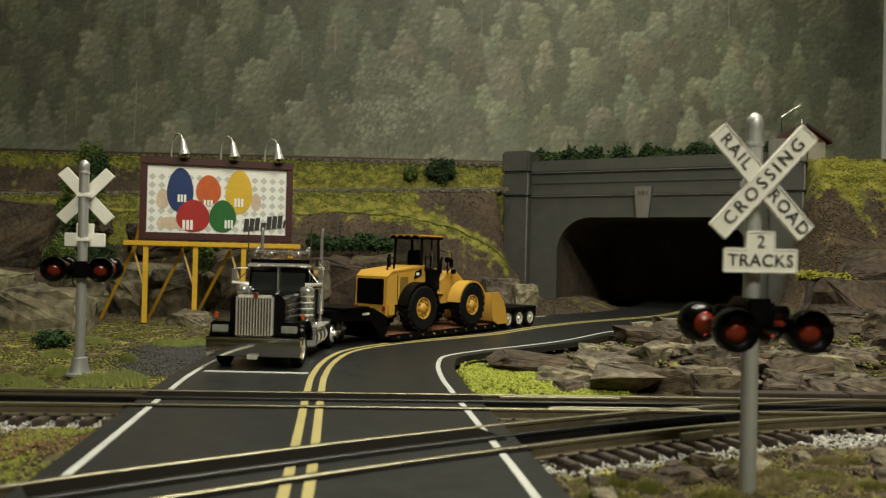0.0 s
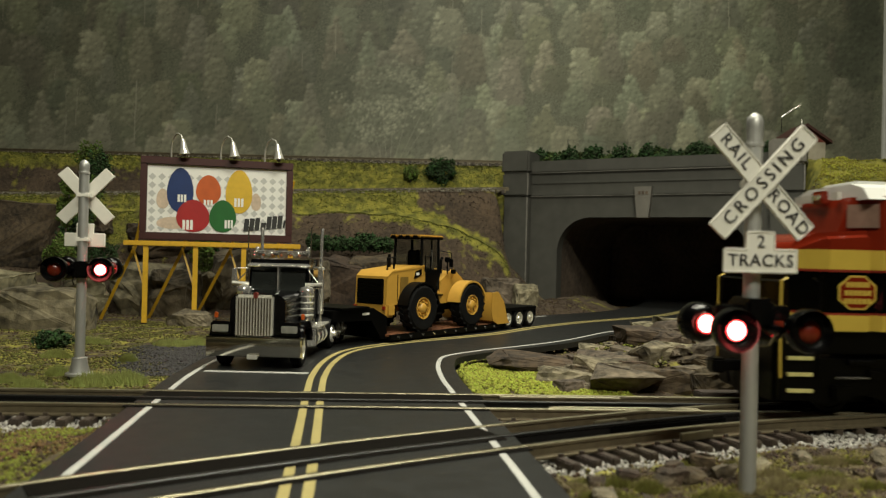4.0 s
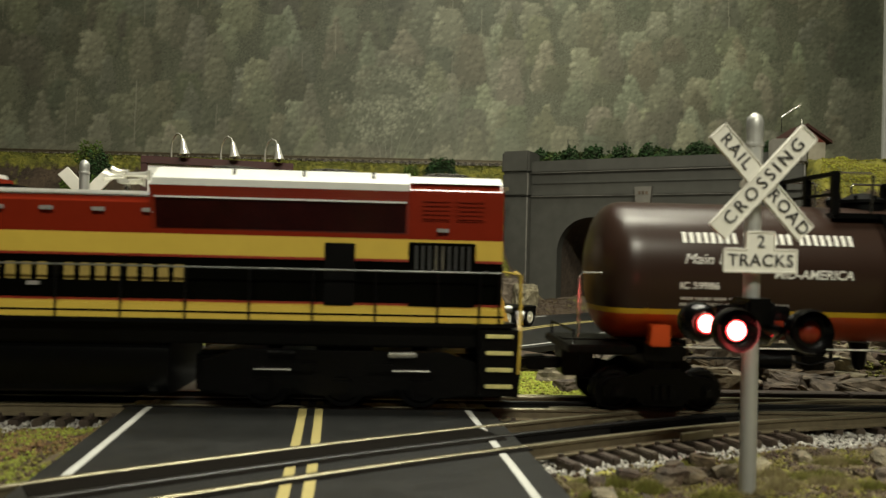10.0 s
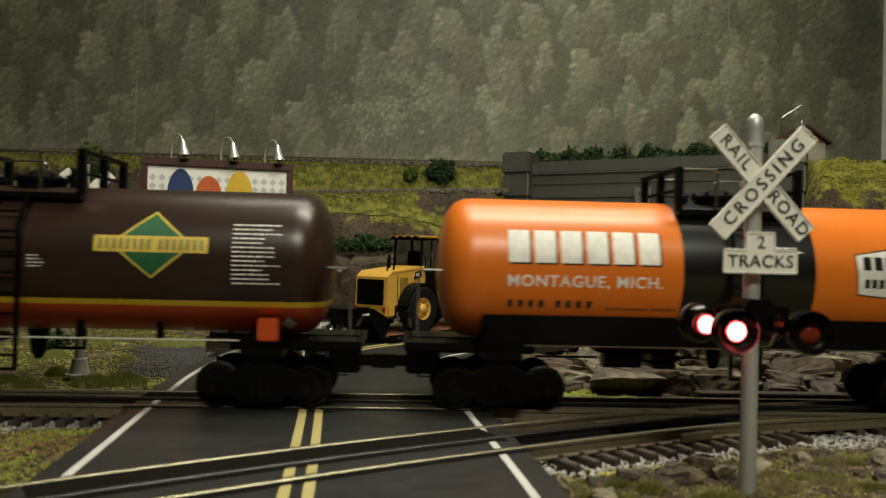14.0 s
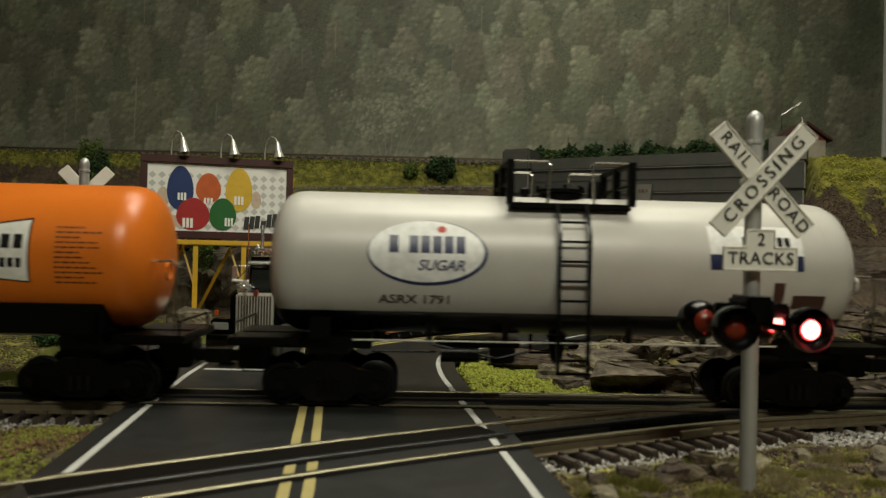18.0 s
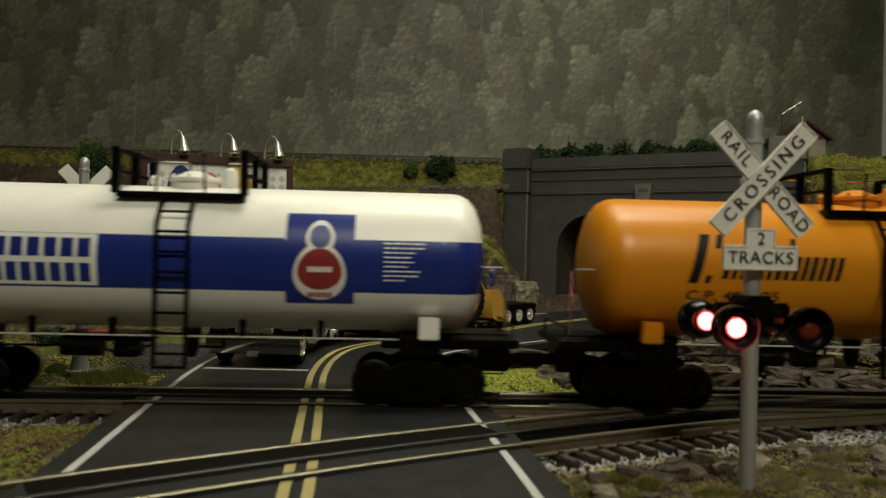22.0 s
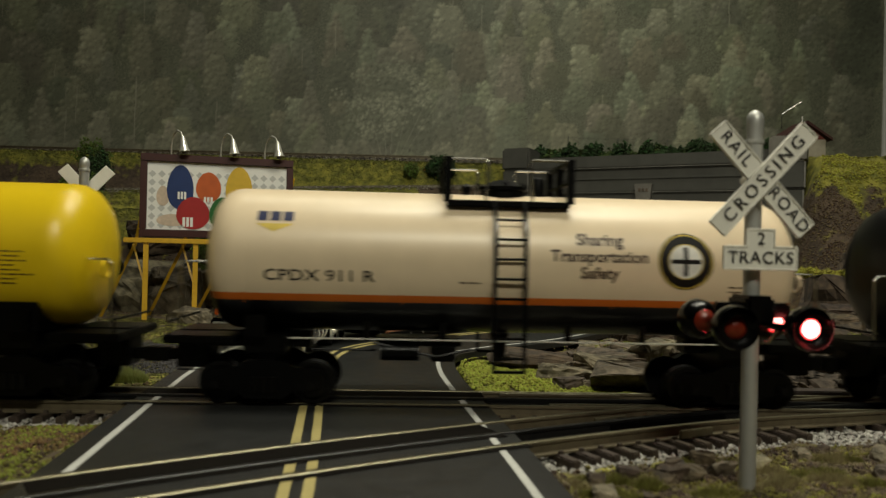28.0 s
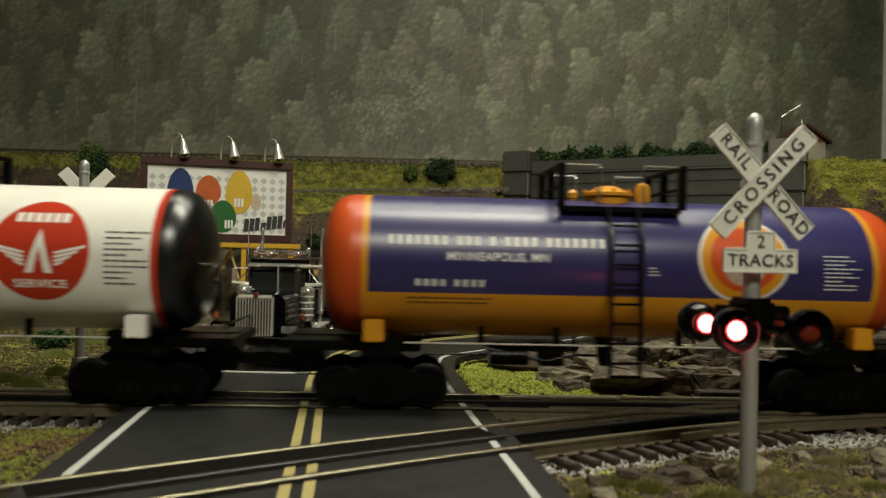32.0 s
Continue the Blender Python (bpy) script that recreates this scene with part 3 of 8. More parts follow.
def rail(bm, line, z, high=0.0055, head=0.0011, foot=0.0024):
    """A rail with head, web and foot along a line."""
    prof = [(-foot, -high), (-foot, -high + 0.0007), (-0.0004, -high + 0.0013), (-0.0004, -0.0018), (-head, -0.0012), (-head, -0.0002),
            (-head + 0.0003, 0), (head - 0.0003, 0), (head, -0.0002), (head, -0.0012), (0.0004, -0.0018), (0.0004, -high + 0.0013), (foot, -high + 0.0007), (foot, -high)]
    rings = []
    for i, p in enumerate(line):
        d = (line[min(i + 1, len(line) - 1)] - line[max(i - 1, 0)]).normalized()
        n = Vector((d.y, -d.x))
        rings.append([bm.verts.new((p.x + n.x * a, p.y + n.y * a, z + b)) for a, b in prof])
    for u, v in zip(rings, rings[1:]):
        for k in range(len(prof)):
            f = bm.faces.new((u[k], u[(k + 1) % len(prof)], v[(k + 1) % len(prof)], v[k]))
            f.material_index = 0 if k in (5, 6, 7) else 1
    bm.faces.new(rings[0])
    bm.faces.new(rings[-1][::-1])
    bmesh.ops.recalc_face_normals(bm, faces=bm.faces[:])
    return bm


TIE_MESH = {}


def ties(track, line, z, step, skip=None, wide=0.0046, long=0.058, high=0.005):
    key = (wide, long)
    if key not in TIE_MESH:
        b = box(N(), -wide / 2, wide / 2, -long / 2, long / 2, -high, 0, 0.0005)
        for g in (-GAUGE, GAUGE):
            for e in (-0.0031, 0.0031):
                box(b, -0.0009, 0.0009, g + e - 0.0005, g + e + 0.0005, -0.0004, 0.0013)
        TIE_MESH[key] = mesh_of(b, "tie", TIE, False)
    run, last = 0.0, 0.0
    for a, b in zip(line, line[1:]):
        d = b - a
        while last <= run + d.length:
            p = a + d * ((last - run) / d.length)
            last += step
            if skip and skip(p):
                continue
            ob = new("tie", TIE_MESH[key])
            ob.parent = track
            ob.matrix_basis = pose(p.x, p.y, z, 0, 0, math.degrees(math.atan2(d.y, d.x)) + random.uniform(-1, 1))
        run += d.length


def track(name, line, z, label, offsets=(GAUGE, 0.0, -GAUGE), step=0.0118, skip=None, tie_size=None):
    t = thing(name, Matrix(), label, "railway track", kind="structure")
    for off in offsets:
        part("rail", rail(N(), beside(line, -off), z), [RAIL, RAIL_SIDE] if off else [CENTRE_RAIL, CENTRE_RAIL], t,
             "" if off else "blackened centre rail", smooth=False)
    ties(t, line, z - 0.0052, step, skip, *(tie_size or ()))
    return t


def on_road(p):
    a = min((Vector((p.x, p.y)) - q).length for q in MID)
    return a < 0.083


def stones(name, count, where, size, material, label, lift=0.0, flat=0.7, shape=None):
    """Loose bits too many to count, joined into one mesh."""
    rng = np.random.RandomState(len(name) * 7 + count)
    pts = where(rng, count)
    base = np.array([(1, 0, 0), (-1, 0, 0), (0, 1, 0), (0, -1, 0), (0, 0, 1), (0, 0, -1)], float)
    faces = np.array([(0, 2, 4), (2, 1, 4), (1, 3, 4), (3, 0, 4), (2, 0, 5), (1, 2, 5), (3, 1, 5), (0, 3, 5)])
    n = len(pts)
    r = size[0] + (size[1] - size[0]) * rng.uniform(0, 1, (n, 1, 1)) ** 1.5
    v = base[None] * (1 + rng.uniform(-0.35, 0.35, (n, 6, 1))) * r
    v += rng.uniform(-0.3, 0.3, (n, 6, 3)) * r
    ang = rng.uniform(0, 6.28, n)
    c, s = np.cos(ang)[:, None], np.sin(ang)[:, None]
    v[:, :, 0], v[:, :, 1] = v[:, :, 0] * c - v[:, :, 1] * s, v[:, :, 0] * s + v[:, :, 1] * c
    v[:, :, 2] *= flat
    v += pts[:, None, :]
    v[:, :, 2] += lift
    f = (faces[None] + 6 * np.arange(n)[:, None, None]).reshape(-1, 3)
    me = bpy.data.meshes.new(name)
    me.vertices.add(n * 6)
    me.vertices.foreach_set("co", v.ravel())
    me.loops.add(f.size)
    me.loops.foreach_set("vertex_index", f.ravel())
    me.polygons.add(len(f))
    me.polygons.foreach_set("loop_start", np.arange(0, f.size, 3))
    me.update(calc_edges=True)
    me.materials.append(material)
    return tagged(new(name, me), label, name.replace("_", " "), kind="stuff")


def scatter(x0, x1, y0, y1, dens=None, away=0.083, z=None):
    def where(rng, count):
        out = []
        for _ in range(30):
            x, y = rng.uniform(x0, x1, count), rng.uniform(y0, y1, count)
            ok = np.ones(count, bool)
            if dens is not None:
                ok &= rng.uniform(0, 1, count) < dens(x, y)
            ok &= road_distance(x, y) > away
            s = (x - PORTAL.x) * PT.x + (y - PORTAL.y) * PT.y
            d = -((x - PORTAL.x) * PN.x + (y - PORTAL.y) * PN.y)
            ok &= ~((s > -0.08) & (s < 0.36) & (d > -0.03) & (d < 0.035))
            out.append(np.stack([x[ok], y[ok]], 1))
            if sum(map(len, out)) > count:
                break
        xy = np.concatenate(out)[:count]
        zz = height(xy[:, 0], xy[:, 1]) if z is None else np.full(len(xy), z)
        return np.column_stack([xy, zz])
    return where


road()
main_line = [Vector((x, YC)) for x in np.linspace(-0.8, 0.8, 3)]
track("main_track", main_line, 0.0, "three-rail main track with brown ties and a black centre rail", step=0.0098, skip=on_road, tie_size=(0.0042, 0.056))
track("siding_track", siding_line(), 0.0, "curved three-rail siding with brown ties that joins the main track", step=0.0096, skip=lambda p: on_road(p) or p.x > 0.17, tie_size=(0.0042, 0.0585))

# plain shelves that carry the train on beyond the scenery
for x0, x1 in ((-3.6, -1.252), (1.152, 4.15)):
    shelf = solo("staging_shelf", box(N(), x0, x1, 0.27, 0.45, -0.03, -0.0056, 0.001), DECK, "plain brown shelf under the staging track", "shelf", kind="structure")
for x0, x1 in ((-3.6, -0.8), (0.8, 4.15)):
    stg = thing("staging_track", Matrix(), "plain rails of the staging track", "railway track", kind="structure")
    for off in (GAUGE, 0.0, -GAUGE):
        part("rail", rail(N(), [Vector((x0, YC + off)), Vector((x1, YC + off))], 0.0), [RAIL, RAIL_SIDE], stg, smooth=False)


def near_tracks(x, y):
    a = np.abs(y - YC)
    b = np.abs(y - np.vectorize(siding)(x))
    return ((np.minimum(a, b) < 0.041)).astype(float)


stones("ballast", 30000, scatter(-0.3, 0.45, 0.19, 0.41, near_tracks, z=-0.0082), (0.0005, 0.0014), BALLAST, "pale grey stone ballast beside the rails", flat=0.8)
upper_line = [Vector((-1.2, 1.2555)), Vector((-0.4, 1.232)), Vector((0.16, 1.205)), Vector((0.3, 1.2)), Vector((1.0, 1.2))]
ledge_line = [Vector((x, 1.1)) for x in (-1.2, 0.16)]
track("upper_track", upper_line, 0.2195, "background track along the top of the bank", offsets=(GAUGE, -GAUGE), step=0.0125)
low = thing("ledge_track", Matrix(), "background track on the grassy ledge", "railway track", kind="structure")
low.matrix_basis = Matrix.Rotation(-math.atan2(0.028, 0.75), 4, "Y") @ Matrix.Translation((0, 0, 0.1625))
for off in (GAUGE, -GAUGE):
    part("rail", rail(N(), beside(ledge_line, -off), 0.0), [RAIL, RAIL_SIDE], low, smooth=False)
ties(low, ledge_line, -0.0052, 0.0125)


def timbers():
    """Dark boards behind the far rail, guard rails of the turnout and rail joiners."""
    wood = mat("dark_timber", (0.03, 0.02, 0.014), 0.8, var=0.35, scale=200, bump=0.6)
    for x0, x1 in ((0.16, 0.242), (0.2435, 0.33), (0.3315, 0.43)):
        solo("timber_board", box(N(), x0, x1, 0.3905, 0.4005, -0.0105, -0.0008, 0.0005), wood, "dark brown timber board beside the far rail", "board", group="timber boards")
    for x0, x1, y in ((0.05, 0.11, YC + 0.0125), (0.07, 0.14, YC - 0.0118)):
        solo("guard_rail", rail(N(), [Vector((x0, y - 0.001)), Vector((x0 + 0.008, y)), Vector((x1 - 0.008, y)), Vector((x1, y - 0.001))], 0.0), [RAIL, RAIL_SIDE], "short guard rail of the turnout", "guard rail", group="guard rails", smooth=False)
    frog = thing("turnout_frog", pose(0.116, 0.3255, -0.0012, 0, 0, 21), "black plastic turnout frog between the rails", "turnout frog")
    part("frog_plate", box(N(), -0.03, 0.034, -0.0042, 0.0036, -0.004, 0.0, 0.0006), BLACK_MATT, frog)
    for k in range(8):
        part("frog_bolt", box(N(), -0.024 + k * 0.0068, -0.0205 + k * 0.0068, -0.0026, 0.0004, -0.0002, 0.0011, 0.0004), BLACK, frog)
    for x in (0.085, 0.115):
        y = siding(x)
        solo("rail_joiner", box(N(), -0.009, 0.009, -0.0012, 0.0004, -0.0045, -0.0012, 0.0003), RAIL, "pale metal rail joiner", "rail joiner",
             pose(x + 0.008, y - 0.0185 * 1.02 if x > 0.1 else y + 0.0148, 0, 0, 0, 25), "rail joiners")


timbers()


# ---- tunnel portal ----
def portal():
    m = Matrix(((PT.x, -PN.x, 0, PORTAL.x), (PT.y, -PN.y, 0, PORTAL.y), (0, 0, 1, 0), (0, 0, 0, 1)))   # x along the wall, y into the hill
    t = thing("tunnel_portal", m, "grey cast concrete tunnel portal with a flat arch, pillars and keystone", "tunnel portal")
    x0, x1 = -0.03, 0.303
    a0, a1, spring, crown, r = 0.012, 0.276, 0.075, 0.127, 0.05
    # pale edge colour: drybrushed wear plus the highlight on the corners
    PALE_EDGE = mat("worn_lit_plaster", (0.19, 0.18, 0.16), 0.8, var=0.35, scale=120)
    arch = [(a0, -0.008), (a0, spring)]
    for k in range(1, 10):
        q = math.pi / 2 * k / 10
        arch.append((a0 + r * (1 - math.cos(q)), spring + (crown - spring) * math.sin(q)))
    arch.append((a0 + r, crown))
    right = [(a0 + a1 - p, z) for p, z in arch][::-1]
    hole = arch + right
    bm = prism(N(), [(x0, -0.008), (x0, 0.158), (x1, 0.158), (x1, -0.008)] + hole[::-1], -0.002, 0.02)
    part("wall", bm, CONCRETE, t)
    part("frieze", box(N(), x0, x1, -0.005, 0.02, 0.158, 0.1925, 0.0015), CONCRETE, t)
    part("cornice", box(N(), x0, x1, -0.0085, 0.022, 0.1925, 0.2105, 0.002), CONCRETE, t)
    part("string_course", box(N(), x0, x1, -0.0068, 0.0, 0.176, 0.179, 0.0008), CONCRETE, t)
    for c, name in ((-0.049, "pillar"), (0.321, "pillar")):
        p = part(name, box(N(), c - 0.019, c + 0.019, -0.018, 0.022, -0.008, 0.158, 0.0015), CONCRETE, t)
        part("pillar_band", box(N(), c - 0.0205, c + 0.0205, -0.0205, 0.023, 0.158, 0.1925, 0.002), CONCRETE, p)
        part("worn_edge", box(N(), c + 0.0178, c + 0.0196, -0.0188, -0.0172, 0.0, 0.157, 0.0005), PALE_EDGE, p, "pale worn corner with its highlight painted in")
        part("worn_edge", box(N(), c + 0.0192, c + 0.0211, -0.0213, -0.0196, 0.159, 0.1918, 0.0005), PALE_EDGE, p)
        part("pillar_cap", box(N(), c - 0.022, c + 0.022, -0.0225, 0.024, 0.1925, 0.2255, 0.003), CONCRETE if c < 0 else mat("pale_keystone", (0.15, 0.14, 0.12), 0.8, scale=80, bump=0.3), p, "" if c < 0 else "paler pillar cap")
    for z, w in ((0.1925, -0.0092), (0.158, -0.0056)):
        part("worn_edge", box(N(), x0, x1, w - 0.0003, w + 0.0006, z - 0.0003, z + 0.0005), PALE_EDGE, t)
    key = part("keystone", prism(N(), [(0.127, 0.169), (0.151, 0.169), (0.147, 0.126), (0.131, 0.126)], -0.013, -0.002), mat("pale_keystone", (0.15, 0.14, 0.12), 0.8, scale=80, bump=0.3), t, "paler keystone with a worn date")
    for k in range(3):
        part("date_bar", box(N(), 0.1325 + k * 0.005, 0.136 + k * 0.005, -0.0136, -0.0128, 0.158, 0.1625), SOOT, key)
    # liner: rough side walls and roof running back into the hill
    bm = N()
    for y0, y1 in ((0.02, 0.3),):
        ring = [(p, z) for p, z in hole]
        rows = []
        for y in np.linspace(y0, y1, 12):
            rows.append([bm.verts.new((p + (0.004 * bumps(np.array(p * 9 + y * 40), np.array(z * 50.0), 6).item() if y > y0 else 0) - 0.002 * (p < 0.14) + 0.002 * (p >= 0.14), y, z + 0.002)) for p, z in ring])
        for u, v in zip(rows, rows[1:]):
            for k in range(len(ring) - 1):
                bm.faces.new((u[k], u[k + 1], v[k + 1], v[k]))
        bm.faces.new(rows[-1])
    part("liner", bm, SOOT, t, "dark rough tunnel wall")


portal()


# ---- rocks ----
def rock(w, d, h, at, turn=0.0, material=None, label="grey-brown rough plaster boulder", name="boulder", seed=0, tilt=0.0, sink=0.25, group="rocks"):
    rng = random.Random(seed)
    bm = N()
    for _ in range(22):
        p = Vector((rng.uniform(-1, 1), rng.uniform(-1, 1), rng.uniform(-1, 1)))
        p = Vector((math.copysign(abs(p.x) ** 0.55, p.x), math.copysign(abs(p.y) ** 0.55, p.y), math.copysign(abs(p.z) ** 0.55, p.z)))
        bm.verts.new((p.x * w / 2, p.y * d / 2, p.z * h / 2))
    r = bmesh.ops.convex_hull(bm, input=bm.verts[:])
    bmesh.ops.delete(bm, geom=[v for v in bm.verts if not v.link_faces], context="VERTS")
    bmesh.ops.bevel(bm, geom=bm.edges[:], offset=min(w, d, h) * 0.035, segments=1, affect="EDGES", clamp_overlap=True)
    bmesh.ops.triangulate(bm, faces=bm.faces[:])
    for _ in range(2):
        bmesh.ops.subdivide_edges(bm, edges=[e for e in bm.edges if e.calc_length() > min(w, d, h) * 0.1], cuts=1, use_grid_fill=True)
    off = Vector((seed * 3.1, seed * 1.7, 0))
    s = min(w, d, h)
    for v in bm.verts:
        q = v.co / s
        v.co += v.normal * s * (0.06 * noise.noise(q * 1.7 + off) + 0.05 * noise.noise(q * 4 + off) + 0.035 * noise.noise(q * 10 + off) - 0.13 * abs(noise.noise(Vector((q.x * 1.2, q.y * 1.2, q.z * 4.5)) + off)))
    x, y = at[0], at[1]
    z = at[2] if len(at) > 2 else float(height(x, y)) + h * (0.5 - sink)
    me = mesh_of(bm, name, material or ROCK, False)
    ob = new(name, me)
    ob.matrix_basis = pose(x, y, z, rng.uniform(-6, 6) + tilt, rng.uniform(-6, 6), turn + rng.uniform(-12, 12))
    return tagged(ob, label, "rock", group)


def rocks():
    # boulders along the left bank, behind the billboard
    for k, (x, y, w, d, h) in enumerate([(-0.322, 0.712, 0.1, 0.06, 0.058), (-0.258, 0.865, 0.075, 0.05, 0.075), (-0.385, 0.74, 0.06, 0.05, 0.07),
                                         (-0.42, 0.83, 0.09, 0.06, 0.05), (-0.29, 0.885, 0.085, 0.06, 0.075), (-0.235, 0.9, 0.07, 0.05, 0.06),
                                         (-0.2, 0.92, 0.06, 0.05, 0.085), (-0.15, 0.93, 0.07, 0.05, 0.07), (-0.345, 0.86, 0.07, 0.05, 0.06)]):
        rock(w, d, h, (x, y), 0, seed=k + 1, material=BOULDER, label="large grey-brown boulder at the foot of the bank")
    for k, (x, y, z, w, d, h) in enumerate([(-0.475, 0.965, 0.08, 0.13, 0.06, 0.085), (-0.4, 0.985, 0.1, 0.06, 0.05, 0.04), (-0.3, 0.965, 0.07, 0.09, 0.05, 0.06), (-0.56, 0.97, 0.07, 0.1, 0.06, 0.08)]):
        rock(w, d, h, (x, y, z), 0, seed=k + 171, material=ROCK_DARK, label="dark brown rock face set in the bank")
    for k, (x, y, z, w, d, h) in enumerate([(0.425, 0.71, 0.03, 0.07, 0.05, 0.045), (0.475, 0.735, 0.035, 0.08, 0.05, 0.05)]):
        rock(w, d, h, (x, y, z), 0, seed=k + 181, label="mossy brown boulder under the hill")
    for k, (x, y, w, d, h) in enumerate([(-0.09, 0.93, 0.08, 0.05, 0.09), (-0.03, 0.95, 0.08, 0.05, 0.085), (0.02, 0.97, 0.07, 0.05, 0.05), (0.085, 0.965, 0.05, 0.04, 0.045),
                                         (0.13, 0.985, 0.06, 0.04, 0.05), (0.16, 0.96, 0.035, 0.03, 0.04), (-0.205, 0.75, 0.05, 0.03, 0.022)]):
        rock(w, d, h, (x, y), 0, seed=k + 31, material=ROCK_DARK if k < 3 else ROCK, label="brown weathered rock of the bank")
    rock(0.018, 0.02, 0.052, (-0.088, 0.875, 0.035), 0, seed=45, material=ROCK, label="pale upright rock at the foot of the bank")
    # broken slabs on the inside of the bend and along the far side of the main track
    big = [(0.105, 0.495, 0.1, 0.05, 0.012), (0.15, 0.43, 0.046, 0.022, 0.019), (0.12, 0.45, 0.03, 0.026, 0.018), (0.2, 0.46, 0.036, 0.026, 0.018),
           (0.345, 0.5, 0.055, 0.04, 0.034), (0.4, 0.5, 0.05, 0.04, 0.035), (0.41, 0.66, 0.09, 0.06, 0.05), (0.46, 0.7, 0.09, 0.06, 0.05), (0.5, 0.76, 0.09, 0.05, 0.04), (0.45, 0.59, 0.06, 0.05, 0.03)]
    rng = random.Random(12)
    for k in range(330):
        x, y = rng.uniform(0.1, 0.46), rng.uniform(0.425, 0.64)
        if y - 0.425 > 0.9 * x or float(road_distance(np.array(x), np.array(y))) < 0.1:
            continue
        w = rng.choice((rng.uniform(0.01, 0.022), rng.uniform(0.02, 0.044)))
        big.append((x, y, w, w * rng.uniform(0.5, 0.9), w * rng.uniform(0.25, 0.5)))
    for k in range(30):
        w = rng.uniform(0.016, 0.04)
        big.append((rng.uniform(0.17, 0.44), rng.uniform(0.412, 0.436), w, w * 0.6, w * rng.uniform(0.3, 0.55)))
    for k, (x, y, w, d, h) in enumerate(big):
        # beyond x 0.3 the dark rock stands in for dimmer light
        rock(w, d, h, (x, y), rng.uniform(-35, 35), seed=k + 61, material=ROCK_DARK if rng.random() < 0.25 or x > 0.3 else ROCK, name="rock_slab", label="layered brown-grey rock slab beside the track", sink=0.3)
    # small stones in the near grass
    for k in range(32):
        x = rng.uniform(0.065, 0.25)
        y = siding(x) - rng.uniform(0.047, 0.066) - (0.02 if k % 5 == 0 else 0)
        w = rng.uniform(0.004, 0.0125)
        rock(w, w * 0.8, w * rng.uniform(0.6, 0.9), (x, y), 0, seed=k + 521, material=ROCK_DARK if k % 3 else ROCK, name="stone", label="small brown stone in the dry grass", sink=0.3)


rocks()


# ---- grass and bushes ----
def thick(level, lo=0.45):
    return lambda x, y: np.clip((grass_cover(x, y) - lo) * level, 0, 1)


stones("turf", 46000, scatter(-0.75, 0.3, 0.86, 1.19, thick(2.0, 0.4)), (0.0005, 0.0013), FLOCK, "yellow-green foam turf on the bank", lift=0.0003)
stones("bank_litter", 24000, scatter(-0.75, 0.3, 0.86, 1.19, lambda x, y: np.clip(1 - 1.5 * grass_cover(x, y), 0, 1)), (0.0005, 0.0015), FRONT_DIRT, "brown soil crumbs on the bank", lift=0.0002)
stones("grass", 22000, scatter(-0.42, 0.2, 0.37, 0.86, thick(1.2, 0.4)), (0.0004, 0.0013), mat("olive_road_flock", (0.066, 0.062, 0.008), 0.95, island=0.6), "short olive grass beside the road", lift=0.0003)
stones("dry_grass", 9000, scatter(-0.42, 0.25, 0.12, 0.9, thick(1.0, 0.45)), (0.0004, 0.0012), mat("dry_straw_flock", (0.13, 0.105, 0.03), 0.95, island=0.5), "dry straw-coloured flock", lift=0.0003)
stones("leaf_litter", 26000, scatter(-0.42, 0.5, 0.12, 0.9, lambda x, y: np.clip(1.0 - grass_cover(x, y), 0, 1)), (0.0004, 0.0012), DIRT_FLOCK, "brown leaf litter and soil crumbs", lift=0.0002)
stones("hill_litter", 26000, scatter(0.38, 0.66, 0.66, 0.9, lambda x, y: np.clip(1 - 1.5 * grass_cover(x, y), 0, 1)), (0.0005, 0.0016), DIRT_FLOCK, "dark brown leaf litter on the hill slope", lift=0.0002)
stones("hill_grass", 24000, scatter(0.42, 0.8, 0.84, 1.1, thick(2.0, 0.5)), (0.0007, 0.0018), FLOCK_YELLOW, "bright yellow-green grass on the hill beside the portal", lift=0.0004)


def front(x, y):
    return np.where(y < np.vectorize(siding)(x) - 0.043, 1.0, 0.0)


def patchy(seed, lo):
    return lambda x, y: front(x, y) * np.clip((bumps(x, y, 150, seed) + 0.6 * bumps(x, y, 420, seed + 1) - lo) * 6, 0, 1)


stones("front_grass", 13000, scatter(0.04, 0.3, 0.17, 0.325, patchy(21, 0.02)), (0.0004, 0.0013), mat("olive_front_flock", (0.085, 0.072, 0.007), 0.95, island=0.5), "dry yellow-green grass in front of the siding", lift=0.0004)
stones("front_litter", 24000, scatter(0.04, 0.3, 0.17, 0.325, front), (0.0004, 0.0013), FRONT_DIRT, "brown leaf litter in front of the siding", lift=0.0002)
stones("front_straw", 9000, scatter(0.04, 0.3, 0.17, 0.325, patchy(31, 0.1)), (0.0004, 0.001), mat("straw_flock", (0.11, 0.085, 0.045), 0.95, island=0.4), "pale straw litter in front of the siding", lift=0.0004)
stones("near_left_litter", 5000, scatter(-0.24, -0.08, 0.17, 0.325, lambda x, y: np.where(y > np.vectorize(siding)(x) + 0.043, 1.0, 0.0)), (0.0004, 0.0013), FRONT_DIRT, "brown litter between the tracks", lift=0.0004)


def near_left(seed, lo):
    return lambda x, y: np.where(y > np.vectorize(siding)(x) + 0.043, 1.0, 0.0) * np.clip((bumps(x, y, 60, seed) + 0.5 * bumps(x, y, 200, seed + 1) - lo) * 6, 0, 1)


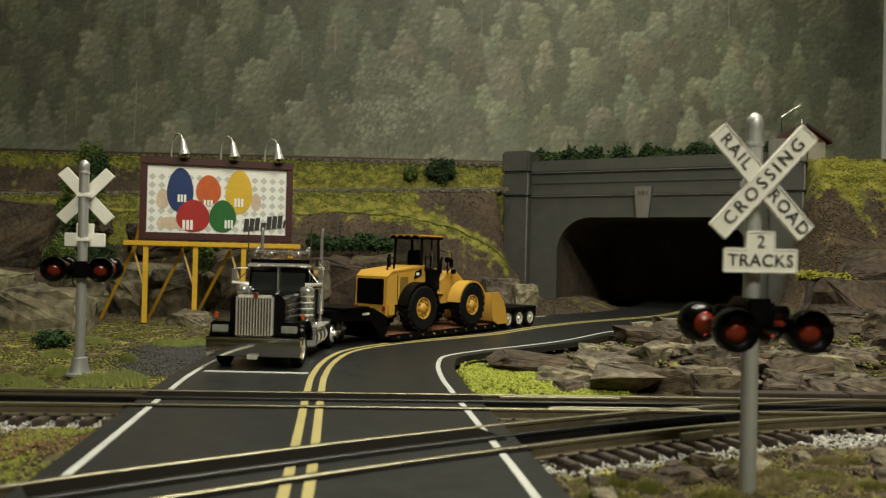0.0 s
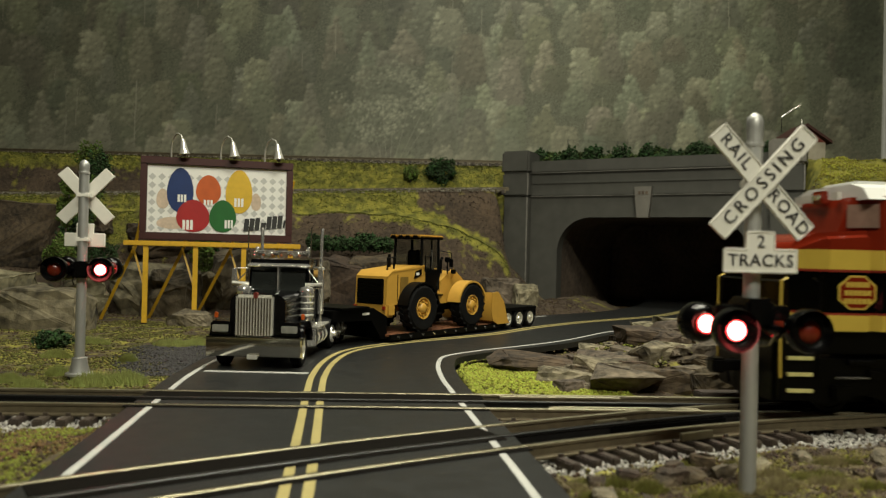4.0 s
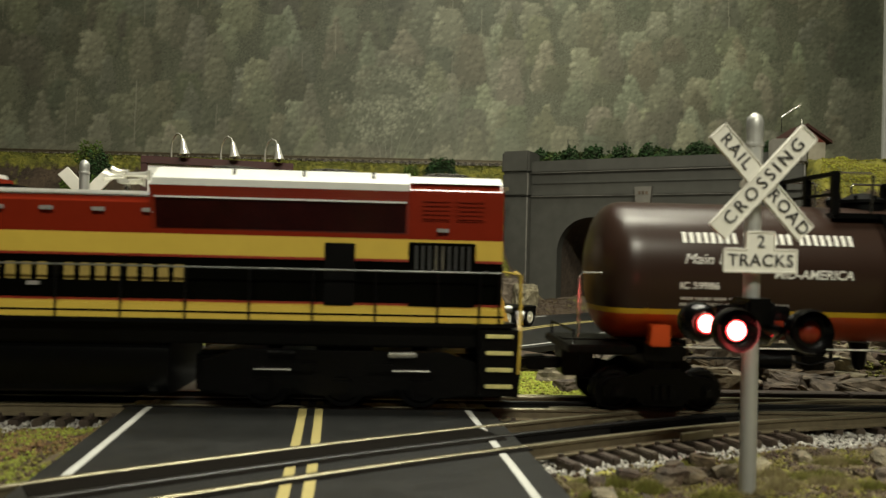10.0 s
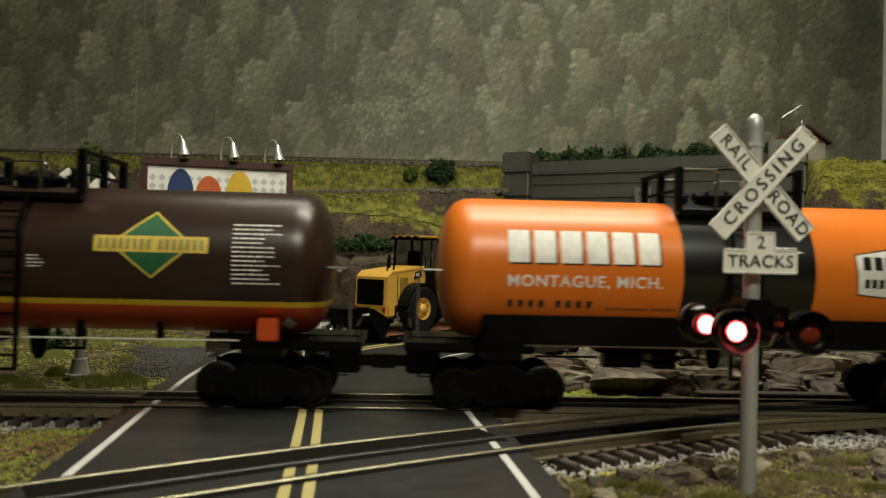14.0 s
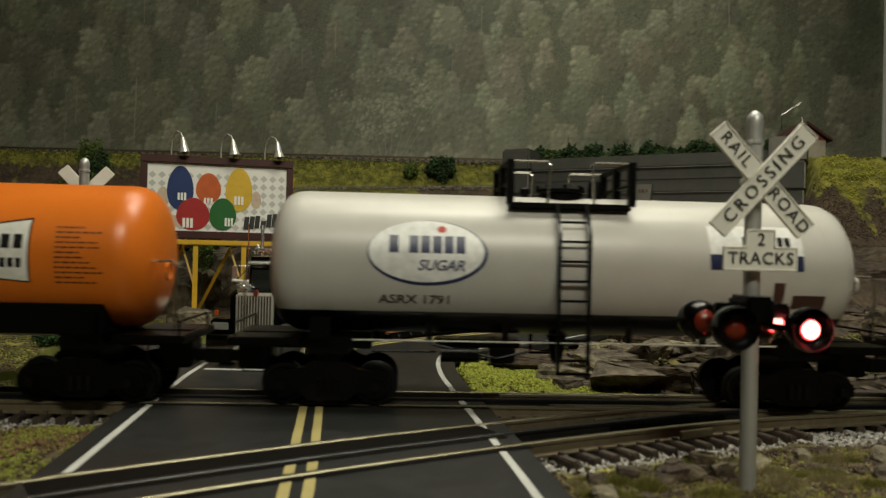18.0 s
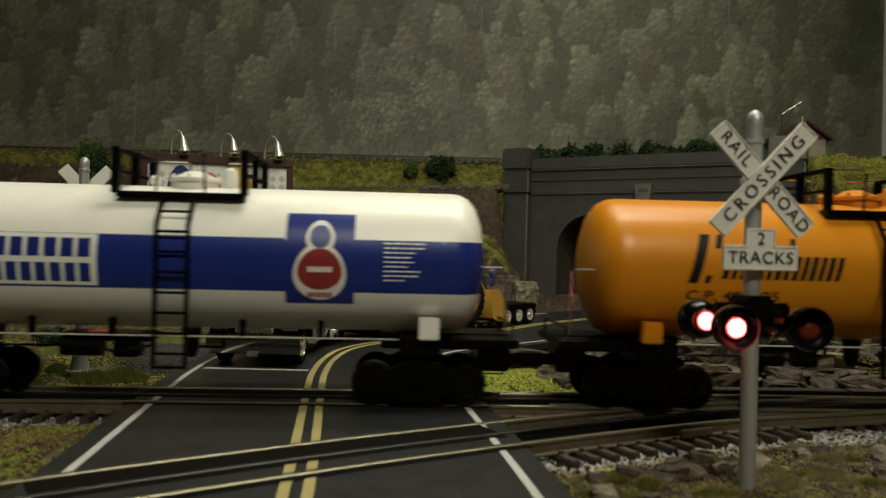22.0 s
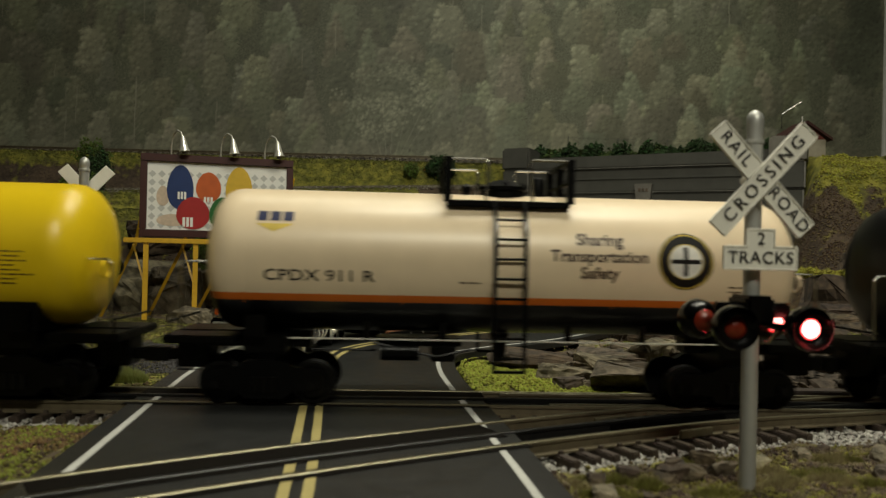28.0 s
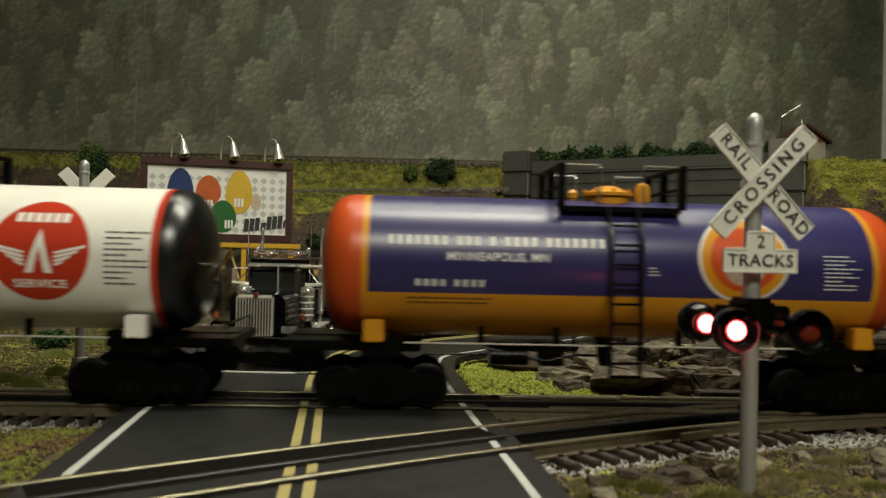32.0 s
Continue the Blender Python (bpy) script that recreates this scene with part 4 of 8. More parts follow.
stones("near_left_grass", 4200, scatter(-0.24, -0.08, 0.2, 0.325, near_left(51, 0.0)), (0.0004, 0.0014), mat("green_front_flock", (0.11, 0.115, 0.009), 0.95, island=0.5), "bright green grass between the tracks", lift=0.0007)
stones("near_left_leaves", 3200, scatter(-0.24, -0.08, 0.17, 0.325, near_left(61, 0.05)), (0.0004, 0.0013), mat("rust_leaf_flock", (0.095, 0.052, 0.017), 0.95, island=0.5), "rust-brown leaf crumbs between the tracks", lift=0.0007)
stones("near_left_grass", 6500, scatter(-0.24, -0.08, 0.17, 0.325, lambda x, y: np.where(y > np.vectorize(siding)(x) + 0.043, 1.0, 0.0)), (0.0004, 0.0013), mat("olive_front_flock", (0.085, 0.072, 0.007), 0.95, island=0.5), "olive and brown grass between the tracks", lift=0.0003)
stones("bend_grass", 9000, scatter(0.03, 0.14, 0.4, 0.56, lambda x, y: np.clip((grass_cover(x, y) - 0.3) * 2, 0, 1) * (y < 0.52)), (0.0005, 0.0017), mat("lime_flock", (0.2, 0.215, 0.02), 0.95, island=0.45), "bright lime-green flock inside the bend", lift=0.0008)
stones("dark_gravel", 6000, scatter(-0.2, -0.1, 0.455, 0.6, lambda x, y: np.clip(1.0 - 21 * np.abs(x + 0.148 + 0.3 * (y - 0.53)), 0, 1)), (0.0005, 0.0013), DARK_GRAVEL, "dark grey gravel along the road edge", lift=0.0008)


def upper_y(x):
    return np.interp(x, [p.x for p in upper_line], [p.y for p in upper_line])


def raised(x0, x1, y0, y1, mid, top):
    """Ballast heaped between the ties of a background track, with a sloping shoulder."""
    def where(rng, count):
        x, y = rng.uniform(x0, x1, count), rng.uniform(y0, y1, count)
        d = np.abs(y - mid(x))
        ok = d < 0.038
        x, y, d = x[ok], y[ok], d[ok]
        return np.column_stack([x, y, top(x) - np.maximum(0, d - 0.027) * 0.5])
    return where


PALE_BALLAST = mat("grey_brown_ballast", (0.2, 0.18, 0.145), 0.9, island=0.5)
stones("bank_ballast", 16000, raised(-0.85, 0.3, 1.16, 1.3, upper_y, lambda x: 0.2135 + 0 * x), (0.0007, 0.0016), PALE_BALLAST, "grey-brown ballast of the upper background track")
stones("ledge_ballast", 14000, raised(-0.85, 0.14, 1.06, 1.14, lambda x: 1.1 + 0 * x, lambda x: ledge_z(x) + 0.003), (0.0007, 0.0016), PALE_BALLAST, "grey-brown ballast of the ledge track")


def clump_mesh(name, w, d, h, material, count, seed, size=0.0024):
    rng = np.random.RandomState(seed)
    base = np.array([(1, 0, 0), (-1, 0, 0), (0, 1, 0), (0, -1, 0), (0, 0, 1), (0, 0, -1)], float)
    faces = np.array([(0, 2, 4), (2, 1, 4), (1, 3, 4), (3, 0, 4), (2, 0, 5), (1, 2, 5), (3, 1, 5), (0, 3, 5)])
    q = rng.normal(0, 1, (count, 3))
    q /= np.linalg.norm(q, axis=1)[:, None]
    lump = 0.82 + 0.35 * np.sin(q[:, 0] * 5 + seed) * np.sin(q[:, 1] * 4 + 1) * np.cos(q[:, 2] * 4)
    q *= (rng.uniform(0.35, 1, count) ** 0.5 * lump)[:, None]
    q = q * np.array([w / 2, d / 2, h / 2]) + np.array([0, 0, h / 2])
    r = size * rng.uniform(0.5, 1.2, (count, 1, 1))
    v = base[None] * r * (1 + rng.uniform(-0.4, 0.4, (count, 6, 1))) + rng.uniform(-0.5, 0.5, (count, 6, 3)) * r + q[:, None, :]
    f = (faces[None] + 6 * np.arange(count)[:, None, None]).reshape(-1, 3)
    me = bpy.data.meshes.new(name)
    me.from_pydata(v.reshape(-1, 3).tolist(), [], f.tolist())
    me.materials.append(material)
    return me


def bush(x, y, w, h, material, label, seed, count=520, z=None, size=0.0018):
    z = float(height(x, y)) - 0.002 if z is None else z
    t = thing("bush", pose(x, y, z), label, "bush", "bushes")
    part("stem", cyl(N(), (0, 0, -0.002), (0, 0, h * 0.5), w * 0.04, 7, w * 0.02), TIE, t)
    c = new("crown", clump_mesh("crown", w, w * 0.8, h, material, count, seed, size))
    c.parent = t
    return t


def bushes():
    bush(0.0581, 1.16, 0.054, 0.05, BUSH, "round dark green foam bush on the grassy bank", 1, 1600, z=0.17)
    bush(0.012, 1.155, 0.028, 0.024, BUSH_LIGHT, "small olive green bush on the grassy bank", 2, z=0.18)
    bush(-0.257, 0.575, 0.03, 0.017, BUSH, "low dark green bush in the grass", 3, 700, size=0.0013)
    rng = random.Random(7)
    for k in range(9):
        bush(-0.112 + 0.0118 * k, 0.978 + rng.uniform(-0.006, 0.006), rng.uniform(0.022, 0.03), rng.uniform(0.019, 0.026), BUSH, "dark green shrub along the rock ledge", 20 + k, 420, z=0.069)
    for k in range(30):
        q = -0.075 + 0.0135 * k
        p = PORTAL + PT * q - PN * (0.075 + rng.uniform(-0.012, 0.012))
        w, h = rng.uniform(0.026, 0.044), rng.choice((0.024, 0.028, 0.033, 0.04))
        bush(p.x, p.y, w, h, BUSH_MID if k % 3 == 1 else BUSH, "dark green bush above the tunnel portal", 40 + k, 520, z=0.203, size=0.0022)
    for x, y, z, w, d, h in ((0.423, 0.7, 0.047, 0.05, 0.03, 0.014), (0.47, 0.718, 0.053, 0.055, 0.03, 0.014), (0.45, 0.675, 0.03, 0.05, 0.025, 0.012), (0.405, 0.725, 0.05, 0.03, 0.025, 0.012)):
        ob = new("moss_patch", clump_mesh("moss_patch", w, d, h, FLOCK_YELLOW, 900, int(x * 1000), 0.0013))
        ob.matrix_basis = pose(x, y, z)
        tagged(ob, "yellow-green moss cushion on a brown boulder", "moss", "moss cushions")
    for k in range(7):
        bush(0.6 + 0.05 * k, 1.12, 0.05, 0.024, BUSH, "dark green bush on the hill top", 70 + k, 420, z=0.192, size=0.0024)
    # climbing greenery behind the left signal and the billboard
    for k, (x, y, z, w, h) in enumerate([(-0.362, 0.86, 0.05, 0.045, 0.06), (-0.36, 0.88, 0.09, 0.04, 0.06), (-0.355, 0.9, 0.125, 0.035, 0.06), (-0.35, 0.8, 0.03, 0.05, 0.045),
                                         (-0.335, 0.87, 0.03, 0.04, 0.05), (-0.24, 0.93, 0.03, 0.035, 0.06), (-0.235, 0.94, 0.065, 0.03, 0.03), (-0.445, 1.1, 0.17, 0.05, 0.05),
                                         (-0.345, 0.8, 0.12, 0.02, 0.022), (-0.352, 0.81, 0.085, 0.024, 0.04), (-0.347, 0.79, 0.05, 0.022, 0.032)]):
        bush(x, y, w, h, BUSH_LIGHT if k % 2 or k > 7 else BUSH, "leafy green vine clump on the rocks", 90 + k, 1100, z=z, size=0.0014)
    for k, (x, y, w) in enumerate([(-0.166, 0.426, 0.03), (-0.15, 0.424, 0.024), (-0.196, 0.412, 0.018), (-0.2, 0.455, 0.014), (-0.175, 0.593, 0.03), (-0.157, 0.6, 0.026), (-0.179, 0.51, 0.012), (-0.23, 0.52, 0.02), (-0.215, 0.43, 0.016), (-0.24, 0.6, 0.03)]):
        me = tuft_mesh(w, 0.0105 if k < 2 else 0.0085, 1500, k, FLOCK_PALE)
        ob = new("grass_tuft", me)
        ob.matrix_basis = pose(x, y, float(height(x, y)) - 0.0004)
        tagged(ob, "pale green tuft of static grass near the road", "grass tuft", "grass tufts")


def front_tufts():
    rng = random.Random(31)
    straw = mat("straw_static_grass", (0.2, 0.165, 0.075), 0.95, var=0.2, scale=300, island=0.4)
    olive = mat("olive_static_grass", (0.11, 0.105, 0.016), 0.95, var=0.2, scale=300, island=0.4)
    for k in range(34):
        x = rng.uniform(0.055, 0.2)
        y = siding(x) - rng.uniform(0.05, 0.092)
        ob = new("grass_tuft", tuft_mesh(rng.uniform(0.009, 0.02), rng.uniform(0.003, 0.006), 620, 60 + k, straw if k % 3 == 0 else olive))
        ob.matrix_basis = pose(x, y, float(height(x, y)) - 0.0004)
        tagged(ob, "straw-coloured tuft of dry static grass" if k % 3 == 0 else "olive tuft of static grass", "grass tuft", "grass tufts")


def tuft_mesh(w, h, count, seed, material):
    rng = np.random.RandomState(seed + 500)
    a, r = rng.uniform(0, 6.28, count), np.sqrt(rng.uniform(0, 1, count)) * w / 2
    x, y = r * np.cos(a), r * np.sin(a) * 0.45
    hh = h * rng.uniform(0.5, 1, count) * (1 - 0.6 * (2 * r / w) ** 2)
    lx, ly = rng.normal(0, 0.0012, count), rng.normal(0, 0.0012, count)
    b = 0.00022
    v = np.zeros((count, 3, 3))
    v[:, 0] = np.stack([x - b, y, 0 * x], 1)
    v[:, 1] = np.stack([x + b, y, 0 * x], 1)
    v[:, 2] = np.stack([x + lx, y + ly, hh], 1)
    me = bpy.data.meshes.new("grass_tuft")
    me.from_pydata(v.reshape(-1, 3).tolist(), [], np.arange(count * 3).reshape(-1, 3).tolist())
    me.materials.append(material)
    return me


bushes()
front_tufts()


# ---- broken stone and moss over the rocks inside the bend ----
def rubble(x, y):
    d = road_distance(x, y)
    return np.where((d > 0.1) & (y - 0.425 < 0.9 * x) & (x > 0.13), 1.0, 0.0)


stones("rubble", 1300, scatter(0.1, 0.5, 0.43, 0.66, rubble), (0.001, 0.0042), mat("broken_stone", (0.1, 0.075, 0.047), 0.9, var=0.5, scale=300, bump=0.8, island=0.65), "loose broken brown-grey stones between the rock slabs", lift=0.0035, flat=0.6)
stones("moss", 5000, scatter(0.1, 0.5, 0.43, 0.7, lambda x, y: rubble(x, y) * np.clip((bumps(x, y, 120, 41) + 0.5 * bumps(x, y, 300, 42) - 0.12) * 6, 0, 1)), (0.0005, 0.0015), FLOCK, "yellow-green moss between the rocks", lift=0.0045)


# ---- crossing signals ----
def signal(m, label, bury=0.0, lamp=0.0565, aside=0.0, reach=0.0222, cap=0.126, plate=0.012):
    t = thing("crossing_signal", m, label, "crossing signal", "crossing signals")
    part("base", lathe(N(), [(0, 0.0075), (0.0012, 0.0075), (0.0016, 0.0055), (0.008, 0.0042), (0.0098, 0.0042), (0.0102, 0.0026)], 16, "z"), POLE, t, "flanged cast base", at=Matrix.Translation((0, 0, -bury)))
    part("pole", cyl(N(), (0, 0, 0.009 - bury), (0, 0, 0.1165), 0.0027, 20), POLE, t)
    part("finial", lathe(N(), [(0.1146, 0.0027), (0.1148, 0.0031), (0.1158, 0.0031), (0.1161, 0.0026), (0.1168, 0.0025), (cap - 0.005, 0.0028), (cap - 0.003, 0.0028), (cap - 0.0014, 0.0023), (cap - 0.0004, 0.0011), (cap, 0.0003)], 20, "z"), POLE, t, "rounded metal cap on a collar")
    f = -0.0052
    blades = (("RAIL  ROAD", 47.5), ("CROSSING", -47.5))
    for k, (word, turn) in enumerate(blades):
        y = f - 0.0012 * k
        mm = pose(0, y, 0.1026, 0, turn, 0)
        b = part("blade", box(N(), -reach, reach, -0.0007, 0.0007, -0.0035, 0.0035, 0.0002), [SIGN], t, at=mm)
        rim = N()
        for u in (-1, 1):
            box(rim, -reach, reach, -0.0011, -0.0005, u * 0.0033 - 0.00022, u * 0.0033 + 0.00022)
            box(rim, u * (reach - 0.0002) - 0.00022, u * (reach - 0.0002) + 0.00022, -0.0011, -0.0005, -0.0034, 0.0034)
        part("rim", rim, SIGN, b)
        for w, dx in (((word, 0.0),) if k else (("RAIL", -0.59 * reach), ("ROAD", 0.59 * reach))):
            bm = letters(w, reach * (0.263 if k else 0.255), 1.4 if k else 1.2, 0.008)
            bmesh.ops.transform(bm, matrix=pose(dx, -0.00105, 0, 90, 0, 0), verts=bm.verts)
            part("lettering", bm, INK, b, "black raised letters", smooth=False)
    p = part("track_plate", prism(N(), [(-plate, 0.0735), (plate, 0.0735), (plate, 0.0808), (0.0045, 0.0808), (0.0045, 0.0864), (-0.0045, 0.0864), (-0.0045, 0.0808), (-plate, 0.0808)], f - 0.0007, f + 0.0007), SIGN, t, "white stepped plate")
    for w, z, s in (("2", 0.0832, 0.0062), ("TRACKS", 0.0771, 0.0062)):
        bm = letters(w, s * plate / 0.0133, 1.08, 0.008)
        bmesh.ops.transform(bm, matrix=pose(0, f - 0.00105, z, 90, 0, 0), verts=bm.verts)
        part("lettering", bm, INK, p, "black letters", smooth=False)
    rim = N()
    e = [(-plate, 0.0735), (plate, 0.0735), (plate, 0.0808), (0.0045, 0.0808), (0.0045, 0.0864), (-0.0045, 0.0864), (-0.0045, 0.0808), (-plate, 0.0808)]
    for a, b in zip(e, e[1:] + e[:1]):
        tube(rim, [(a[0], f - 0.0008, a[1]), (b[0], f - 0.0008, b[1])], 0.00032, 5)
    part("rim", rim, SIGN, p)
    for z in (0.1026, 0.0772):
        part("clamp", box(N(), -0.0036, 0.0036, f + 0.0005, 0.003, z - 0.0014, z + 0.0014, 0.0006), SIGN, t)
    part("crossarm", box(N(), -0.0125, 0.0125, -0.0022, 0.0022, 0.0575, 0.0625, 0.0008), BLACK, t, "black lamp crossarm")
    part("junction_box", box(N(), -0.0048, 0.0048, -0.0075, 0.0075, 0.0555, 0.065, 0.0012), BLACK, t, "black junction box")
    tube_b = N()
    tube(tube_b, [(0.003, -0.003, 0.058), (0.006, -0.005, 0.0535), (0.0045, -0.004, 0.05), (0.002, -0.002, 0.0495)], 0.0005, 6)
    part("conduit", tube_b, STEEL, t)
    lenses = []
    for y in (-0.0115, 0.0115):
        for x in (-0.0118, 0.0118):
            s = 1 if y > 0 else -1
            h = part("lamp_head", lathe(N(), [(-0.0035, 0.0034), (-0.0035, 0.0046), (-0.0048, 0.0064), (-0.0055, 0.0067), (-0.0045, 0.007), (-0.001, 0.0069), (0.0022, 0.0058), (0.0031, 0.0046), (0.0031, 0.0037), (0.0, 0.0034)], 28, "y", ring=True), BLACK, t,
                     "round black lamp head", at=Matrix.Translation((x + aside, y, lamp)) @ Matrix.Rotation(math.pi if s > 0 else 0, 4, "Z"))
            v = N()
            rows = []
            for j, dy in ((0, -0.0036), (1, -0.0076)):
                rows.append([v.verts.new((0.0047 * math.cos(a), dy, 0.0047 * math.sin(a))) for a in np.linspace(0.35, math.pi - 0.35, 12)])
            for k in range(11):
                v.faces.new((rows[0][k], rows[0][k + 1], rows[1][k + 1], rows[1][k]))
            bmesh.ops.solidify(v, geom=v.faces[:], thickness=0.0004)
            part("visor", v, BLACK, h)
            part("arm", tube(N(), [(-0.0068 if x > 0 else 0.0068, 0.001, 0), (-0.0078 if x > 0 else 0.0078, 0.005, 0), (-0.0078 if x > 0 else 0.0078, 0.0095, 0)] if s < 0 else [(0.0068 if x > 0 else -0.0068, 0.001, 0), (0.0078 if x > 0 else -0.0078, 0.005, 0), (0.0078 if x > 0 else -0.0078, 0.0095, 0)], 0.0013, 8), BLACK, h)
            b = N()
            bmesh.ops.create_uvsphere(b, u_segments=40, v_segments=36, radius=0.0050, matrix=Matrix.Rotation(math.pi / 2, 4, "X"))
            for fc in b.faces:
                c = fc.calc_center_median()
                a = math.degrees(math.acos(min(1.0, abs(c.y) / c.length)))
                fc.material_index = 1 if a < 35 else 2 if a < 40.5 else 0
            lens = part("lens", b, [LENS_DARK, LENS_LIT, LENS_RIM], h, "red signal lens")
            lenses.append((lens, x * 1.0))
    return t, lenses


near_signal, near_lenses = signal(pose(0.1158, 0.2425, -0.0075, 0, 0, 0), "silver crossing signal with white crossbuck and red lamps in dry grass", 0.0115, 0.0554)
far_signal, far_lenses = signal(pose(-0.182, 0.441, -0.0045, 0, 0, 190), "silver crossing signal seen from its blank white back beside the road", 0.0, 0.0605, -0.001, 0.0192, 0.123, 0.0107)


# ---- billboard ----
def egg(bm, x, z, rx, rz, n=28):
    return bm.faces.new([bm.verts.new((x + rx * math.cos(a) * (1 - 0.12 * math.sin(a)), z + rz * math.sin(a), 0)) for a in np.linspace(0, 2 * math.pi, n, endpoint=False)])


def billboard():
    t = thing("billboard", Matrix.Translation((-0.2533, 0.763, 0)) @ Matrix.Rotation(radians(12), 4, "Z"), "maroon-framed billboard with coloured candy shapes on a yellow steel stand", "billboard")
    x0, x1, z0, z1 = -0.0067, 0.1418, 0.0768, 0.1597
    part("panel", box(N(), x0 + 0.003, x1 - 0.003, 0.0, 0.003, z0 + 0.003, z1 - 0.003), PAPER, t, "white poster")
    for a in ((x0, x1, z1 - 0.0075, z1), (x0, x1, z0, z0 + 0.0075)):
        part("frame_rail", box(N(), a[0], a[1], -0.0035, 0.005, a[2], a[3], 0.0006), MAROON, t)
    for a in ((x0, x0 + 0.0065), (x1 - 0.0065, x1)):
        part("frame_stile", box(N(), a[0], a[1], -0.003, 0.0045, z0 + 0.0075, z1 - 0.0075, 0.0006), MAROON, t)
    dia = N()
    for i in range(15):
        for k in range(8):
            cx, cz = x0 + 0.011 + i * 0.009, z0 + 0.012 + k * 0.0085
            r = 0.0036
            if cx + r < x1 - 0.007 and cz + r < z1 - 0.008:
                dia.faces.new([dia.verts.new((cx + a, -0.0002, cz + b)) for a, b in ((r, 0), (0, r), (-r, 0), (0, -r))])
    part("diamond_pattern", dia, mat("poster_pale_grey", (0.52, 0.52, 0.5), 0.55, var=0.05), t, smooth=False)
    shapes = (("blue_shape", (0.008, 0.03, 0.13), 318, 337, 23, 40), ("orange_shape", (0.52, 0.1, 0.015), 367, 338, 22, 27), ("yellow_shape", (0.66, 0.42, 0.03), 421, 342, 24, 40),
              ("red_shape", (0.36, 0.015, 0.015), 341, 384, 29, 29), ("green_shape", (0.012, 0.12, 0.02), 393, 386, 24, 29))
    for k, (n, c, u, v, ru, rv) in enumerate(shapes):
        s, z = (u - 262) * 0.000553, 0.1597 - (v - 275 - 0.06 * (u - 250)) * 0.00056
        bm = N()
        egg(bm, s, z, ru * 0.00055, rv * 0.00056)
        bmesh.ops.transform(bm, matrix=pose(0, -0.0004 - 0.00012 * k, 0, 90, 0, 0), verts=bm.verts)
        part(n, bm, mat("print_" + n, c, 0.5, var=0.12, scale=120), t, "plain printed candy shape", smooth=False)
    for u, v, w, h in ((321, 352, 19, 17), (367, 361, 20, 13), (421, 362, 21, 20), (332, 400, 23, 22), (404, 401, 19, 19)):
        q, z = (u - 262) * 0.000553, 0.1597 - (v - 275 - 0.06 * (u - 250)) * 0.00056
        mark = N()
        bars(mark, q - w * 0.00024, z - h * 0.00022, [3], h * 0.00044, w * 0.00048, 0.3)
        bmesh.ops.transform(mark, matrix=pose(0, -0.0011, 0, 90, 0, 0), verts=mark.verts)
        part("pale_block", mark, PAPER, t, "plain white blocks on the shape", smooth=False)
    word = N()
    for x, w, h in ((0.0, 0.0047, 0.013), (0.0054, 0.0047, 0.013), (0.0108, 0.0047, 0.013), (0.0166, 0.0052, 0.0075), (0.0225, 0.0048, 0.0135), (0.028, 0.0048, 0.0135), (0.0335, 0.0048, 0.0135), (0.0392, 0.0022, 0.008)):
        quad(word, x, x + w, x * 0.12, x * 0.12 + h, 0.0012)
    bmesh.ops.transform(word, matrix=pose(0.093, -0.0008, 0.0875, 90, 0, 0), verts=word.verts)
    part("lettering_block", word, INK, t, "black blocks in place of lettering", smooth=False)
    for s, z, w, h in ((0.0145, 0.118, 0.012, 0.02), (0.024, 0.094, 0.03, 0.012), (0.105, 0.118, 0.01, 0.018)):
        pale = N()
        egg(pale, s, z, w / 2, h / 2)
        bmesh.ops.transform(pale, matrix=pose(0, -0.0003, 0, 90, 0, 0), verts=pale.verts)
        part("pale_shape", pale, mat("print_flesh", (0.6, 0.47, 0.36), 0.55), t, smooth=False)
    part("beam", box(N(), -0.021, 0.151, -0.004, 0.004, 0.0705, 0.0755, 0.0006), YELLOW_STEEL, t)
    part("rear_beam", box(N(), -0.021, 0.151, 0.018, 0.022, 0.0705, 0.0755, 0.0006), YELLOW_STEEL, t)
    for s in (0.0, 0.047, 0.094, 0.141):
        part("post", box(N(), s - 0.0024, s + 0.0024, -0.002, 0.002, -0.006, 0.0705), YELLOW_STEEL, t)
        part("rear_leg", tube(N(), [(s - 0.012, 0.02, 0.071), (s - 0.05, 0.062, -0.008)], 0.0022, 4), YELLOW_STEEL, t)
        part("strut", tube(N(), [(s - 0.014, 0.016, 0.069), (s, 0.002, 0.026)], 0.0013, 4), YELLOW_STEEL, t)
        part("back_stay", tube(N(), [(s - 0.012, 0.02, 0.073), (s + 0.002, 0.0065, 0.142)], 0.0016, 4), YELLOW_STEEL, t)
    for s in (0.0325, 0.0805, 0.1245):
        lamp = part("gooseneck_lamp", tube(N(), [(s - 0.0115, 0.007, 0.12), (s - 0.0115, 0.007, 0.1685), (s - 0.0108, 0.005, 0.1755), (s - 0.0085, 0.001, 0.181), (s - 0.005, -0.005, 0.1832), (s - 0.0015, -0.009, 0.181), (s, -0.0105, 0.1765)], 0.0009, 8), BRIGHT, t, "chrome gooseneck lamp")
        head = lathe(N(), [(0, 0.0016), (-0.003, 0.0026), (-0.009, 0.0036), (-0.0135, 0.0046), (-0.0145, 0.0052), (-0.0155, 0.0052), (-0.0153, 0.002)], 16, "z")
        part("shade", head, BRIGHT, lamp, at=Matrix.Translation((s, -0.0105, 0.1775)) @ Matrix.Rotation(radians(-8), 4, "Y"))
        part("bulb", ball(N(), (s + 0.002, -0.0105, 0.1615), 0.0022, 10), mat("dark_lamp_bulb", (0.08, 0.07, 0.06), 0.3), lamp)


billboard()


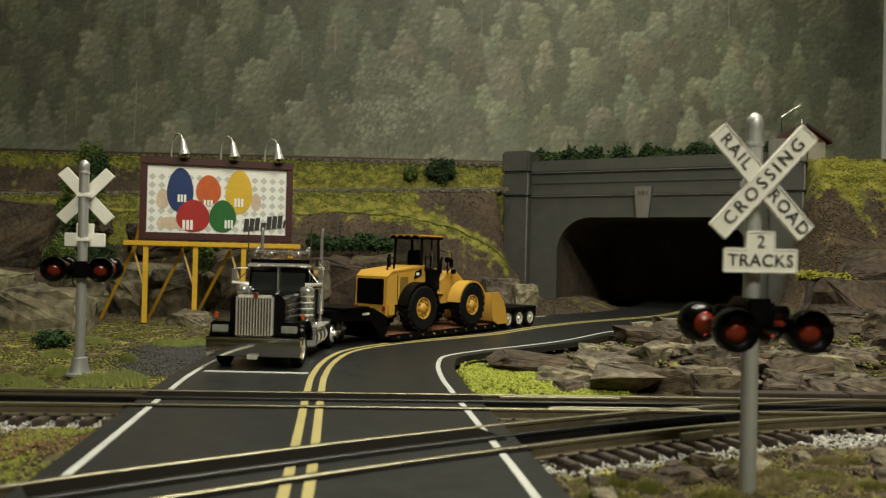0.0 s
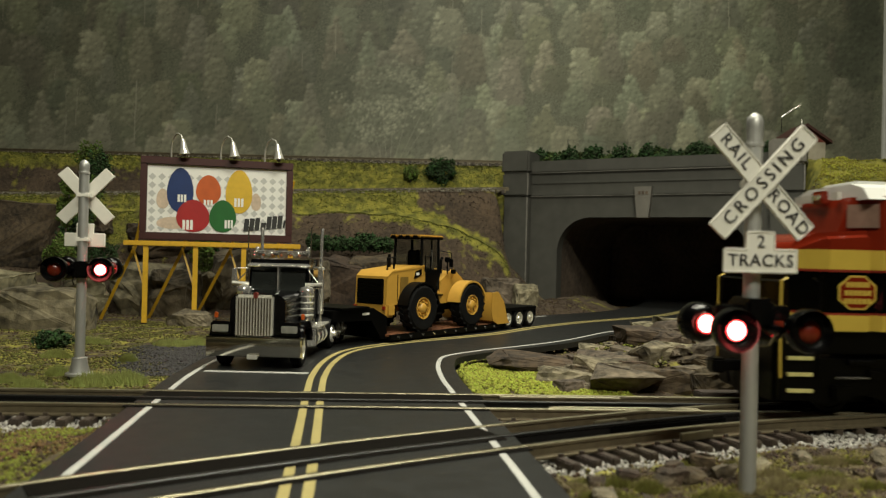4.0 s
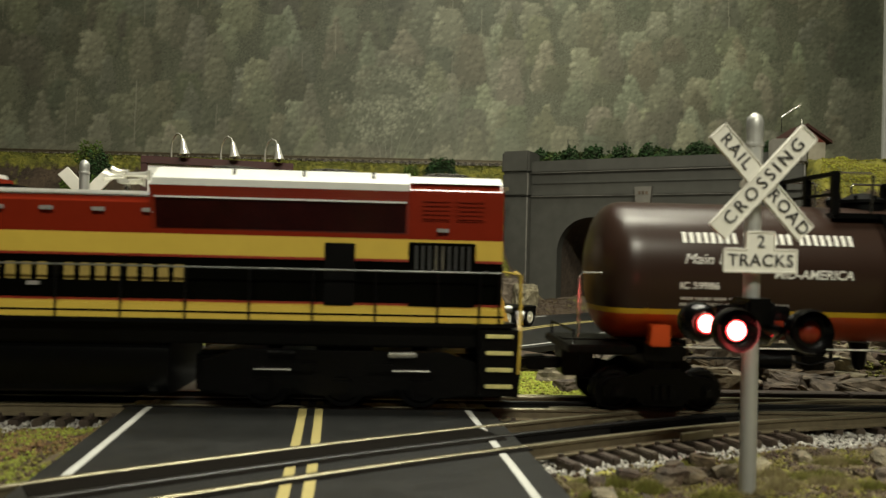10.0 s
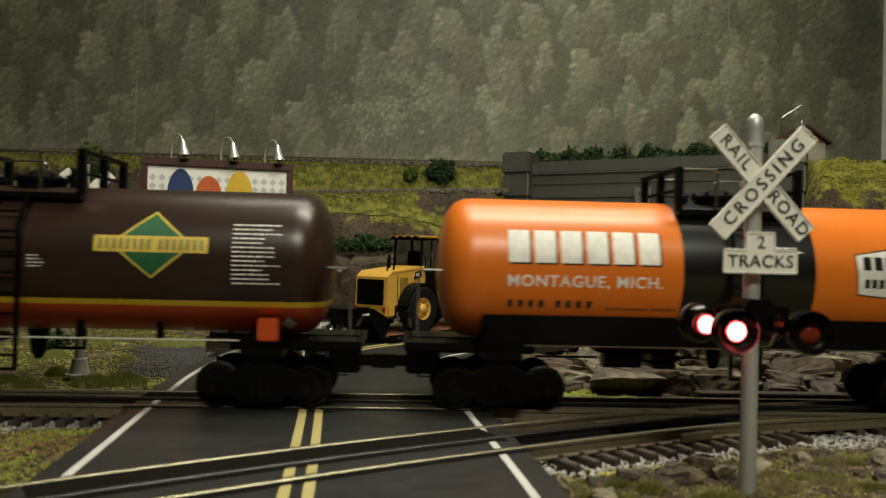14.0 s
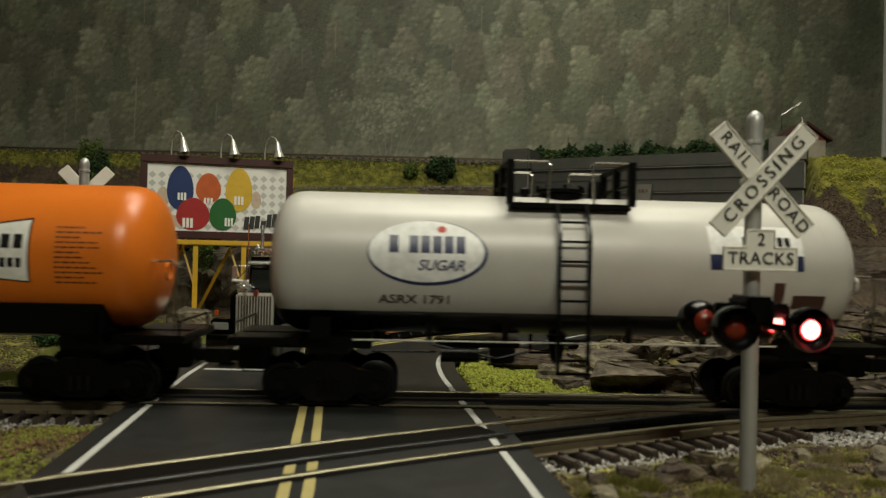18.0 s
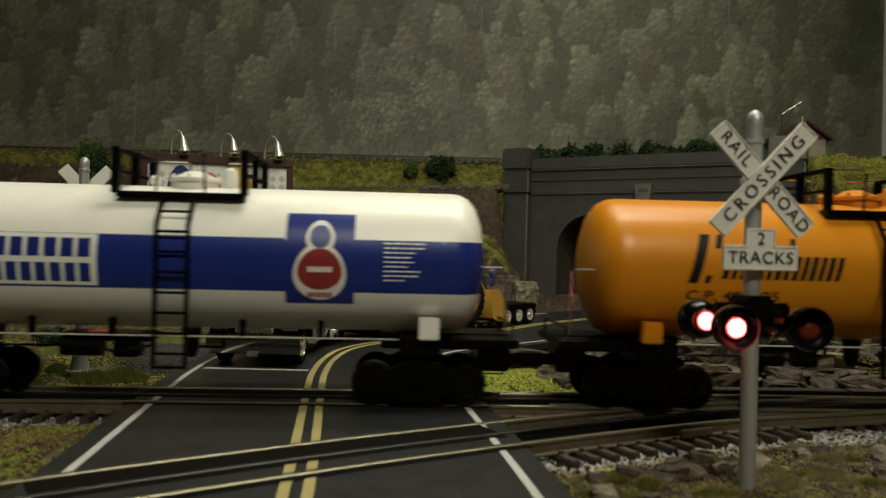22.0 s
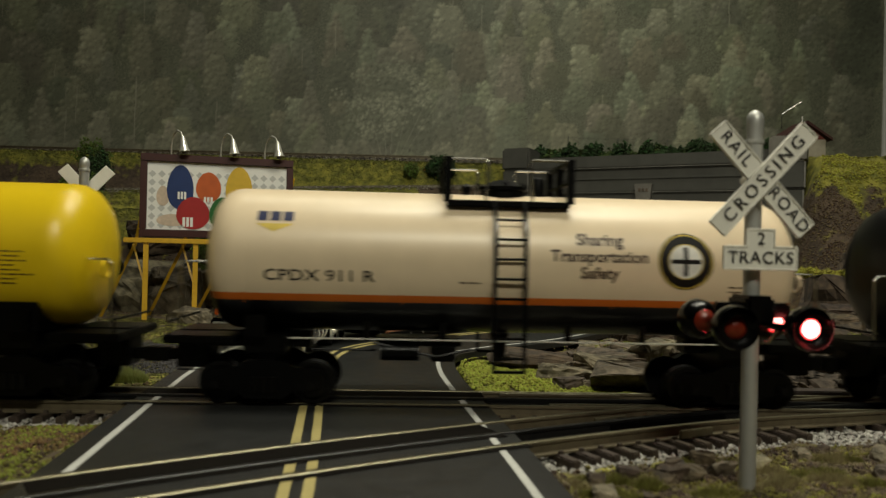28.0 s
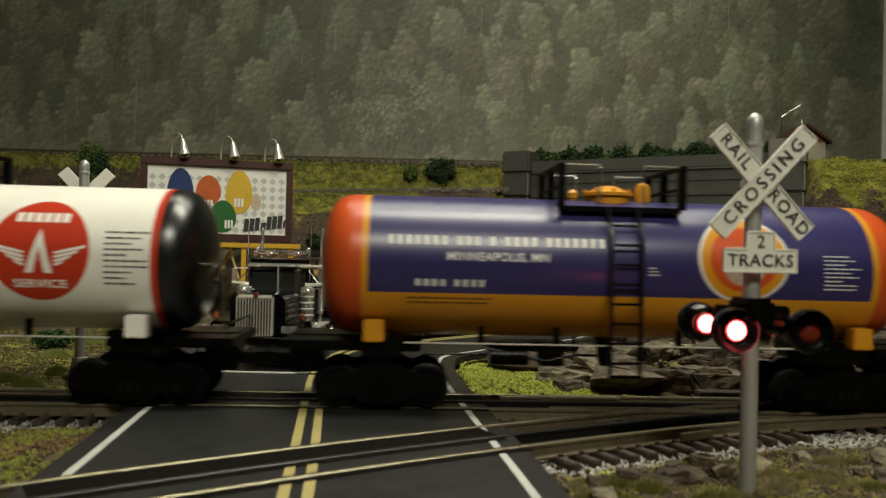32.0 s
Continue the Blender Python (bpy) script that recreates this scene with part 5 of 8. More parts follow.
# ---- black highway tractor ----
def wheel_part(parent, x, y, z, r, w, hub, name="wheel", side=1, inner=0.6):
    """A road wheel with its axle along x."""
    tyre = lathe(N(), [(-w * 0.42, r * inner), (-w / 2, r * 0.72), (-w / 2, r * 0.9), (-w * 0.38, r), (w * 0.38, r), (w / 2, r * 0.9), (w / 2, r * 0.72), (w * 0.42, r * inner)], 28, "x", ring=True)
    o = part(name, tyre, TYRE, parent, at=Matrix.Translation((x, y, z)))
    rim = lathe(N(), [(side * w * 0.3, r * (inner + 0.04)), (side * w * 0.47, r * (inner + 0.02)), (side * w * 0.45, r * (inner - 0.03)), (side * w * 0.12, r * min(0.46, inner - 0.08)), (side * w * 0.1, r * 0.3), (side * w * 0.36, r * 0.25), (side * w * 0.5, r * 0.19), (side * w * 0.56, r * 0.1), (side * w * 0.57, r * 0.01)], 24, "x")
    part("rim", rim, hub, o)
    nuts = N()
    for k in range(8):
        a = k * math.pi / 4
        cyl(nuts, (side * w * 0.28, r * (inner - 0.14) * math.cos(a), r * (inner - 0.14) * math.sin(a)), (side * w * 0.46, r * (inner - 0.14) * math.cos(a), r * (inner - 0.14) * math.sin(a)), r * 0.05, 6)
    part("wheel_nut_ring", nuts, hub, o)
    return o


def tractor():
    t = thing("semi_truck", Matrix.Translation((-0.0845, 0.4485, -0.0006)) @ Matrix.Rotation(radians(-5.5), 4, "Z"), "glossy black highway tractor with chrome grille, bumper and stacks", "truck")
    paint = mat("truck_black_paint", (0.0025, 0.0025, 0.003), 0.12, var=0.05, spec=0.25)
    part("bumper", prism(N(), [(-0.0035, 0.0072), (-0.0042, 0.0077), (-0.0044, 0.0105), (-0.0046, 0.0158), (-0.00465, 0.0182), (-0.0038, 0.0189), (0.001, 0.0189), (0.001, 0.0072)], -0.0278, 0.0278, "x"), mat("mirror_chrome", (0.8, 0.77, 0.68), 0.09, metal=1.0, var=0.03), t, "tall chrome bumper")
    part("tow_plate", box(N(), -0.003, 0.003, -0.0062, -0.0052, 0.0062, 0.0088), BRIGHT, t)
    part("chassis", box(N(), -0.009, 0.009, 0.0, 0.162, 0.01, 0.0165), BLACK_MATT, t)
    part("hood", prism(N(), [(-0.0165, 0.014), (-0.0165, 0.0385), (-0.0158, 0.0408), (-0.0143, 0.0425), (-0.0115, 0.0435), (0.0, 0.044), (0.0115, 0.0435), (0.0143, 0.0425), (0.0158, 0.0408), (0.0165, 0.0385), (0.0165, 0.014)], 0.0035, 0.05), paint, t)
    g = part("grille", box(N(), -0.0124, 0.0098, -0.0005, 0.0045, 0.0182, 0.0432, 0.0012), BRIGHT, t, "chrome radiator grille")
    for k in range(12):
        part("grille_bar", box(N(), -0.0112 + k * 0.0017, -0.0112 + k * 0.0017 + 0.0006, -0.0016, -0.0004, 0.0195, 0.0412), BRIGHT, g)
    part("grille_mesh", box(N(), -0.0116, 0.009, -0.0009, -0.0004, 0.0193, 0.0414), mat("grille_gold_shade", (0.07, 0.06, 0.04), 0.45, metal=0.5), g)
    part("badge", prism(N(), [(-0.0011, 0.0415), (0.0011, 0.0415), (0.0013, 0.0442), (0, 0.0452), (-0.0013, 0.0442)], -0.002, 0.0005), mat("badge_red", (0.14, 0.02, 0.015), 0.4), t, "plain red hood badge")
    for s in (-1, 1):
        part("fender", lathe_arc(0.0125, 0.015, 0.0115, s), paint, t, at=Matrix.Translation((s * 0.0222, 0.0145, 0.0125)))
        hb = part("headlight_pod", box(N(), s * 0.0205 - 0.0062, s * 0.0205 + 0.0062, -0.0015, 0.009, 0.0195, 0.0275, 0.001), paint, t)
        part("headlight", box(N(), s * 0.0205 - 0.0048, s * 0.0205 + 0.0048, -0.0023, -0.0012, 0.0212, 0.0255, 0.0004), mat("headlight_silver", (0.4, 0.4, 0.36), 0.3, metal=0.6), hb)
        part("marker_lamp", box(N(), s * 0.0262 - 0.001, s * 0.0262 + 0.001, 0.007, 0.009, 0.0285, 0.032, 0.0004), mat("amber_marker", (0.45, 0.08, 0.01), 0.3), t)
        part("air_cleaner", lathe(N(), [(0.0245, 0.001), (0.0252, 0.0032), (0.027, 0.0042), (0.0405, 0.0042), (0.0425, 0.0048), (0.0445, 0.0048), (0.0462, 0.0038), (0.0472, 0.0008)], 24, "z"), CHROME, t, "chrome air cleaner", at=Matrix.Translation((s * 0.0205, 0.043, 0)))
        for z in (0.0285, 0.0325, 0.0365, 0.0405):
            part("air_cleaner_band", lathe(N(), [(z - 0.0007, 0.0042), (z - 0.0003, 0.0047), (z + 0.0003, 0.0047), (z + 0.0007, 0.0042)], 20, "z"), BRIGHT, t, at=Matrix.Translation((s * 0.0205, 0.043, 0)))
        part("mirror_bracket", tube(N(), [(s * 0.0185, 0.0465, 0.0478), (s * 0.0295, 0.0455, 0.0482)], 0.0011, 8), BRIGHT, t, "bright mirror bracket")
        part("cab_grab_bar", tube(N(), [(s * 0.0212, 0.0835, 0.026), (s * 0.0222, 0.082, 0.03), (s * 0.0222, 0.08, 0.058), (s * 0.0212, 0.0795, 0.061)], 0.0007, 6), BRIGHT, t)
        for k in range(3):
            part("step_tread", box(N(), s * 0.0235 - 0.0035, s * 0.0235 + 0.0035, 0.052 + 0.0135 * k, 0.0625 + 0.0135 * k, 0.0192, 0.0204, 0.0004), BRIGHT, t, "bright deck plate")
            part("tank_band", lathe(N(), [(-0.0006, 0.0062), (-0.0004, 0.0067), (0.0004, 0.0067), (0.0006, 0.0062)], 20, "y", ring=True), BRIGHT, t, at=Matrix.Translation((s * 0.0195, 0.061 + 0.012 * k, 0.0125)))
        part("air_tank", cyl(N(), (s * 0.0165, 0.0925, 0.0165), (s * 0.0235, 0.0925, 0.0165), 0.003, 14), CHROME, t, "chrome air tank")
        part("stack_clamp", lathe(N(), [(0.056, 0.0012), (0.0568, 0.0026), (0.0582, 0.0026), (0.059, 0.0012)], 14, "z"), BRIGHT, t, at=Matrix.Translation((s * 0.021, 0.084, 0)))
        st = part("exhaust_pipe", tube(N(), [(s * 0.021, 0.084, 0.02), (s * 0.021, 0.084, 0.078), (s * 0.0211, 0.0846, 0.082), (s * 0.0214, 0.0855, 0.0855)], 0.0012, 12), CHROME, t, "chrome exhaust stack")
        part("stack_shield", cyl(N(), (s * 0.021, 0.084, 0.026), (s * 0.021, 0.084, 0.055), 0.0022, 14), CHROME, st)
        part("mirror_arm", tube(N(), [(s * 0.019, 0.05, 0.058), (s * 0.0285, 0.047, 0.0575), (s * 0.0285, 0.047, 0.0455), (s * 0.019, 0.05, 0.0455)], 0.0004, 6), STEEL, t)
        part("mirror", box(N(), s * 0.0285 - 0.0016, s * 0.0285 + 0.0016, 0.0465, 0.0478, 0.0455, 0.0575, 0.0004), CHROME, t)
        part("mirror_brace", tube(N(), [(s * 0.0285, 0.047, 0.047), (s * 0.0195, 0.05, 0.057)], 0.0004, 6), STEEL, t)
        part("antenna", tube(N(), [(s * 0.0205, 0.05, 0.05), (s * 0.0208, 0.051, 0.085)], 0.00045, 6), STEEL, t)
        part("fuel_tank", cyl(N(), (s * 0.0195, 0.056, 0.0125), (s * 0.0195, 0.09, 0.0125), 0.0062, 20), CHROME, t, "chrome fuel tank")
        part("step", box(N(), s * 0.0195 - 0.006, s * 0.0195 + 0.006, 0.05, 0.0555, 0.0075, 0.0185, 0.0005), CHROME, t)
        wheel_part(t, s * 0.0222, 0.0145, 0.0105, 0.0105, 0.0065, BRIGHT, side=s)
        for y in (0.1035, 0.1265, 0.1495):
            part("hub_cap", lathe(N(), [(0, 0.0066), (0.0012, 0.0062), (0.0014, 0.0046), (0.0004, 0.004), (0.0006, 0.0028), (0.0028, 0.0024), (0.0036, 0.0012), (0.0038, 0.0002)], 20, "x"), BRIGHT, t, "bright wheel hub", at=Matrix.Translation((s * 0.0258, y, 0.0105)) @ Matrix.Rotation(0 if s > 0 else math.pi, 4, "Z"))
            wheel_part(t, s * 0.0205, y, 0.0105, 0.0105, 0.011, BRIGHT, side=s)
            part("mudguard", lathe_arc(0.0115, 0.0122, 0.0115, s), BLACK_MATT, t, at=Matrix.Translation((s * 0.0205, y, 0.0105)))
    cabm = N()
    prism(cabm, [(0.05, 0.02), (0.05, 0.0425), (0.0538, 0.0618), (0.0545, 0.0638), (0.085, 0.0645), (0.085, 0.02)], -0.0198, 0.019, "x")
    cab = part("cab", cabm, paint, t, "black cab")
    wind = prism(N(), [(0.0494, 0.0435), (0.0532, 0.0592), (0.0537, 0.0592), (0.0499, 0.0435)], -0.0182, 0.0172, "x")
    part("windscreen", wind, mat("dark_windscreen", (0.02, 0.022, 0.02), 0.06, coat=0.6), cab, "dark glass windscreen")
    part("windscreen_pillar", box(N(), -0.0005, 0.0005, 0.048, 0.0545, 0.0435, 0.0592), CHROME, cab)
    part("visor", prism(N(), [(0.0475, 0.0594), (0.053, 0.0612), (0.053, 0.0606), (0.0477, 0.0588)], -0.0205, 0.0205, "x"), CHROME, cab, "chrome sun visor")
    for s in (-1, 1):
        part("side_window", box(N(), s * 0.0208 - 0.0004, s * 0.0208 + 0.0004, 0.058, 0.074, 0.045, 0.058, 0.0003), mat("dark_windscreen", (0.012, 0.012, 0.012), 0.06), cab)
        part("roof_light_bar", cyl(N(), (s * 0.003, 0.06, 0.0675), (s * 0.0165, 0.06, 0.0675), 0.0011, 10), CHROME, cab)
        part("air_horn", cyl(N(), (s * 0.009, 0.056, 0.0678), (s * 0.009, 0.075, 0.0685), 0.0019, 12, 0.0009), CHROME, cab)
        part("beacon", ball(N(), (s * 0.0172, 0.06, 0.0705), 0.0017, 10), CHROME, cab)
        part("beacon_stem", cyl(N(), (s * 0.0172, 0.06, 0.0655), (s * 0.0172, 0.06, 0.07), 0.0007, 8), CHROME, cab)
    part("roof_rail", tube(N(), [(-0.0185, 0.058, 0.0655), (-0.0185, 0.058, 0.069), (0.0185, 0.058, 0.069), (0.0185, 0.058, 0.0655)], 0.0007, 6), CHROME, cab)
    for k in range(5):
        part("clearance_lamp", ball(N(), (-0.012 + k * 0.006, 0.0555, 0.0664), 0.0009, 8), mat("amber_lens_dark", (0.2, 0.05, 0.01), 0.3), cab)
    part("headache_rack", box(N(), -0.0175, 0.0175, 0.087, 0.0885, 0.018, 0.056, 0.0006), CHROME, t, "chrome rack behind the cab")
    part("fifth_wheel", prism(N(), [(-0.009, 0.112), (0.009, 0.112), (0.008, 0.131), (-0.008, 0.131)], 0.0168, 0.0185, "z"), BLACK_MATT, t)
    part("tail_plate", box(N(), -0.02, 0.02, 0.0925, 0.1, 0.0165, 0.0185, 0.0005), STEEL, t)


def lathe_arc(r0, r1, w, s):
    """A mudguard: an arched plate over a wheel, its axle along x."""
    bm = N()
    a = np.linspace(radians(8), radians(172), 14)
    rows = [[bm.verts.new((x, r * math.cos(q), r * math.sin(q))) for q in a] for x, r in ((-w / 2, r0), (-w / 2, r1), (w / 2, r1), (w / 2, r0))]
    for u, v in zip(rows, rows[1:] + rows[:1]):
        for k in range(len(a) - 1):
            bm.faces.new((u[k], u[k + 1], v[k + 1], v[k]))
    bmesh.ops.recalc_face_normals(bm, faces=bm.faces[:])
    return bm


tractor()

# ---- lowboy trailer and wheel loader: x runs from the tractor towards the tail ----
TRAIL = Matrix.Translation((-0.0275, 0.5975, -0.0006)) @ Matrix.Rotation(math.atan2(0.761, 0.648), 4, "Z")


def trailer():
    t = thing("lowboy_trailer", TRAIL, "black lowboy trailer with brown deck boards on the road", "trailer")
    part("gooseneck", prism(N(), [(-0.055, 0.019), (-0.055, 0.027), (-0.012, 0.0275), (0.004, 0.02), (0.004, 0.003), (-0.002, 0.003), (-0.014, 0.018)], -0.02, 0.02), BLACK_MATT, t, "black gooseneck")
    part("neck_plate", box(N(), -0.05, -0.02, -0.024, 0.024, 0.0275, 0.029, 0.0005), BLACK_MATT, t)
    part("neck_label", box(N(), -0.024, -0.017, -0.0206, -0.02, 0.0225, 0.0242), SIGN, t, "small pale label plate")
    for s in (-1, 1):
        part("side_beam", box(N(), 0.0, 0.155, s * 0.0265 - 0.0012, s * 0.0265 + 0.0012, 0.002, 0.0065, 0.0004), BLACK_MATT, t)
        for k in range(10):
            part("tie_ring", tube(N(), [(0.008 + k * 0.015, s * 0.0276, 0.0052), (0.0095 + k * 0.015, s * 0.0284, 0.0035), (0.011 + k * 0.015, s * 0.0276, 0.0052)], 0.0004, 5), STEEL, t)
    for k in range(12):
        part("deck_board", box(N(), 0.002, 0.15, -0.0252 + k * 0.0042, -0.0252 + k * 0.0042 + 0.0039, 0.0046, 0.0064, 0.0003), DECK, t)
    part("rear_deck", box(N(), 0.15, 0.222, -0.027, 0.027, 0.0165, 0.02, 0.0006), BLACK_MATT, t)
    part("rear_ramp", prism(N(), [(0.146, 0.0045), (0.158, 0.0195), (0.162, 0.0195), (0.162, 0.003)], -0.026, 0.026), BLACK_MATT, t)
    for k in range(3):
        for s in (-1, 1):
            c = part("bogie", cyl(N(), (0.17 + k * 0.0205, s * 0.004, 0.0093), (0.17 + k * 0.0205, s * 0.016, 0.0093), 0.0016, 8), BLACK_MATT, t)
            w = wheel_part(t, 0.17 + k * 0.0205, s * 0.022, 0.0093, 0.0093, 0.0095, BRIGHT, side=1)
            w.matrix_basis = w.matrix_basis @ Matrix.Rotation(radians(90 * s), 4, "Z")
    part("tail_frame", box(N(), 0.222, 0.2245, -0.025, 0.025, 0.0095, 0.02, 0.0004), BLACK_MATT, t)


trailer()


def loader():
    m = TRAIL @ Matrix.Translation((0.0405, 0.0, 0.0066))
    t = thing("wheel_loader", m, "yellow articulated wheel loader with black cab chained on the trailer", "wheel loader")
    r = 0.0188
    for x in (0.0, 0.069):
        for s in (-1, 1):
            w = wheel_part(t, x, s * 0.0215, r, r, 0.0125, LOADER, side=1, inner=0.45)
            w.matrix_basis = w.matrix_basis @ Matrix.Rotation(radians(90 * s), 4, "Z")
            lug = N()
            for k in range(20):
                a = k * 2 * math.pi / 20
                for d in (-1, 1):
                    mm = Matrix.Rotation(a + d * 0.06, 4, "X") @ Matrix.Translation((d * 0.0028, 0, r)) @ Matrix.Rotation(d * 0.5, 4, "Z")
                    bmesh.ops.create_cube(lug, size=1, matrix=mm @ Matrix.Diagonal((0.0055, 0.0022, 0.0016, 1)))
            part("tread", lug, TYRE, w)
        part("axle", cyl(N(), (x, -0.018, r), (x, 0.018, r), 0.004, 12), LOADER, t)
    part("counterweight", box(N(), -0.035, -0.024, -0.0185, 0.0185, 0.012, 0.024, 0.002), LOADER, t)
    part("engine_hood", prism(N(), [(-0.0345, 0.022), (-0.0335, 0.0445), (-0.028, 0.049), (0.014, 0.0535), (0.014, 0.022)], -0.0168, 0.0168), LOADER, t, "yellow engine hood")
    part("radiator_grille", box(N(), -0.0358, -0.0338, -0.0138, 0.0138, 0.0225, 0.0425, 0.0005), BLACK_MATT, t, "black radiator grille")
    for k in range(9):
        part("grille_slat", box(N(), -0.0362, -0.0357, -0.013, 0.013, 0.0238 + k * 0.0021, 0.0246 + k * 0.0021), BLACK, t)
    for s in (-1, 1):
        part("side_vent", box(N(), -0.018, -0.008, s * 0.0169 - 0.0003, s * 0.0169 + 0.0003, 0.026, 0.044, 0.0003), mat("vent_olive", (0.2, 0.12, 0.02), 0.6), t)
        part("rear_fender", lathe_arc(0.0198, 0.0212, 0.0125, s), BLACK_MATT, t, at=Matrix.Translation((0.0, s * 0.0212, r)) @ Matrix.Rotation(radians(90), 4, "Z"))
        part("front_fender", lathe_arc(0.0198, 0.0214, 0.013, s), LOADER, t, at=Matrix.Translation((0.069, s * 0.0212, r)) @ Matrix.Rotation(radians(90), 4, "Z"))
        part("tail_lamp", box(N(), -0.0362, -0.0352, s * 0.0155 - 0.0015, s * 0.0155 + 0.0015, 0.0185, 0.021), mat("tail_red", (0.3, 0.02, 0.01), 0.3), t)
        part("ladder_rail", tube(N(), [(0.022, s * 0.0225, 0.014), (0.024, s * 0.0215, 0.036), (0.03, s * 0.021, 0.05)], 0.0006, 6), BLACK_MATT, t)
        for k in range(3):
            part("rung", box(N(), 0.02, 0.031, s * 0.0215 - 0.0015, s * 0.0215 + 0.0015, 0.012 + 0.008 * k, 0.0132 + 0.008 * k), BLACK_MATT, t)
        part("mirror_arm", tube(N(), [(0.034, s * 0.0165, 0.066), (0.041, s * 0.0235, 0.064), (0.041, s * 0.0235, 0.052)], 0.0005, 6), BLACK_MATT, t)
        part("mirror", box(N(), 0.0405, 0.0415, s * 0.0235 - 0.002, s * 0.0235 + 0.002, 0.052, 0.059, 0.0004), BLACK_MATT, t)
        part("work_lamp", box(N(), 0.055, 0.058, s * 0.0145 - 0.002, s * 0.0145 + 0.002, 0.046, 0.05, 0.0005), BLACK_MATT, t)
    part("rear_rail", tube(N(), [(-0.024, -0.008, 0.049), (-0.024, -0.008, 0.059), (-0.016, -0.008, 0.0595), (-0.016, -0.008, 0.05)], 0.0009, 6), BLACK_MATT, t, "black handrail")
    part("exhaust", cyl(N(), (-0.006, 0.006, 0.05), (-0.006, 0.006, 0.062), 0.0013, 10), BLACK_MATT, t)
    cab = part("cab", box(N(), 0.009, 0.036, -0.0155, 0.0155, 0.032, 0.05, 0.0008), BLACK_MATT, t, "black cab with tinted glass")
    for x in (0.0105, 0.0345):
        for s in (-1, 1):
            part("cab_pillar", tube(N(), [(x, s * 0.0148, 0.049), (x + (0.001 if x < 0.02 else -0.001), s * 0.0145, 0.0755)], 0.0012, 6), BLACK_MATT, cab)
    for b in ((0.0106, 0.011, -0.0138, 0.0138), (0.034, 0.0344, -0.0138, 0.0138), (0.0115, 0.0335, -0.0148, -0.0144), (0.0115, 0.0335, 0.0144, 0.0148)):
        pane = part("cab_pane", box(N(), *b, 0.0505, 0.075), CAB_GLASS, cab, "clear cab glass")
        pane.visible_shadow = False
    part("door_post", box(N(), 0.0235, 0.0247, -0.0155, -0.0142, 0.034, 0.0755, 0.0003), BLACK_MATT, cab)
    part("door_handle", tube(N(), [(0.0225, -0.0165, 0.05), (0.0225, -0.0172, 0.058), (0.0225, -0.0165, 0.066)], 0.0005, 5), STEEL, cab)
    part("steering_column", tube(N(), [(0.031, 0.0, 0.05), (0.028, 0.0, 0.059)], 0.001, 6), BLACK_MATT, cab)
    part("cab_rail", tube(N(), [(0.011, -0.019, 0.048), (0.011, -0.019, 0.061), (0.018, -0.019, 0.061), (0.018, -0.019, 0.048)], 0.0008, 6), BLACK_MATT, t, "black handrail")
    part("hood_lamp_panel", prism(N(), [(-0.001, 0.0425), (0.0085, 0.0455), (0.0085, 0.0505), (0.001, 0.0485)], -0.0175, -0.0168), BLACK, t, "black side panel with a pale mark")
    part("panel_mark", box(N(), 0.001, 0.005, -0.0178, -0.0174, 0.0452, 0.0475), SIGN, t)
    part("hood_crease", prism(N(), [(-0.034, 0.0445), (-0.0285, 0.0485), (0.0135, 0.0528), (0.0135, 0.0518), (-0.0282, 0.0476), (-0.0337, 0.0437)], -0.0172, -0.0166), LOADER, t)
    part("panel_gap", box(N(), -0.0215, -0.0211, -0.0172, -0.0167, 0.0245, 0.046), BLACK_MATT, t)
    part("step_box", box(N(), 0.0195, 0.0325, -0.0215, -0.0165, 0.021, 0.0315, 0.0012), LOADER, t)
    part("front_pipe", tube(N(), [(0.049, -0.006, 0.046), (0.049, -0.006, 0.058), (0.0505, -0.0065, 0.06)], 0.0013, 8), BLACK_MATT, t)
    part("front_lamp", box(N(), 0.0455, 0.0495, -0.0165, -0.0125, 0.056, 0.0605, 0.0006), BLACK_MATT, t)
    part("front_lamp_arm", tube(N(), [(0.0475, -0.0145, 0.046), (0.0475, -0.0145, 0.0565)], 0.0006, 6), BLACK_MATT, t)
    part("seat", box(N(), 0.017, 0.022, -0.006, 0.006, 0.05, 0.066, 0.001), BLACK_MATT, cab)
    part("roof", box(N(), 0.0055, 0.039, -0.0172, 0.0172, 0.0766, 0.0788, 0.001), LOADER, cab, "yellow cab roof")
    part("roof_lining", box(N(), 0.0065, 0.038, -0.0165, 0.0165, 0.0752, 0.0768, 0.0003), BLACK_MATT, cab)
    for y in (-0.012, -0.004, 0.004, 0.012):
        part("roof_lamp", box(N(), 0.0045, 0.0062, y - 0.002, y + 0.002, 0.0762, 0.0782, 0.0003), BLACK_MATT, cab)
    part("articulation_frame", box(N(), 0.03, 0.08, -0.0095, 0.0095, 0.014, 0.028, 0.002), BLACK_MATT, t)
    part("front_frame", prism(N(), [(0.04, 0.02), (0.042, 0.04), (0.055, 0.048), (0.075, 0.04), (0.082, 0.022)], -0.0115, 0.0115), LOADER, t)
    for s in (-1, 1):
        part("lift_arm", prism(N(), [(0.056, 0.046), (0.062, 0.05), (0.105, 0.022), (0.108, 0.012), (0.1, 0.01), (0.092, 0.022)], s * 0.0095 - 0.0016, s * 0.0095 + 0.0016), LOADER, t)
    part("tilt_link", tube(N(), [(0.058, 0, 0.047), (0.08, 0, 0.043), (0.1, 0, 0.026)], 0.0022, 8), LOADER, t)
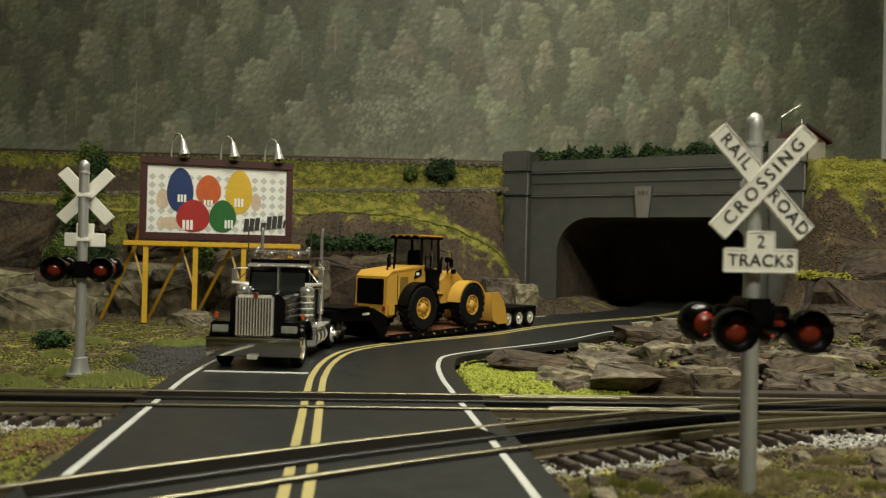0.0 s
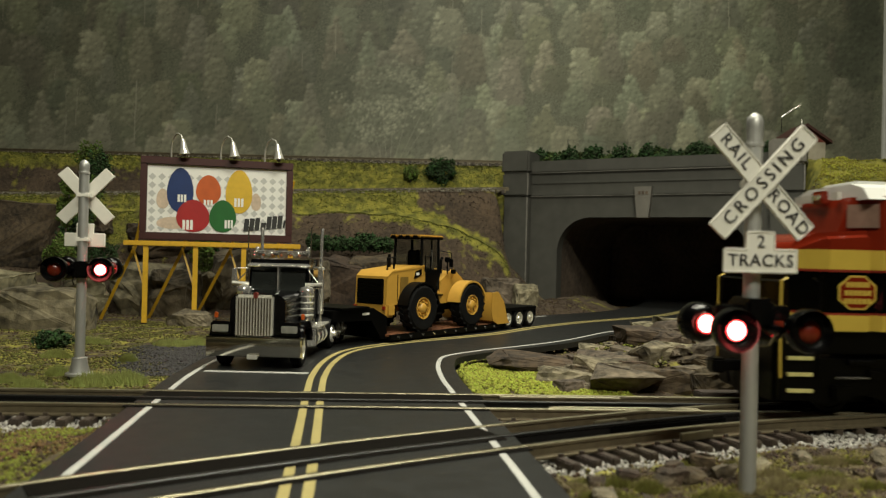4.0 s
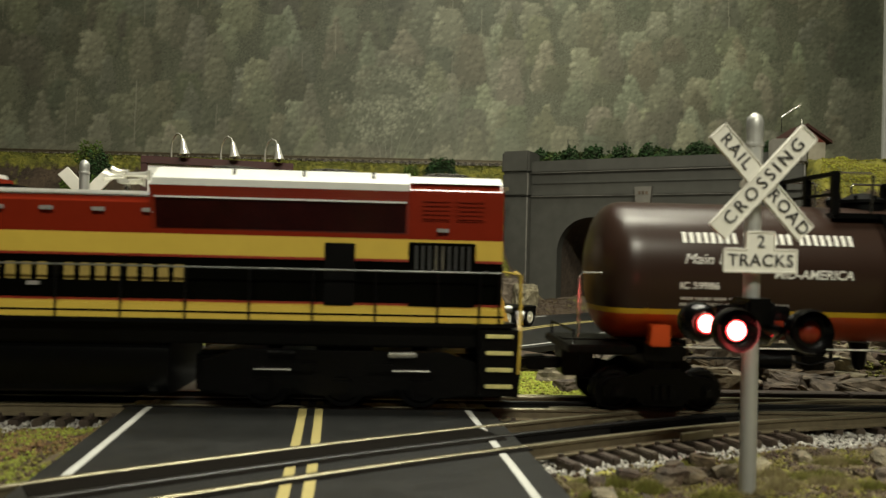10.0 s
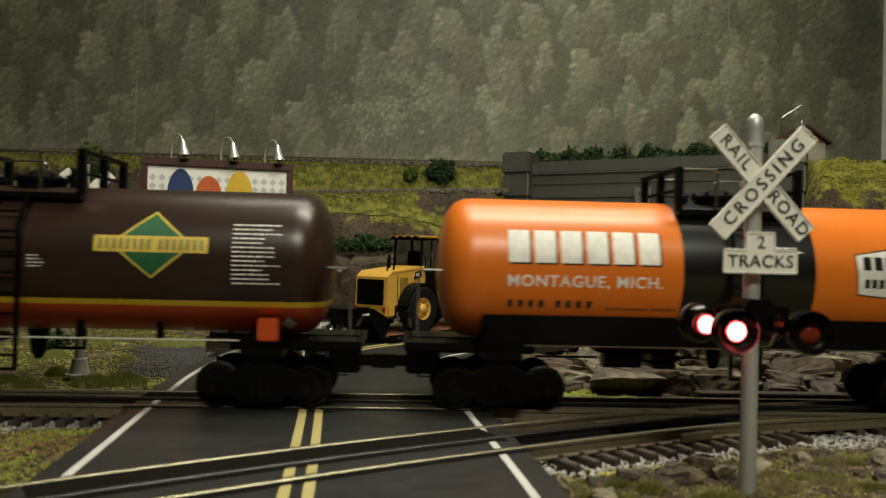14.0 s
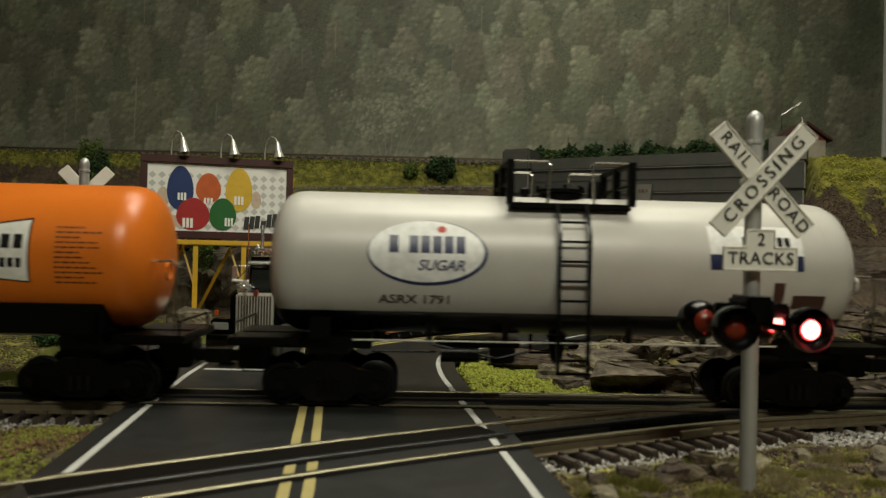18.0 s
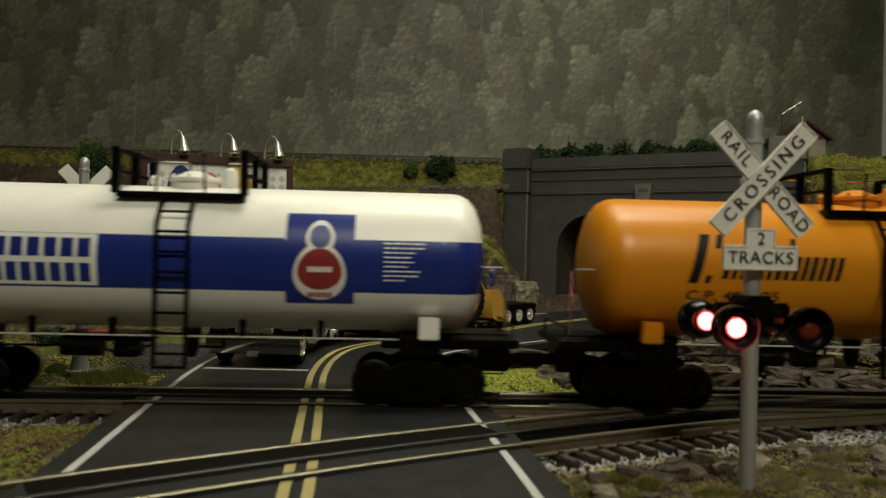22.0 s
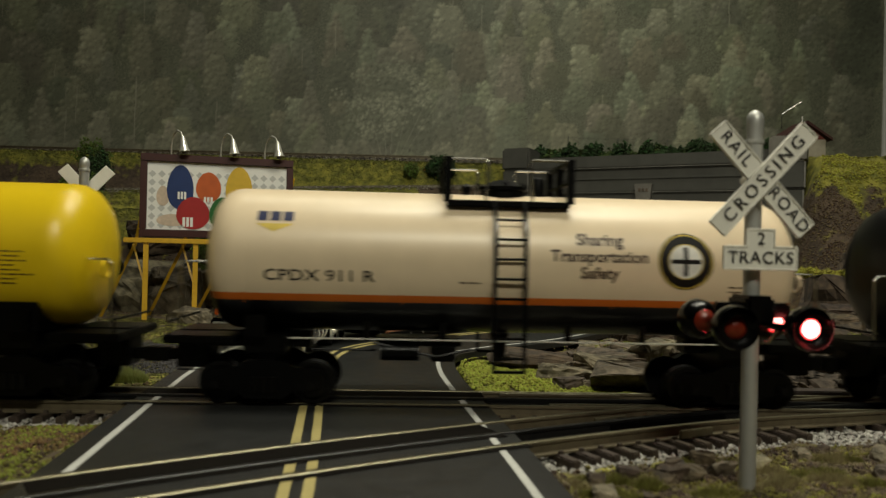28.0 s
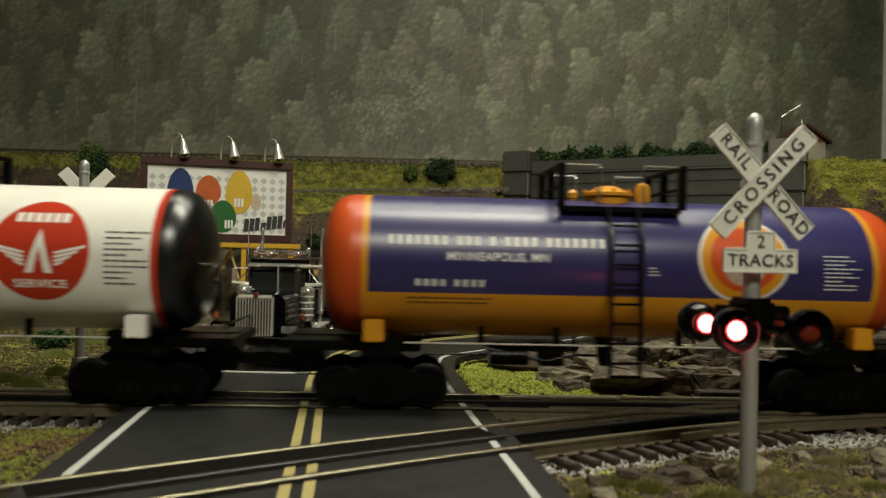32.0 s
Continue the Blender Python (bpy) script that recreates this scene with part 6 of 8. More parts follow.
    part("hydraulic_ram", tube(N(), [(0.06, 0, 0.038), (0.09, 0, 0.041)], 0.0014, 8), STEEL, t)
    prof = [(0.099, 0.029), (0.097, 0.012), (0.1, 0.003), (0.108, -0.0005), (0.128, -0.0005), (0.128, 0.001), (0.109, 0.0014), (0.102, 0.005), (0.0995, 0.0125), (0.1012, 0.0288)]
    b = part("bucket", prism(N(), prof, -0.0285, 0.0285), LOADER, t, "yellow bucket")
    for s in (-1, 1):
        part("bucket_side", prism(N(), [(0.099, 0.029), (0.097, 0.012), (0.1, 0.003), (0.108, -0.0005), (0.126, -0.0005), (0.118, 0.02), (0.108, 0.0295)], s * 0.0284 - 0.0006, s * 0.0284 + 0.0006), LOADER, b)


loader()


# ---- small hut on the hill ----
def hut():
    t = thing("trackside_hut", pose(0.648, 1.2, 0.192), "small beige trackside hut with a dark red-brown roof", "hut")
    part("wall", box(N(), -0.034, 0.034, -0.02, 0.02, 0, 0.072, 0.001), mat("hut_beige", (0.4, 0.36, 0.28), 0.8, scale=90), t)
    part("roof", prism(N(), [(-0.042, 0.07), (0.0, 0.096), (0.042, 0.07), (0.042, 0.074), (0.0, 0.101), (-0.042, 0.074)], -0.026, 0.026), mat("hut_roof", (0.06, 0.02, 0.016), 0.7, scale=120, bump=0.5), t)
    part("gable", prism(N(), [(-0.034, 0.072), (0.0, 0.097), (0.034, 0.072)], -0.019, 0.019), mat("hut_gable", (0.2, 0.05, 0.035), 0.8, scale=120), t)
    part("mast", tube(N(), [(-0.03, 0, 0.09), (-0.03, 0, 0.115), (0.0, -0.004, 0.135)], 0.0008, 6), STEEL, t, "thin bent wire mast")
    part("chimney", cyl(N(), (0.004, 0, 0.1), (0.004, 0, 0.112), 0.0015, 8), STEEL, t)


hut()


def fence():
    t = thing("wire_fence", pose(0.309, 1.4, 0.2), "thin grey wire fence on the hill top", "fence")
    grey = mat("fence_grey", (0.12, 0.12, 0.1), 0.6, metal=0.3)
    for k in range(4):
        part("post", cyl(N(), (k * 0.095, 0, -0.004), (k * 0.095, 0, 0.09), 0.0011, 8), grey, t)
    for z in (0.03, 0.06, 0.088):
        part("wire", cyl(N(), (0, 0, z), (0.285, 0, z), 0.0003, 5), grey, t)


fence()


# ---- the train: how far it has come at each time (metres to the left) ----
RUN = [(0.0, -0.8), (1.5, -0.688), (3.0, -0.571), (3.5, -0.529), (4.5, -0.432), (5.5, -0.335), (6.0, -0.2874), (6.5, -0.2386), (7.0, -0.1926), (7.5, -0.1442), (8.0, -0.0968), (8.5, -0.0482), (9.0, 0.0), (9.5, 0.0476), (10.0, 0.0954), (10.5, 0.144), (11.0, 0.1935), (11.5, 0.2402), (12.0, 0.2891), (12.5, 0.3371), (13.0, 0.3851), (13.5, 0.4344), (14.0, 0.4862), (14.5, 0.5378), (16.5, 0.7299), (17.0, 0.7796), (17.5, 0.8309), (18.0, 0.8808), (18.5, 0.9319), (19.0, 0.9884), (19.5, 1.0496), (20.0, 1.1132), (20.5, 1.1795), (21.0, 1.244), (21.5, 1.3068), (22.0, 1.3706), (22.5, 1.4348), (23.0, 1.5), (23.5, 1.5623), (24.0, 1.6223), (24.5, 1.6864), (25.0, 1.7527), (25.5, 1.8183), (27.5, 2.1075), (28.0, 2.1803), (28.5, 2.2526), (29.0, 2.3214), (29.5, 2.3939), (30.0, 2.4684), (30.5, 2.5441), (31.0, 2.6177), (31.5, 2.6915), (32.0, 2.7653)]


def run_at(t):
    return float(np.interp(t, [r[0] for r in RUN], [r[1] for r in RUN]))


TANK_L, TANK_R, TANK_Z = 0.2701, 0.0325, 0.0640
FIRST, PITCH_CARS = 0.1852 + 0.2701 / 2, 0.31793
WR = 0.0093
ROLLING = []           # (vehicle centre at zero run, wheelset, its place on the vehicle)
MOVING = []            # (thing, centre at zero run)


def wheelset(parent, vehicle_c, x, r=WR):
    bm = N()
    lathe(bm, [(-0.019, 0.0012), (-0.0178, r * 0.35), (-0.0178, r * 0.75), (-0.0185, r * 0.8), (-0.0185, r * 0.98), (-0.0145, r), (-0.0142, r + 0.0009), (-0.0134, r + 0.0009), (-0.0132, r * 0.85), (-0.0132, 0.0016),
               (0.0132, 0.0016), (0.0132, r * 0.85), (0.0134, r + 0.0009), (0.0142, r + 0.0009), (0.0145, r), (0.0185, r * 0.98), (0.0185, r * 0.8), (0.0178, r * 0.75), (0.0178, r * 0.35), (0.019, 0.0012)], 28, "y")
    for k in range(4):
        a = k * math.pi / 2
        for s in (-1, 1):
            cyl(bm, (r * 0.55 * math.cos(a), s * 0.0174, r * 0.55 * math.sin(a)), (r * 0.55 * math.cos(a), s * 0.0183, r * 0.55 * math.sin(a)), r * 0.12, 8)
    w = part("wheelset", bm, WHEEL, parent, "blackened metal wheelset", at=Matrix.Translation((x, 0, r)))
    ROLLING.append((vehicle_c, w, x, r))


def bogie(car, c, x):
    """A four-wheel freight truck with its side frames."""
    b = part("bolster", box(N(), -0.005, 0.005, -0.0225, 0.0225, 0.013, 0.0235, 0.001), UNDER, car, at=Matrix.Translation((x, 0, 0)))
    for s in (-1, 1):
        side = N()
        y0, y1 = s * 0.0212, s * 0.0248
        prism(side, [(-0.0266, 0.0122), (-0.0235, 0.0152), (-0.012, 0.0172), (-0.0075, 0.0198), (0.0075, 0.0198), (0.012, 0.0172), (0.0235, 0.0152), (0.0266, 0.0122), (0.0266, 0.0075),
                     (0.0165, 0.0068), (0.0125, 0.0068), (0.0085, 0.0032), (-0.0085, 0.0032), (-0.0125, 0.0068), (-0.0165, 0.0068), (-0.0266, 0.0075)], min(y0, y1), max(y0, y1))
        part("side_frame", side, UNDER, b, "black cast side frame")
    for s in (-1, 1):
        for k in range(3):
            part("spring", cyl(N(), (-0.0036 + 0.0036 * k, s * 0.0252, 0.0062), (-0.0036 + 0.0036 * k, s * 0.0252, 0.0128), 0.0015, 8), WHEEL, b)
        for d in (-1, 1):
            part("axle_box", box(N(), d * 0.0205 - 0.003, d * 0.0205 + 0.003, s * 0.0242, s * 0.0262, 0.0068, 0.0128, 0.0008), UNDER, b)
            part("axle_cap", cyl(N(), (d * 0.0205, s * 0.026, 0.0096), (d * 0.0205, s * 0.0275, 0.0096), 0.0019, 10), WHEEL, b)
    part("spring_plank", box(N(), -0.0085, 0.0085, -0.021, 0.021, 0.004, 0.0135, 0.001), UNDER, b)
    for d in (-1, 1):
        part("brake_beam", box(N(), d * 0.0095 - 0.0012, d * 0.0095 + 0.0012, -0.019, 0.019, 0.006, 0.012, 0.0005), UNDER, b)
        wheelset(car, c, x + d * 0.0205)


def bend(bm, lift):
    """Wraps flat work, drawn in (x, z), round the tank's near side."""
    lo = min(v.co.y for v in bm.verts)
    hi = max(v.co.y for v in bm.verts)
    z = lo + 0.0013
    while z < hi:
        bmesh.ops.bisect_plane(bm, geom=bm.verts[:] + bm.edges[:] + bm.faces[:], plane_co=(0, z, 0), plane_no=(0, 1, 0))
        z += 0.0013
    rr = TANK_R + lift
    for v in bm.verts:
        zz = v.co.y
        h = max(-rr, min(rr, zz - TANK_Z))
        v.co = Vector((v.co.x, -math.sqrt(max(0.0, rr * rr - h * h)), zz))
    bmesh.ops.recalc_face_normals(bm, faces=bm.faces[:])
    for f in bm.faces:
        if f.normal.y > 0:
            f.normal_flip()
    return bm


def decal(tank, name, bm, material, label="", lift=0.00012):
    return part(name, bend(bm, lift), material, tank, label, smooth=False)


def text_at(word, size, x, z, spread=1.0, shear=0.0, bold=0.015):
    bm = letters(word, size, spread, bold)
    for v in bm.verts:
        v.co.x += shear * v.co.y
    bmesh.ops.translate(bm, verts=bm.verts, vec=(x, z, 0))
    return bm


def fitted(word, x0, x1, z0, z1, shear=0.0, bold=0.02):
    """Letters that fill the given box."""
    bm = letters(word, 0.01, 1.0, bold)
    a, b = min(v.co.x for v in bm.verts), max(v.co.x for v in bm.verts)
    c, d = min(v.co.y for v in bm.verts), max(v.co.y for v in bm.verts)
    for v in bm.verts:
        v.co = Vector((x0 + (x1 - x0) * (v.co.x - a) / (b - a) + shear * (v.co.y - c), z0 + (z1 - z0) * (v.co.y - c) / (d - c), 0))
    return bm


def small_print(tank, x, z0, z1, wide, material, rows=9, seed=1):
    """A column of unreadable small lines."""
    rng = random.Random(seed)
    bm = N()
    n = rows
    for k in range(n):
        z = z1 - (z1 - z0) * k / n
        x2 = x
        end = x + wide * rng.uniform(0.45, 1.0)
        while x2 < end:
            w = rng.uniform(0.0015, 0.004)
            quad(bm, x2, min(end, x2 + w), z - (z1 - z0) / n * 0.3, z)
            x2 += w + 0.0006
    decal(tank, "small_print", bm, material, "unreadable stencilled lines")


def tank_car(k, colours, cuts, paint, saddle, label, skirt=None, rough=0.3, deck_bits=None):
    """cuts: planes at which the shell is divided, ('z', height) or ('x', place); paint(centre) picks a colour."""
    c = FIRST + PITCH_CARS * k
    t = thing("tank_car", pose(c, YC, 0), label, "tank car", "tank cars of the train")
    MOVING.append((t, c))
    half, r = TANK_L / 2, TANK_R
    prof = [(-half, 0.004), (-half + 0.0006, 0.011), (-half + 0.002, 0.0195), (-half + 0.0045, 0.0262), (-half + 0.0078, 0.0302), (-half + 0.0115, 0.032), (-half + 0.0145, r - 0.0001), (-half + 0.016, r)]
    prof = prof + [(-0.117, r), (-0.06, r), (0.0, r), (0.06, r), (0.117, r)] + [(-a, b) for a, b in prof[::-1]]
    bm = lathe(N(), prof, 128, "x")
    bmesh.ops.translate(bm, verts=bm.verts, vec=(0, 0, TANK_Z))
    for ax, v in cuts:
        bmesh.ops.bisect_plane(bm, geom=bm.verts[:] + bm.edges[:] + bm.faces[:], plane_co=(v if ax == "x" else 0, 0, v if ax == "z" else 0), plane_no=(1, 0, 0) if ax == "x" else (0, 0, 1))
    for f in bm.faces:
        f.material_index = paint(f.calc_center_median())
    tank = part("tank", bm, colours, t, "smooth cylindrical tank shell")
    for x in (-0.115, -0.0467, 0.0467, 0.115):
        seam = lathe(N(), [(-0.0004, r - 0.0003), (-0.0002, r + 0.00006), (0.0002, r + 0.00006), (0.0004, r - 0.0003)], 72, "x", ring=True)
        for f in seam.faces:
            f.material_index = paint(Vector((x, 0, f.calc_center_median().z + TANK_Z)))
        part("weld_seam", seam, colours, t, at=Matrix.Translation((x, 0, TANK_Z)))
    if skirt:
        part("skirt", box(N(), -0.1155, 0.1155, -0.0262, 0.0262, 0.0305, 0.0435, 0.0004), skirt, t, "black lower skirt")
    # underframe
    for e in (-1, 1):
        part("stub_sill", box(N(), min(e * 0.088, e * 0.148), max(e * 0.088, e * 0.148), -0.006, 0.006, 0.0235, 0.031, 0.0005), UNDER, t)
    for s in (-1, 1):
        part("end_platform", box(N(), s * 0.1345 - 0.0155, s * 0.1345 + 0.0155, -0.0265, 0.0265, 0.0268, 0.0305, 0.0006), UNDER, t)
        part("truck_bolster", box(N(), s * 0.106 - 0.009, s * 0.106 + 0.009, -0.026, 0.026, 0.0232, 0.0312, 0.0006), UNDER, t)
        # pale rod colour stands in for the glint along the wire
        part("side_rod", cyl(N(), (-0.096, s * 0.0235, 0.0298), (0.096, s * 0.0235, 0.0298), 0.00042, 6), mat("bright_rod", (0.7, 0.68, 0.6), 0.35, metal=0.3), t, "bright side rod")
        for x in (-0.062, -0.028, 0.028, 0.062):
            part("rod_bracket", box(N(), x - 0.0014, x + 0.0014, s * 0.0225 - 0.0012, s * 0.0225 + 0.0012, 0.0295, 0.0375, 0.0003), UNDER, t)
        for e in (-1, 1):
            part("saddle", box(N(), e * 0.1095 - 0.0044, e * 0.1095 + 0.0044, s * 0.0275 - 0.0035, s * 0.0275 + 0.0035, 0.0305, 0.0402, 0.0005), saddle, t, "tank saddle block")
        # end grab irons, brake gear and steps
        part("grab_iron", tube(N(), [(s * 0.1335, -0.019, 0.0625), (s * 0.142, -0.02, 0.0625), (s * 0.144, -0.02, 0.0605), (s * 0.144, -0.02, 0.033)], 0.0006, 6), STEEL, t, "bent wire grab iron")
        part("end_rail", tube(N(), [(s * 0.147, -0.024, 0.0305), (s * 0.147, -0.024, 0.0365), (s * 0.147, 0.024, 0.0365), (s * 0.147, 0.024, 0.0305)], 0.0006, 6), UNDER, t)
        for y in (-0.024, 0.024):
            part("sill_step", tube(N(), [(s * 0.143, y, 0.028), (s * 0.143, y, 0.0155), (s * 0.134, y, 0.0155), (s * 0.134, y, 0.028)], 0.0006, 5), UNDER, t)
        # black block added to fill the dark space round the coupler
        part("draft_box", box(N(), min(s * 0.1335, s * 0.1485), max(s * 0.1335, s * 0.1485), -0.009, 0.009, 0.014, 0.0268, 0.0008), UNDER, t, "black filler block behind the coupler")
        cp = part("coupler", box(N(), s * 0.152 - 0.008, s * 0.152 + 0.008, -0.0028, 0.0028, 0.0165, 0.0215, 0.0007), UNDER, t, "black knuckle coupler")
        part("knuckle", prism(N(), [(s * 0.1585, -0.0042), (s * 0.1645, -0.0038), (s * 0.1648, 0.001), (s * 0.161, 0.0042), (s * 0.1585, 0.0036)], 0.0158, 0.0222, "z"), UNDER, cp)
    gear = part("brake_rigging", box(N(), -0.058, -0.018, -0.004, 0.012, 0.0245, 0.0285, 0.0006), UNDER, t, "black brake rigging")
    part("brake_cylinder", cyl(N(), (-0.056, -0.006, 0.0222), (-0.038, -0.006, 0.0222), 0.0042, 14), UNDER, gear)
    part("air_valve", box(N(), -0.033, -0.021, -0.009, -0.001, 0.018, 0.0255, 0.0008), UNDER, gear)
    part("brake_lever", tube(N(), [(-0.06, -0.008, 0.0265), (-0.03, -0.01, 0.0205), (-0.014, -0.008, 0.024)], 0.0007, 6), WHEEL, gear)
    part("brake_rod", tube(N(), [(-0.088, -0.004, 0.0225), (-0.058, -0.004, 0.0225)], 0.0006, 6), UNDER, gear)
    part("outlet_valve", lathe(N(), [(0.0175, 0.0018), (0.0205, 0.0032), (0.026, 0.0038), (0.031, 0.005)], 12, "z"), UNDER, t)
    part("hand_brake_wheel", lathe(N(), [(-0.0006, 0.0045), (0.0006, 0.0045), (0.0006, 0.0036), (-0.0006, 0.0036)], 16, "x", ring=True), colours[paint(Vector((0.134, -0.012, 0.058)))], t, at=Matrix.Translation((0.1385, -0.012, 0.058)))
    # dome platform
    px0, px1 = -0.0275, 0.0275
    deck = part("dome_platform", box(N(), px0, px1, -0.0245, 0.0245, 0.0898, 0.0925, 0.0004), BLACK_MATT, t, "black dome platform with railings")
    for x in (px0, px1):
        side = N()
        for y in (-0.024, 0.024, 0.0):
            box(side, x - 0.0016, x + 0.0016, y - 0.0016, y + 0.0016, 0.0915, 0.1115)
        box(side, x - 0.001, x + 0.001, -0.024, 0.024, 0.1095, 0.1115)
        box(side, x - 0.0008, x + 0.0008, -0.024, 0.024, 0.1005, 0.1018)
        part("end_railing", side, BLACK_MATT, deck)
    for y in (-0.024, 0.024):
        for a, b in ((px0, px0 + 0.017), (px1 - 0.017, px1)):
            part("hand_rail", tube(N(), [(a, y, 0.1108), (b, y, 0.1108), (b + (0.001 if a == px0 else 0), y, 0.1095), (b if a == px0 else a + 0.016, y, 0.0925)] if a == px0 else [(b, y, 0.1108), (a, y, 0.1108), (a - 0.001, y, 0.1095), (a, y, 0.0925)], 0.00065, 6), STEEL, deck, "bright wire hand rail")
    dome_m = deck_bits or BLACK_MATT
    dome = part("manway", lathe(N(), [(0.09, 0.0105), (0.0985, 0.0105), (0.0988, 0.0118), (0.1003, 0.0118), (0.1008, 0.0095), (0.1035, 0.0045), (0.104, 0.0008)], 24, "z"), dome_m, deck, "bolted manway dome")
    for kk in range(8):
        a = kk * math.pi / 4
        part("bolt", cyl(N(), (0.011 * math.cos(a), 0.011 * math.sin(a), 0.1), (0.011 * math.cos(a), 0.011 * math.sin(a), 0.102), 0.0008, 6), dome_m, dome)
    part("safety_valve", lathe(N(), [(0.091, 0.0028), (0.0955, 0.0028), (0.096, 0.0036), (0.1015, 0.0036), (0.1045, 0.0028), (0.1058, 0.0008)], 14, "z"), dome_m, deck, at=Matrix.Translation((0.0165, -0.002, 0)))
    part("vent_valve", lathe(N(), [(0.091, 0.0016), (0.097, 0.0016), (0.0975, 0.0024), (0.1, 0.0024), (0.1015, 0.0006)], 10, "z"), dome_m, deck, at=Matrix.Translation((-0.0175, -0.003, 0)))
    # side ladders
    for s in (-1, 1):
        for x in (-0.0066, 0.0066):
            o = [(s * 0.0337, 0.0172), (s * 0.0353, 0.0172), (s * 0.0353, 0.0782), (s * 0.0262, 0.0922), (s * 0.025, 0.0915), (s * 0.0337, 0.0778)]
            part("ladder_stile", prism(N(), o, x - 0.0008, x + 0.0008, "x"), BLACK, t, "black steel ladder side")
        for kk in range(8):
            z = 0.0235 + kk * 0.0086
            y = 0.0345 if z < 0.079 else 0.0345 - (z - 0.078) * 0.65
            part("ladder_rung", cyl(N(), (-0.0066, s * y, z), (0.0066, s * y, z), 0.0006, 6), BLACK_MATT, t)
        part("ladder_foot", box(N(), -0.0066, 0.0066, s * 0.0345 - 0.001, s * 0.0345 + 0.001, 0.0172, 0.0184), BLACK_MATT, t)
    for s in (-1, 1):
        bogie(t, c, s * 0.106)
    return t, tank


def gloss(name, c, rough=0.34, spec=0.4):
    return mat(name, c, rough, var=0.05, scale=90, spec=spec)


def build_cars():
    W = mat("stencil_white", (0.68, 0.67, 0.62), 0.5)
    Y = mat("stencil_yellow", (0.62, 0.45, 0.06), 0.5)
    K = mat("stencil_black", (0.008, 0.007, 0.006), 0.5, spec=0.2)
    BR = mat("stencil_brown", (0.04, 0.02, 0.009), 0.5)
    # brown car with yellow stripe
    brown, ystripe, orange = gloss("brown_tank_paint", (0.024, 0.0125, 0.0085), 0.32, 0.34), gloss("stripe_yellow", (0.55, 0.36, 0.02)), gloss("vermilion_tank_paint", (0.42, 0.055, 0.01))
    t, k = tank_car(0, [brown, ystripe, orange], [("z", 0.0447), ("z", 0.0472)], lambda c: 0 if c.z > 0.0472 else 1 if c.z > 0.0447 else 2, orange, "dark brown tank car with yellow stripe and orange belly")
    decal(k, "lettering_block", bars(N(), -0.1007, 0.077, [8, 7, 8], 0.0048, 0.0795), W, "white blocks in place of lettering")
    decal(k, "lettering", text_at("Main Line", 0.0066, -0.0862, 0.0697, 1.05, 0.3, 0.0), W, "white slanted lettering", 0.00014)
    decal(k, "lettering", text_at("of", 0.0095, -0.0645, 0.067, 1.0, 0.4, 0.0), W, "white slanted lettering", 0.00014)
    decal(k, "lettering", text_at("MID-AMERICA", 0.0058, -0.0412, 0.0637, 1.0, 0.15), W, "white lettering", 0.00014)
    decal(k, "mark_bar", fitted("IC 59986", -0.1017, -0.084, 0.0565, 0.0597), W, "white lettering")
    decal(k, "mark_bar", bars(N(), -0.101, 0.0516, [4, 5, 4, 5, 4], 0.0013, 0.036), W)
    decal(k, "mark_bar", bars(N(), -0.101, 0.049, [2, 3, 5, 3, 6, 7], 0.0013, 0.05), W)
    small_print(k, 0.0939, 0.0535, 0.0805, 0.0215, W, 14, 2)
    small_print(k, 0.0093, 0.0595, 0.0655, 0.0078, W, 4, 3)
    d = N()
    poly(d, [(0.0602, 0.0852), (0.0778, 0.071), (0.0602, 0.0565), (0.0426, 0.071)])
    decal(k, "diamond_border", d, Y, lift=0.0001)
    d = N()
    poly(d, [(0.0602, 0.0843), (0.0762, 0.071), (0.0602, 0.0574), (0.0442, 0.071)])
    decal(k, "diamond", d, mat("emblem_green", (0.015, 0.1, 0.035), 0.45), "green diamond emblem", 0.00016)
    d = N()
    quad(d, 0.0362, 0.0838, 0.0676, 0.0745)
    decal(k, "emblem_bar", d, Y, "yellow emblem bar", 0.00022)
    decal(k, "lettering_block", bars(N(), 0.0375, 0.0687, [8, 7], 0.0046, 0.045), mat("emblem_olive", (0.22, 0.2, 0.06), 0.5), "", 0.0003)
    d = N()
    poly(d, [(0.1171, 0.0405), (0.1206, 0.0372), (0.1171, 0.0338), (0.1136, 0.0372)])
    decal(k, "hazard_diamond", d, W)
    # orange car with black band
    orange2, black = gloss("orange_tank_paint", (0.6, 0.145, 0.012)), gloss("black_tank_paint", (0.003, 0.003, 0.003), 0.3, 0.7)
    t, k = tank_car(1, [orange2, black], [("x", -0.0275), ("x", 0.0325)], lambda c: 1 if -0.0275 < c.x < 0.0325 else 0, UNDER, "orange tank car with a wide black centre band", skirt=BLACK_MATT)
    bm = bars(N(), -0.1063, 0.067, [6], 0.0142, 0.0695, 0.2)
    decal(k, "lettering_shadow", bars(N(), -0.1055, 0.0662, [6], 0.0142, 0.0695, 0.2), K, "", 0.0001)
    decal(k, "lettering_block", bm, W, "large white blocks in place of lettering", 0.0002)
    decal(k, "lettering", text_at("MONTAGUE, MICH.", 0.0072, -0.071, 0.0588, 1.12), W, "white lettering")
    decal(k, "mark_bar", bars(N(), -0.106, 0.0473, [4, 4], 0.0032, 0.0395), BR)
    decal(k, "mark_bar", bars(N(), -0.061, 0.0465, [10, 6], 0.0012, 0.032), BR)
    d = N()
    poly(d, [(0.0505, 0.0738), (0.0868, 0.08), (0.0868, 0.0524), (0.052, 0.0555)])
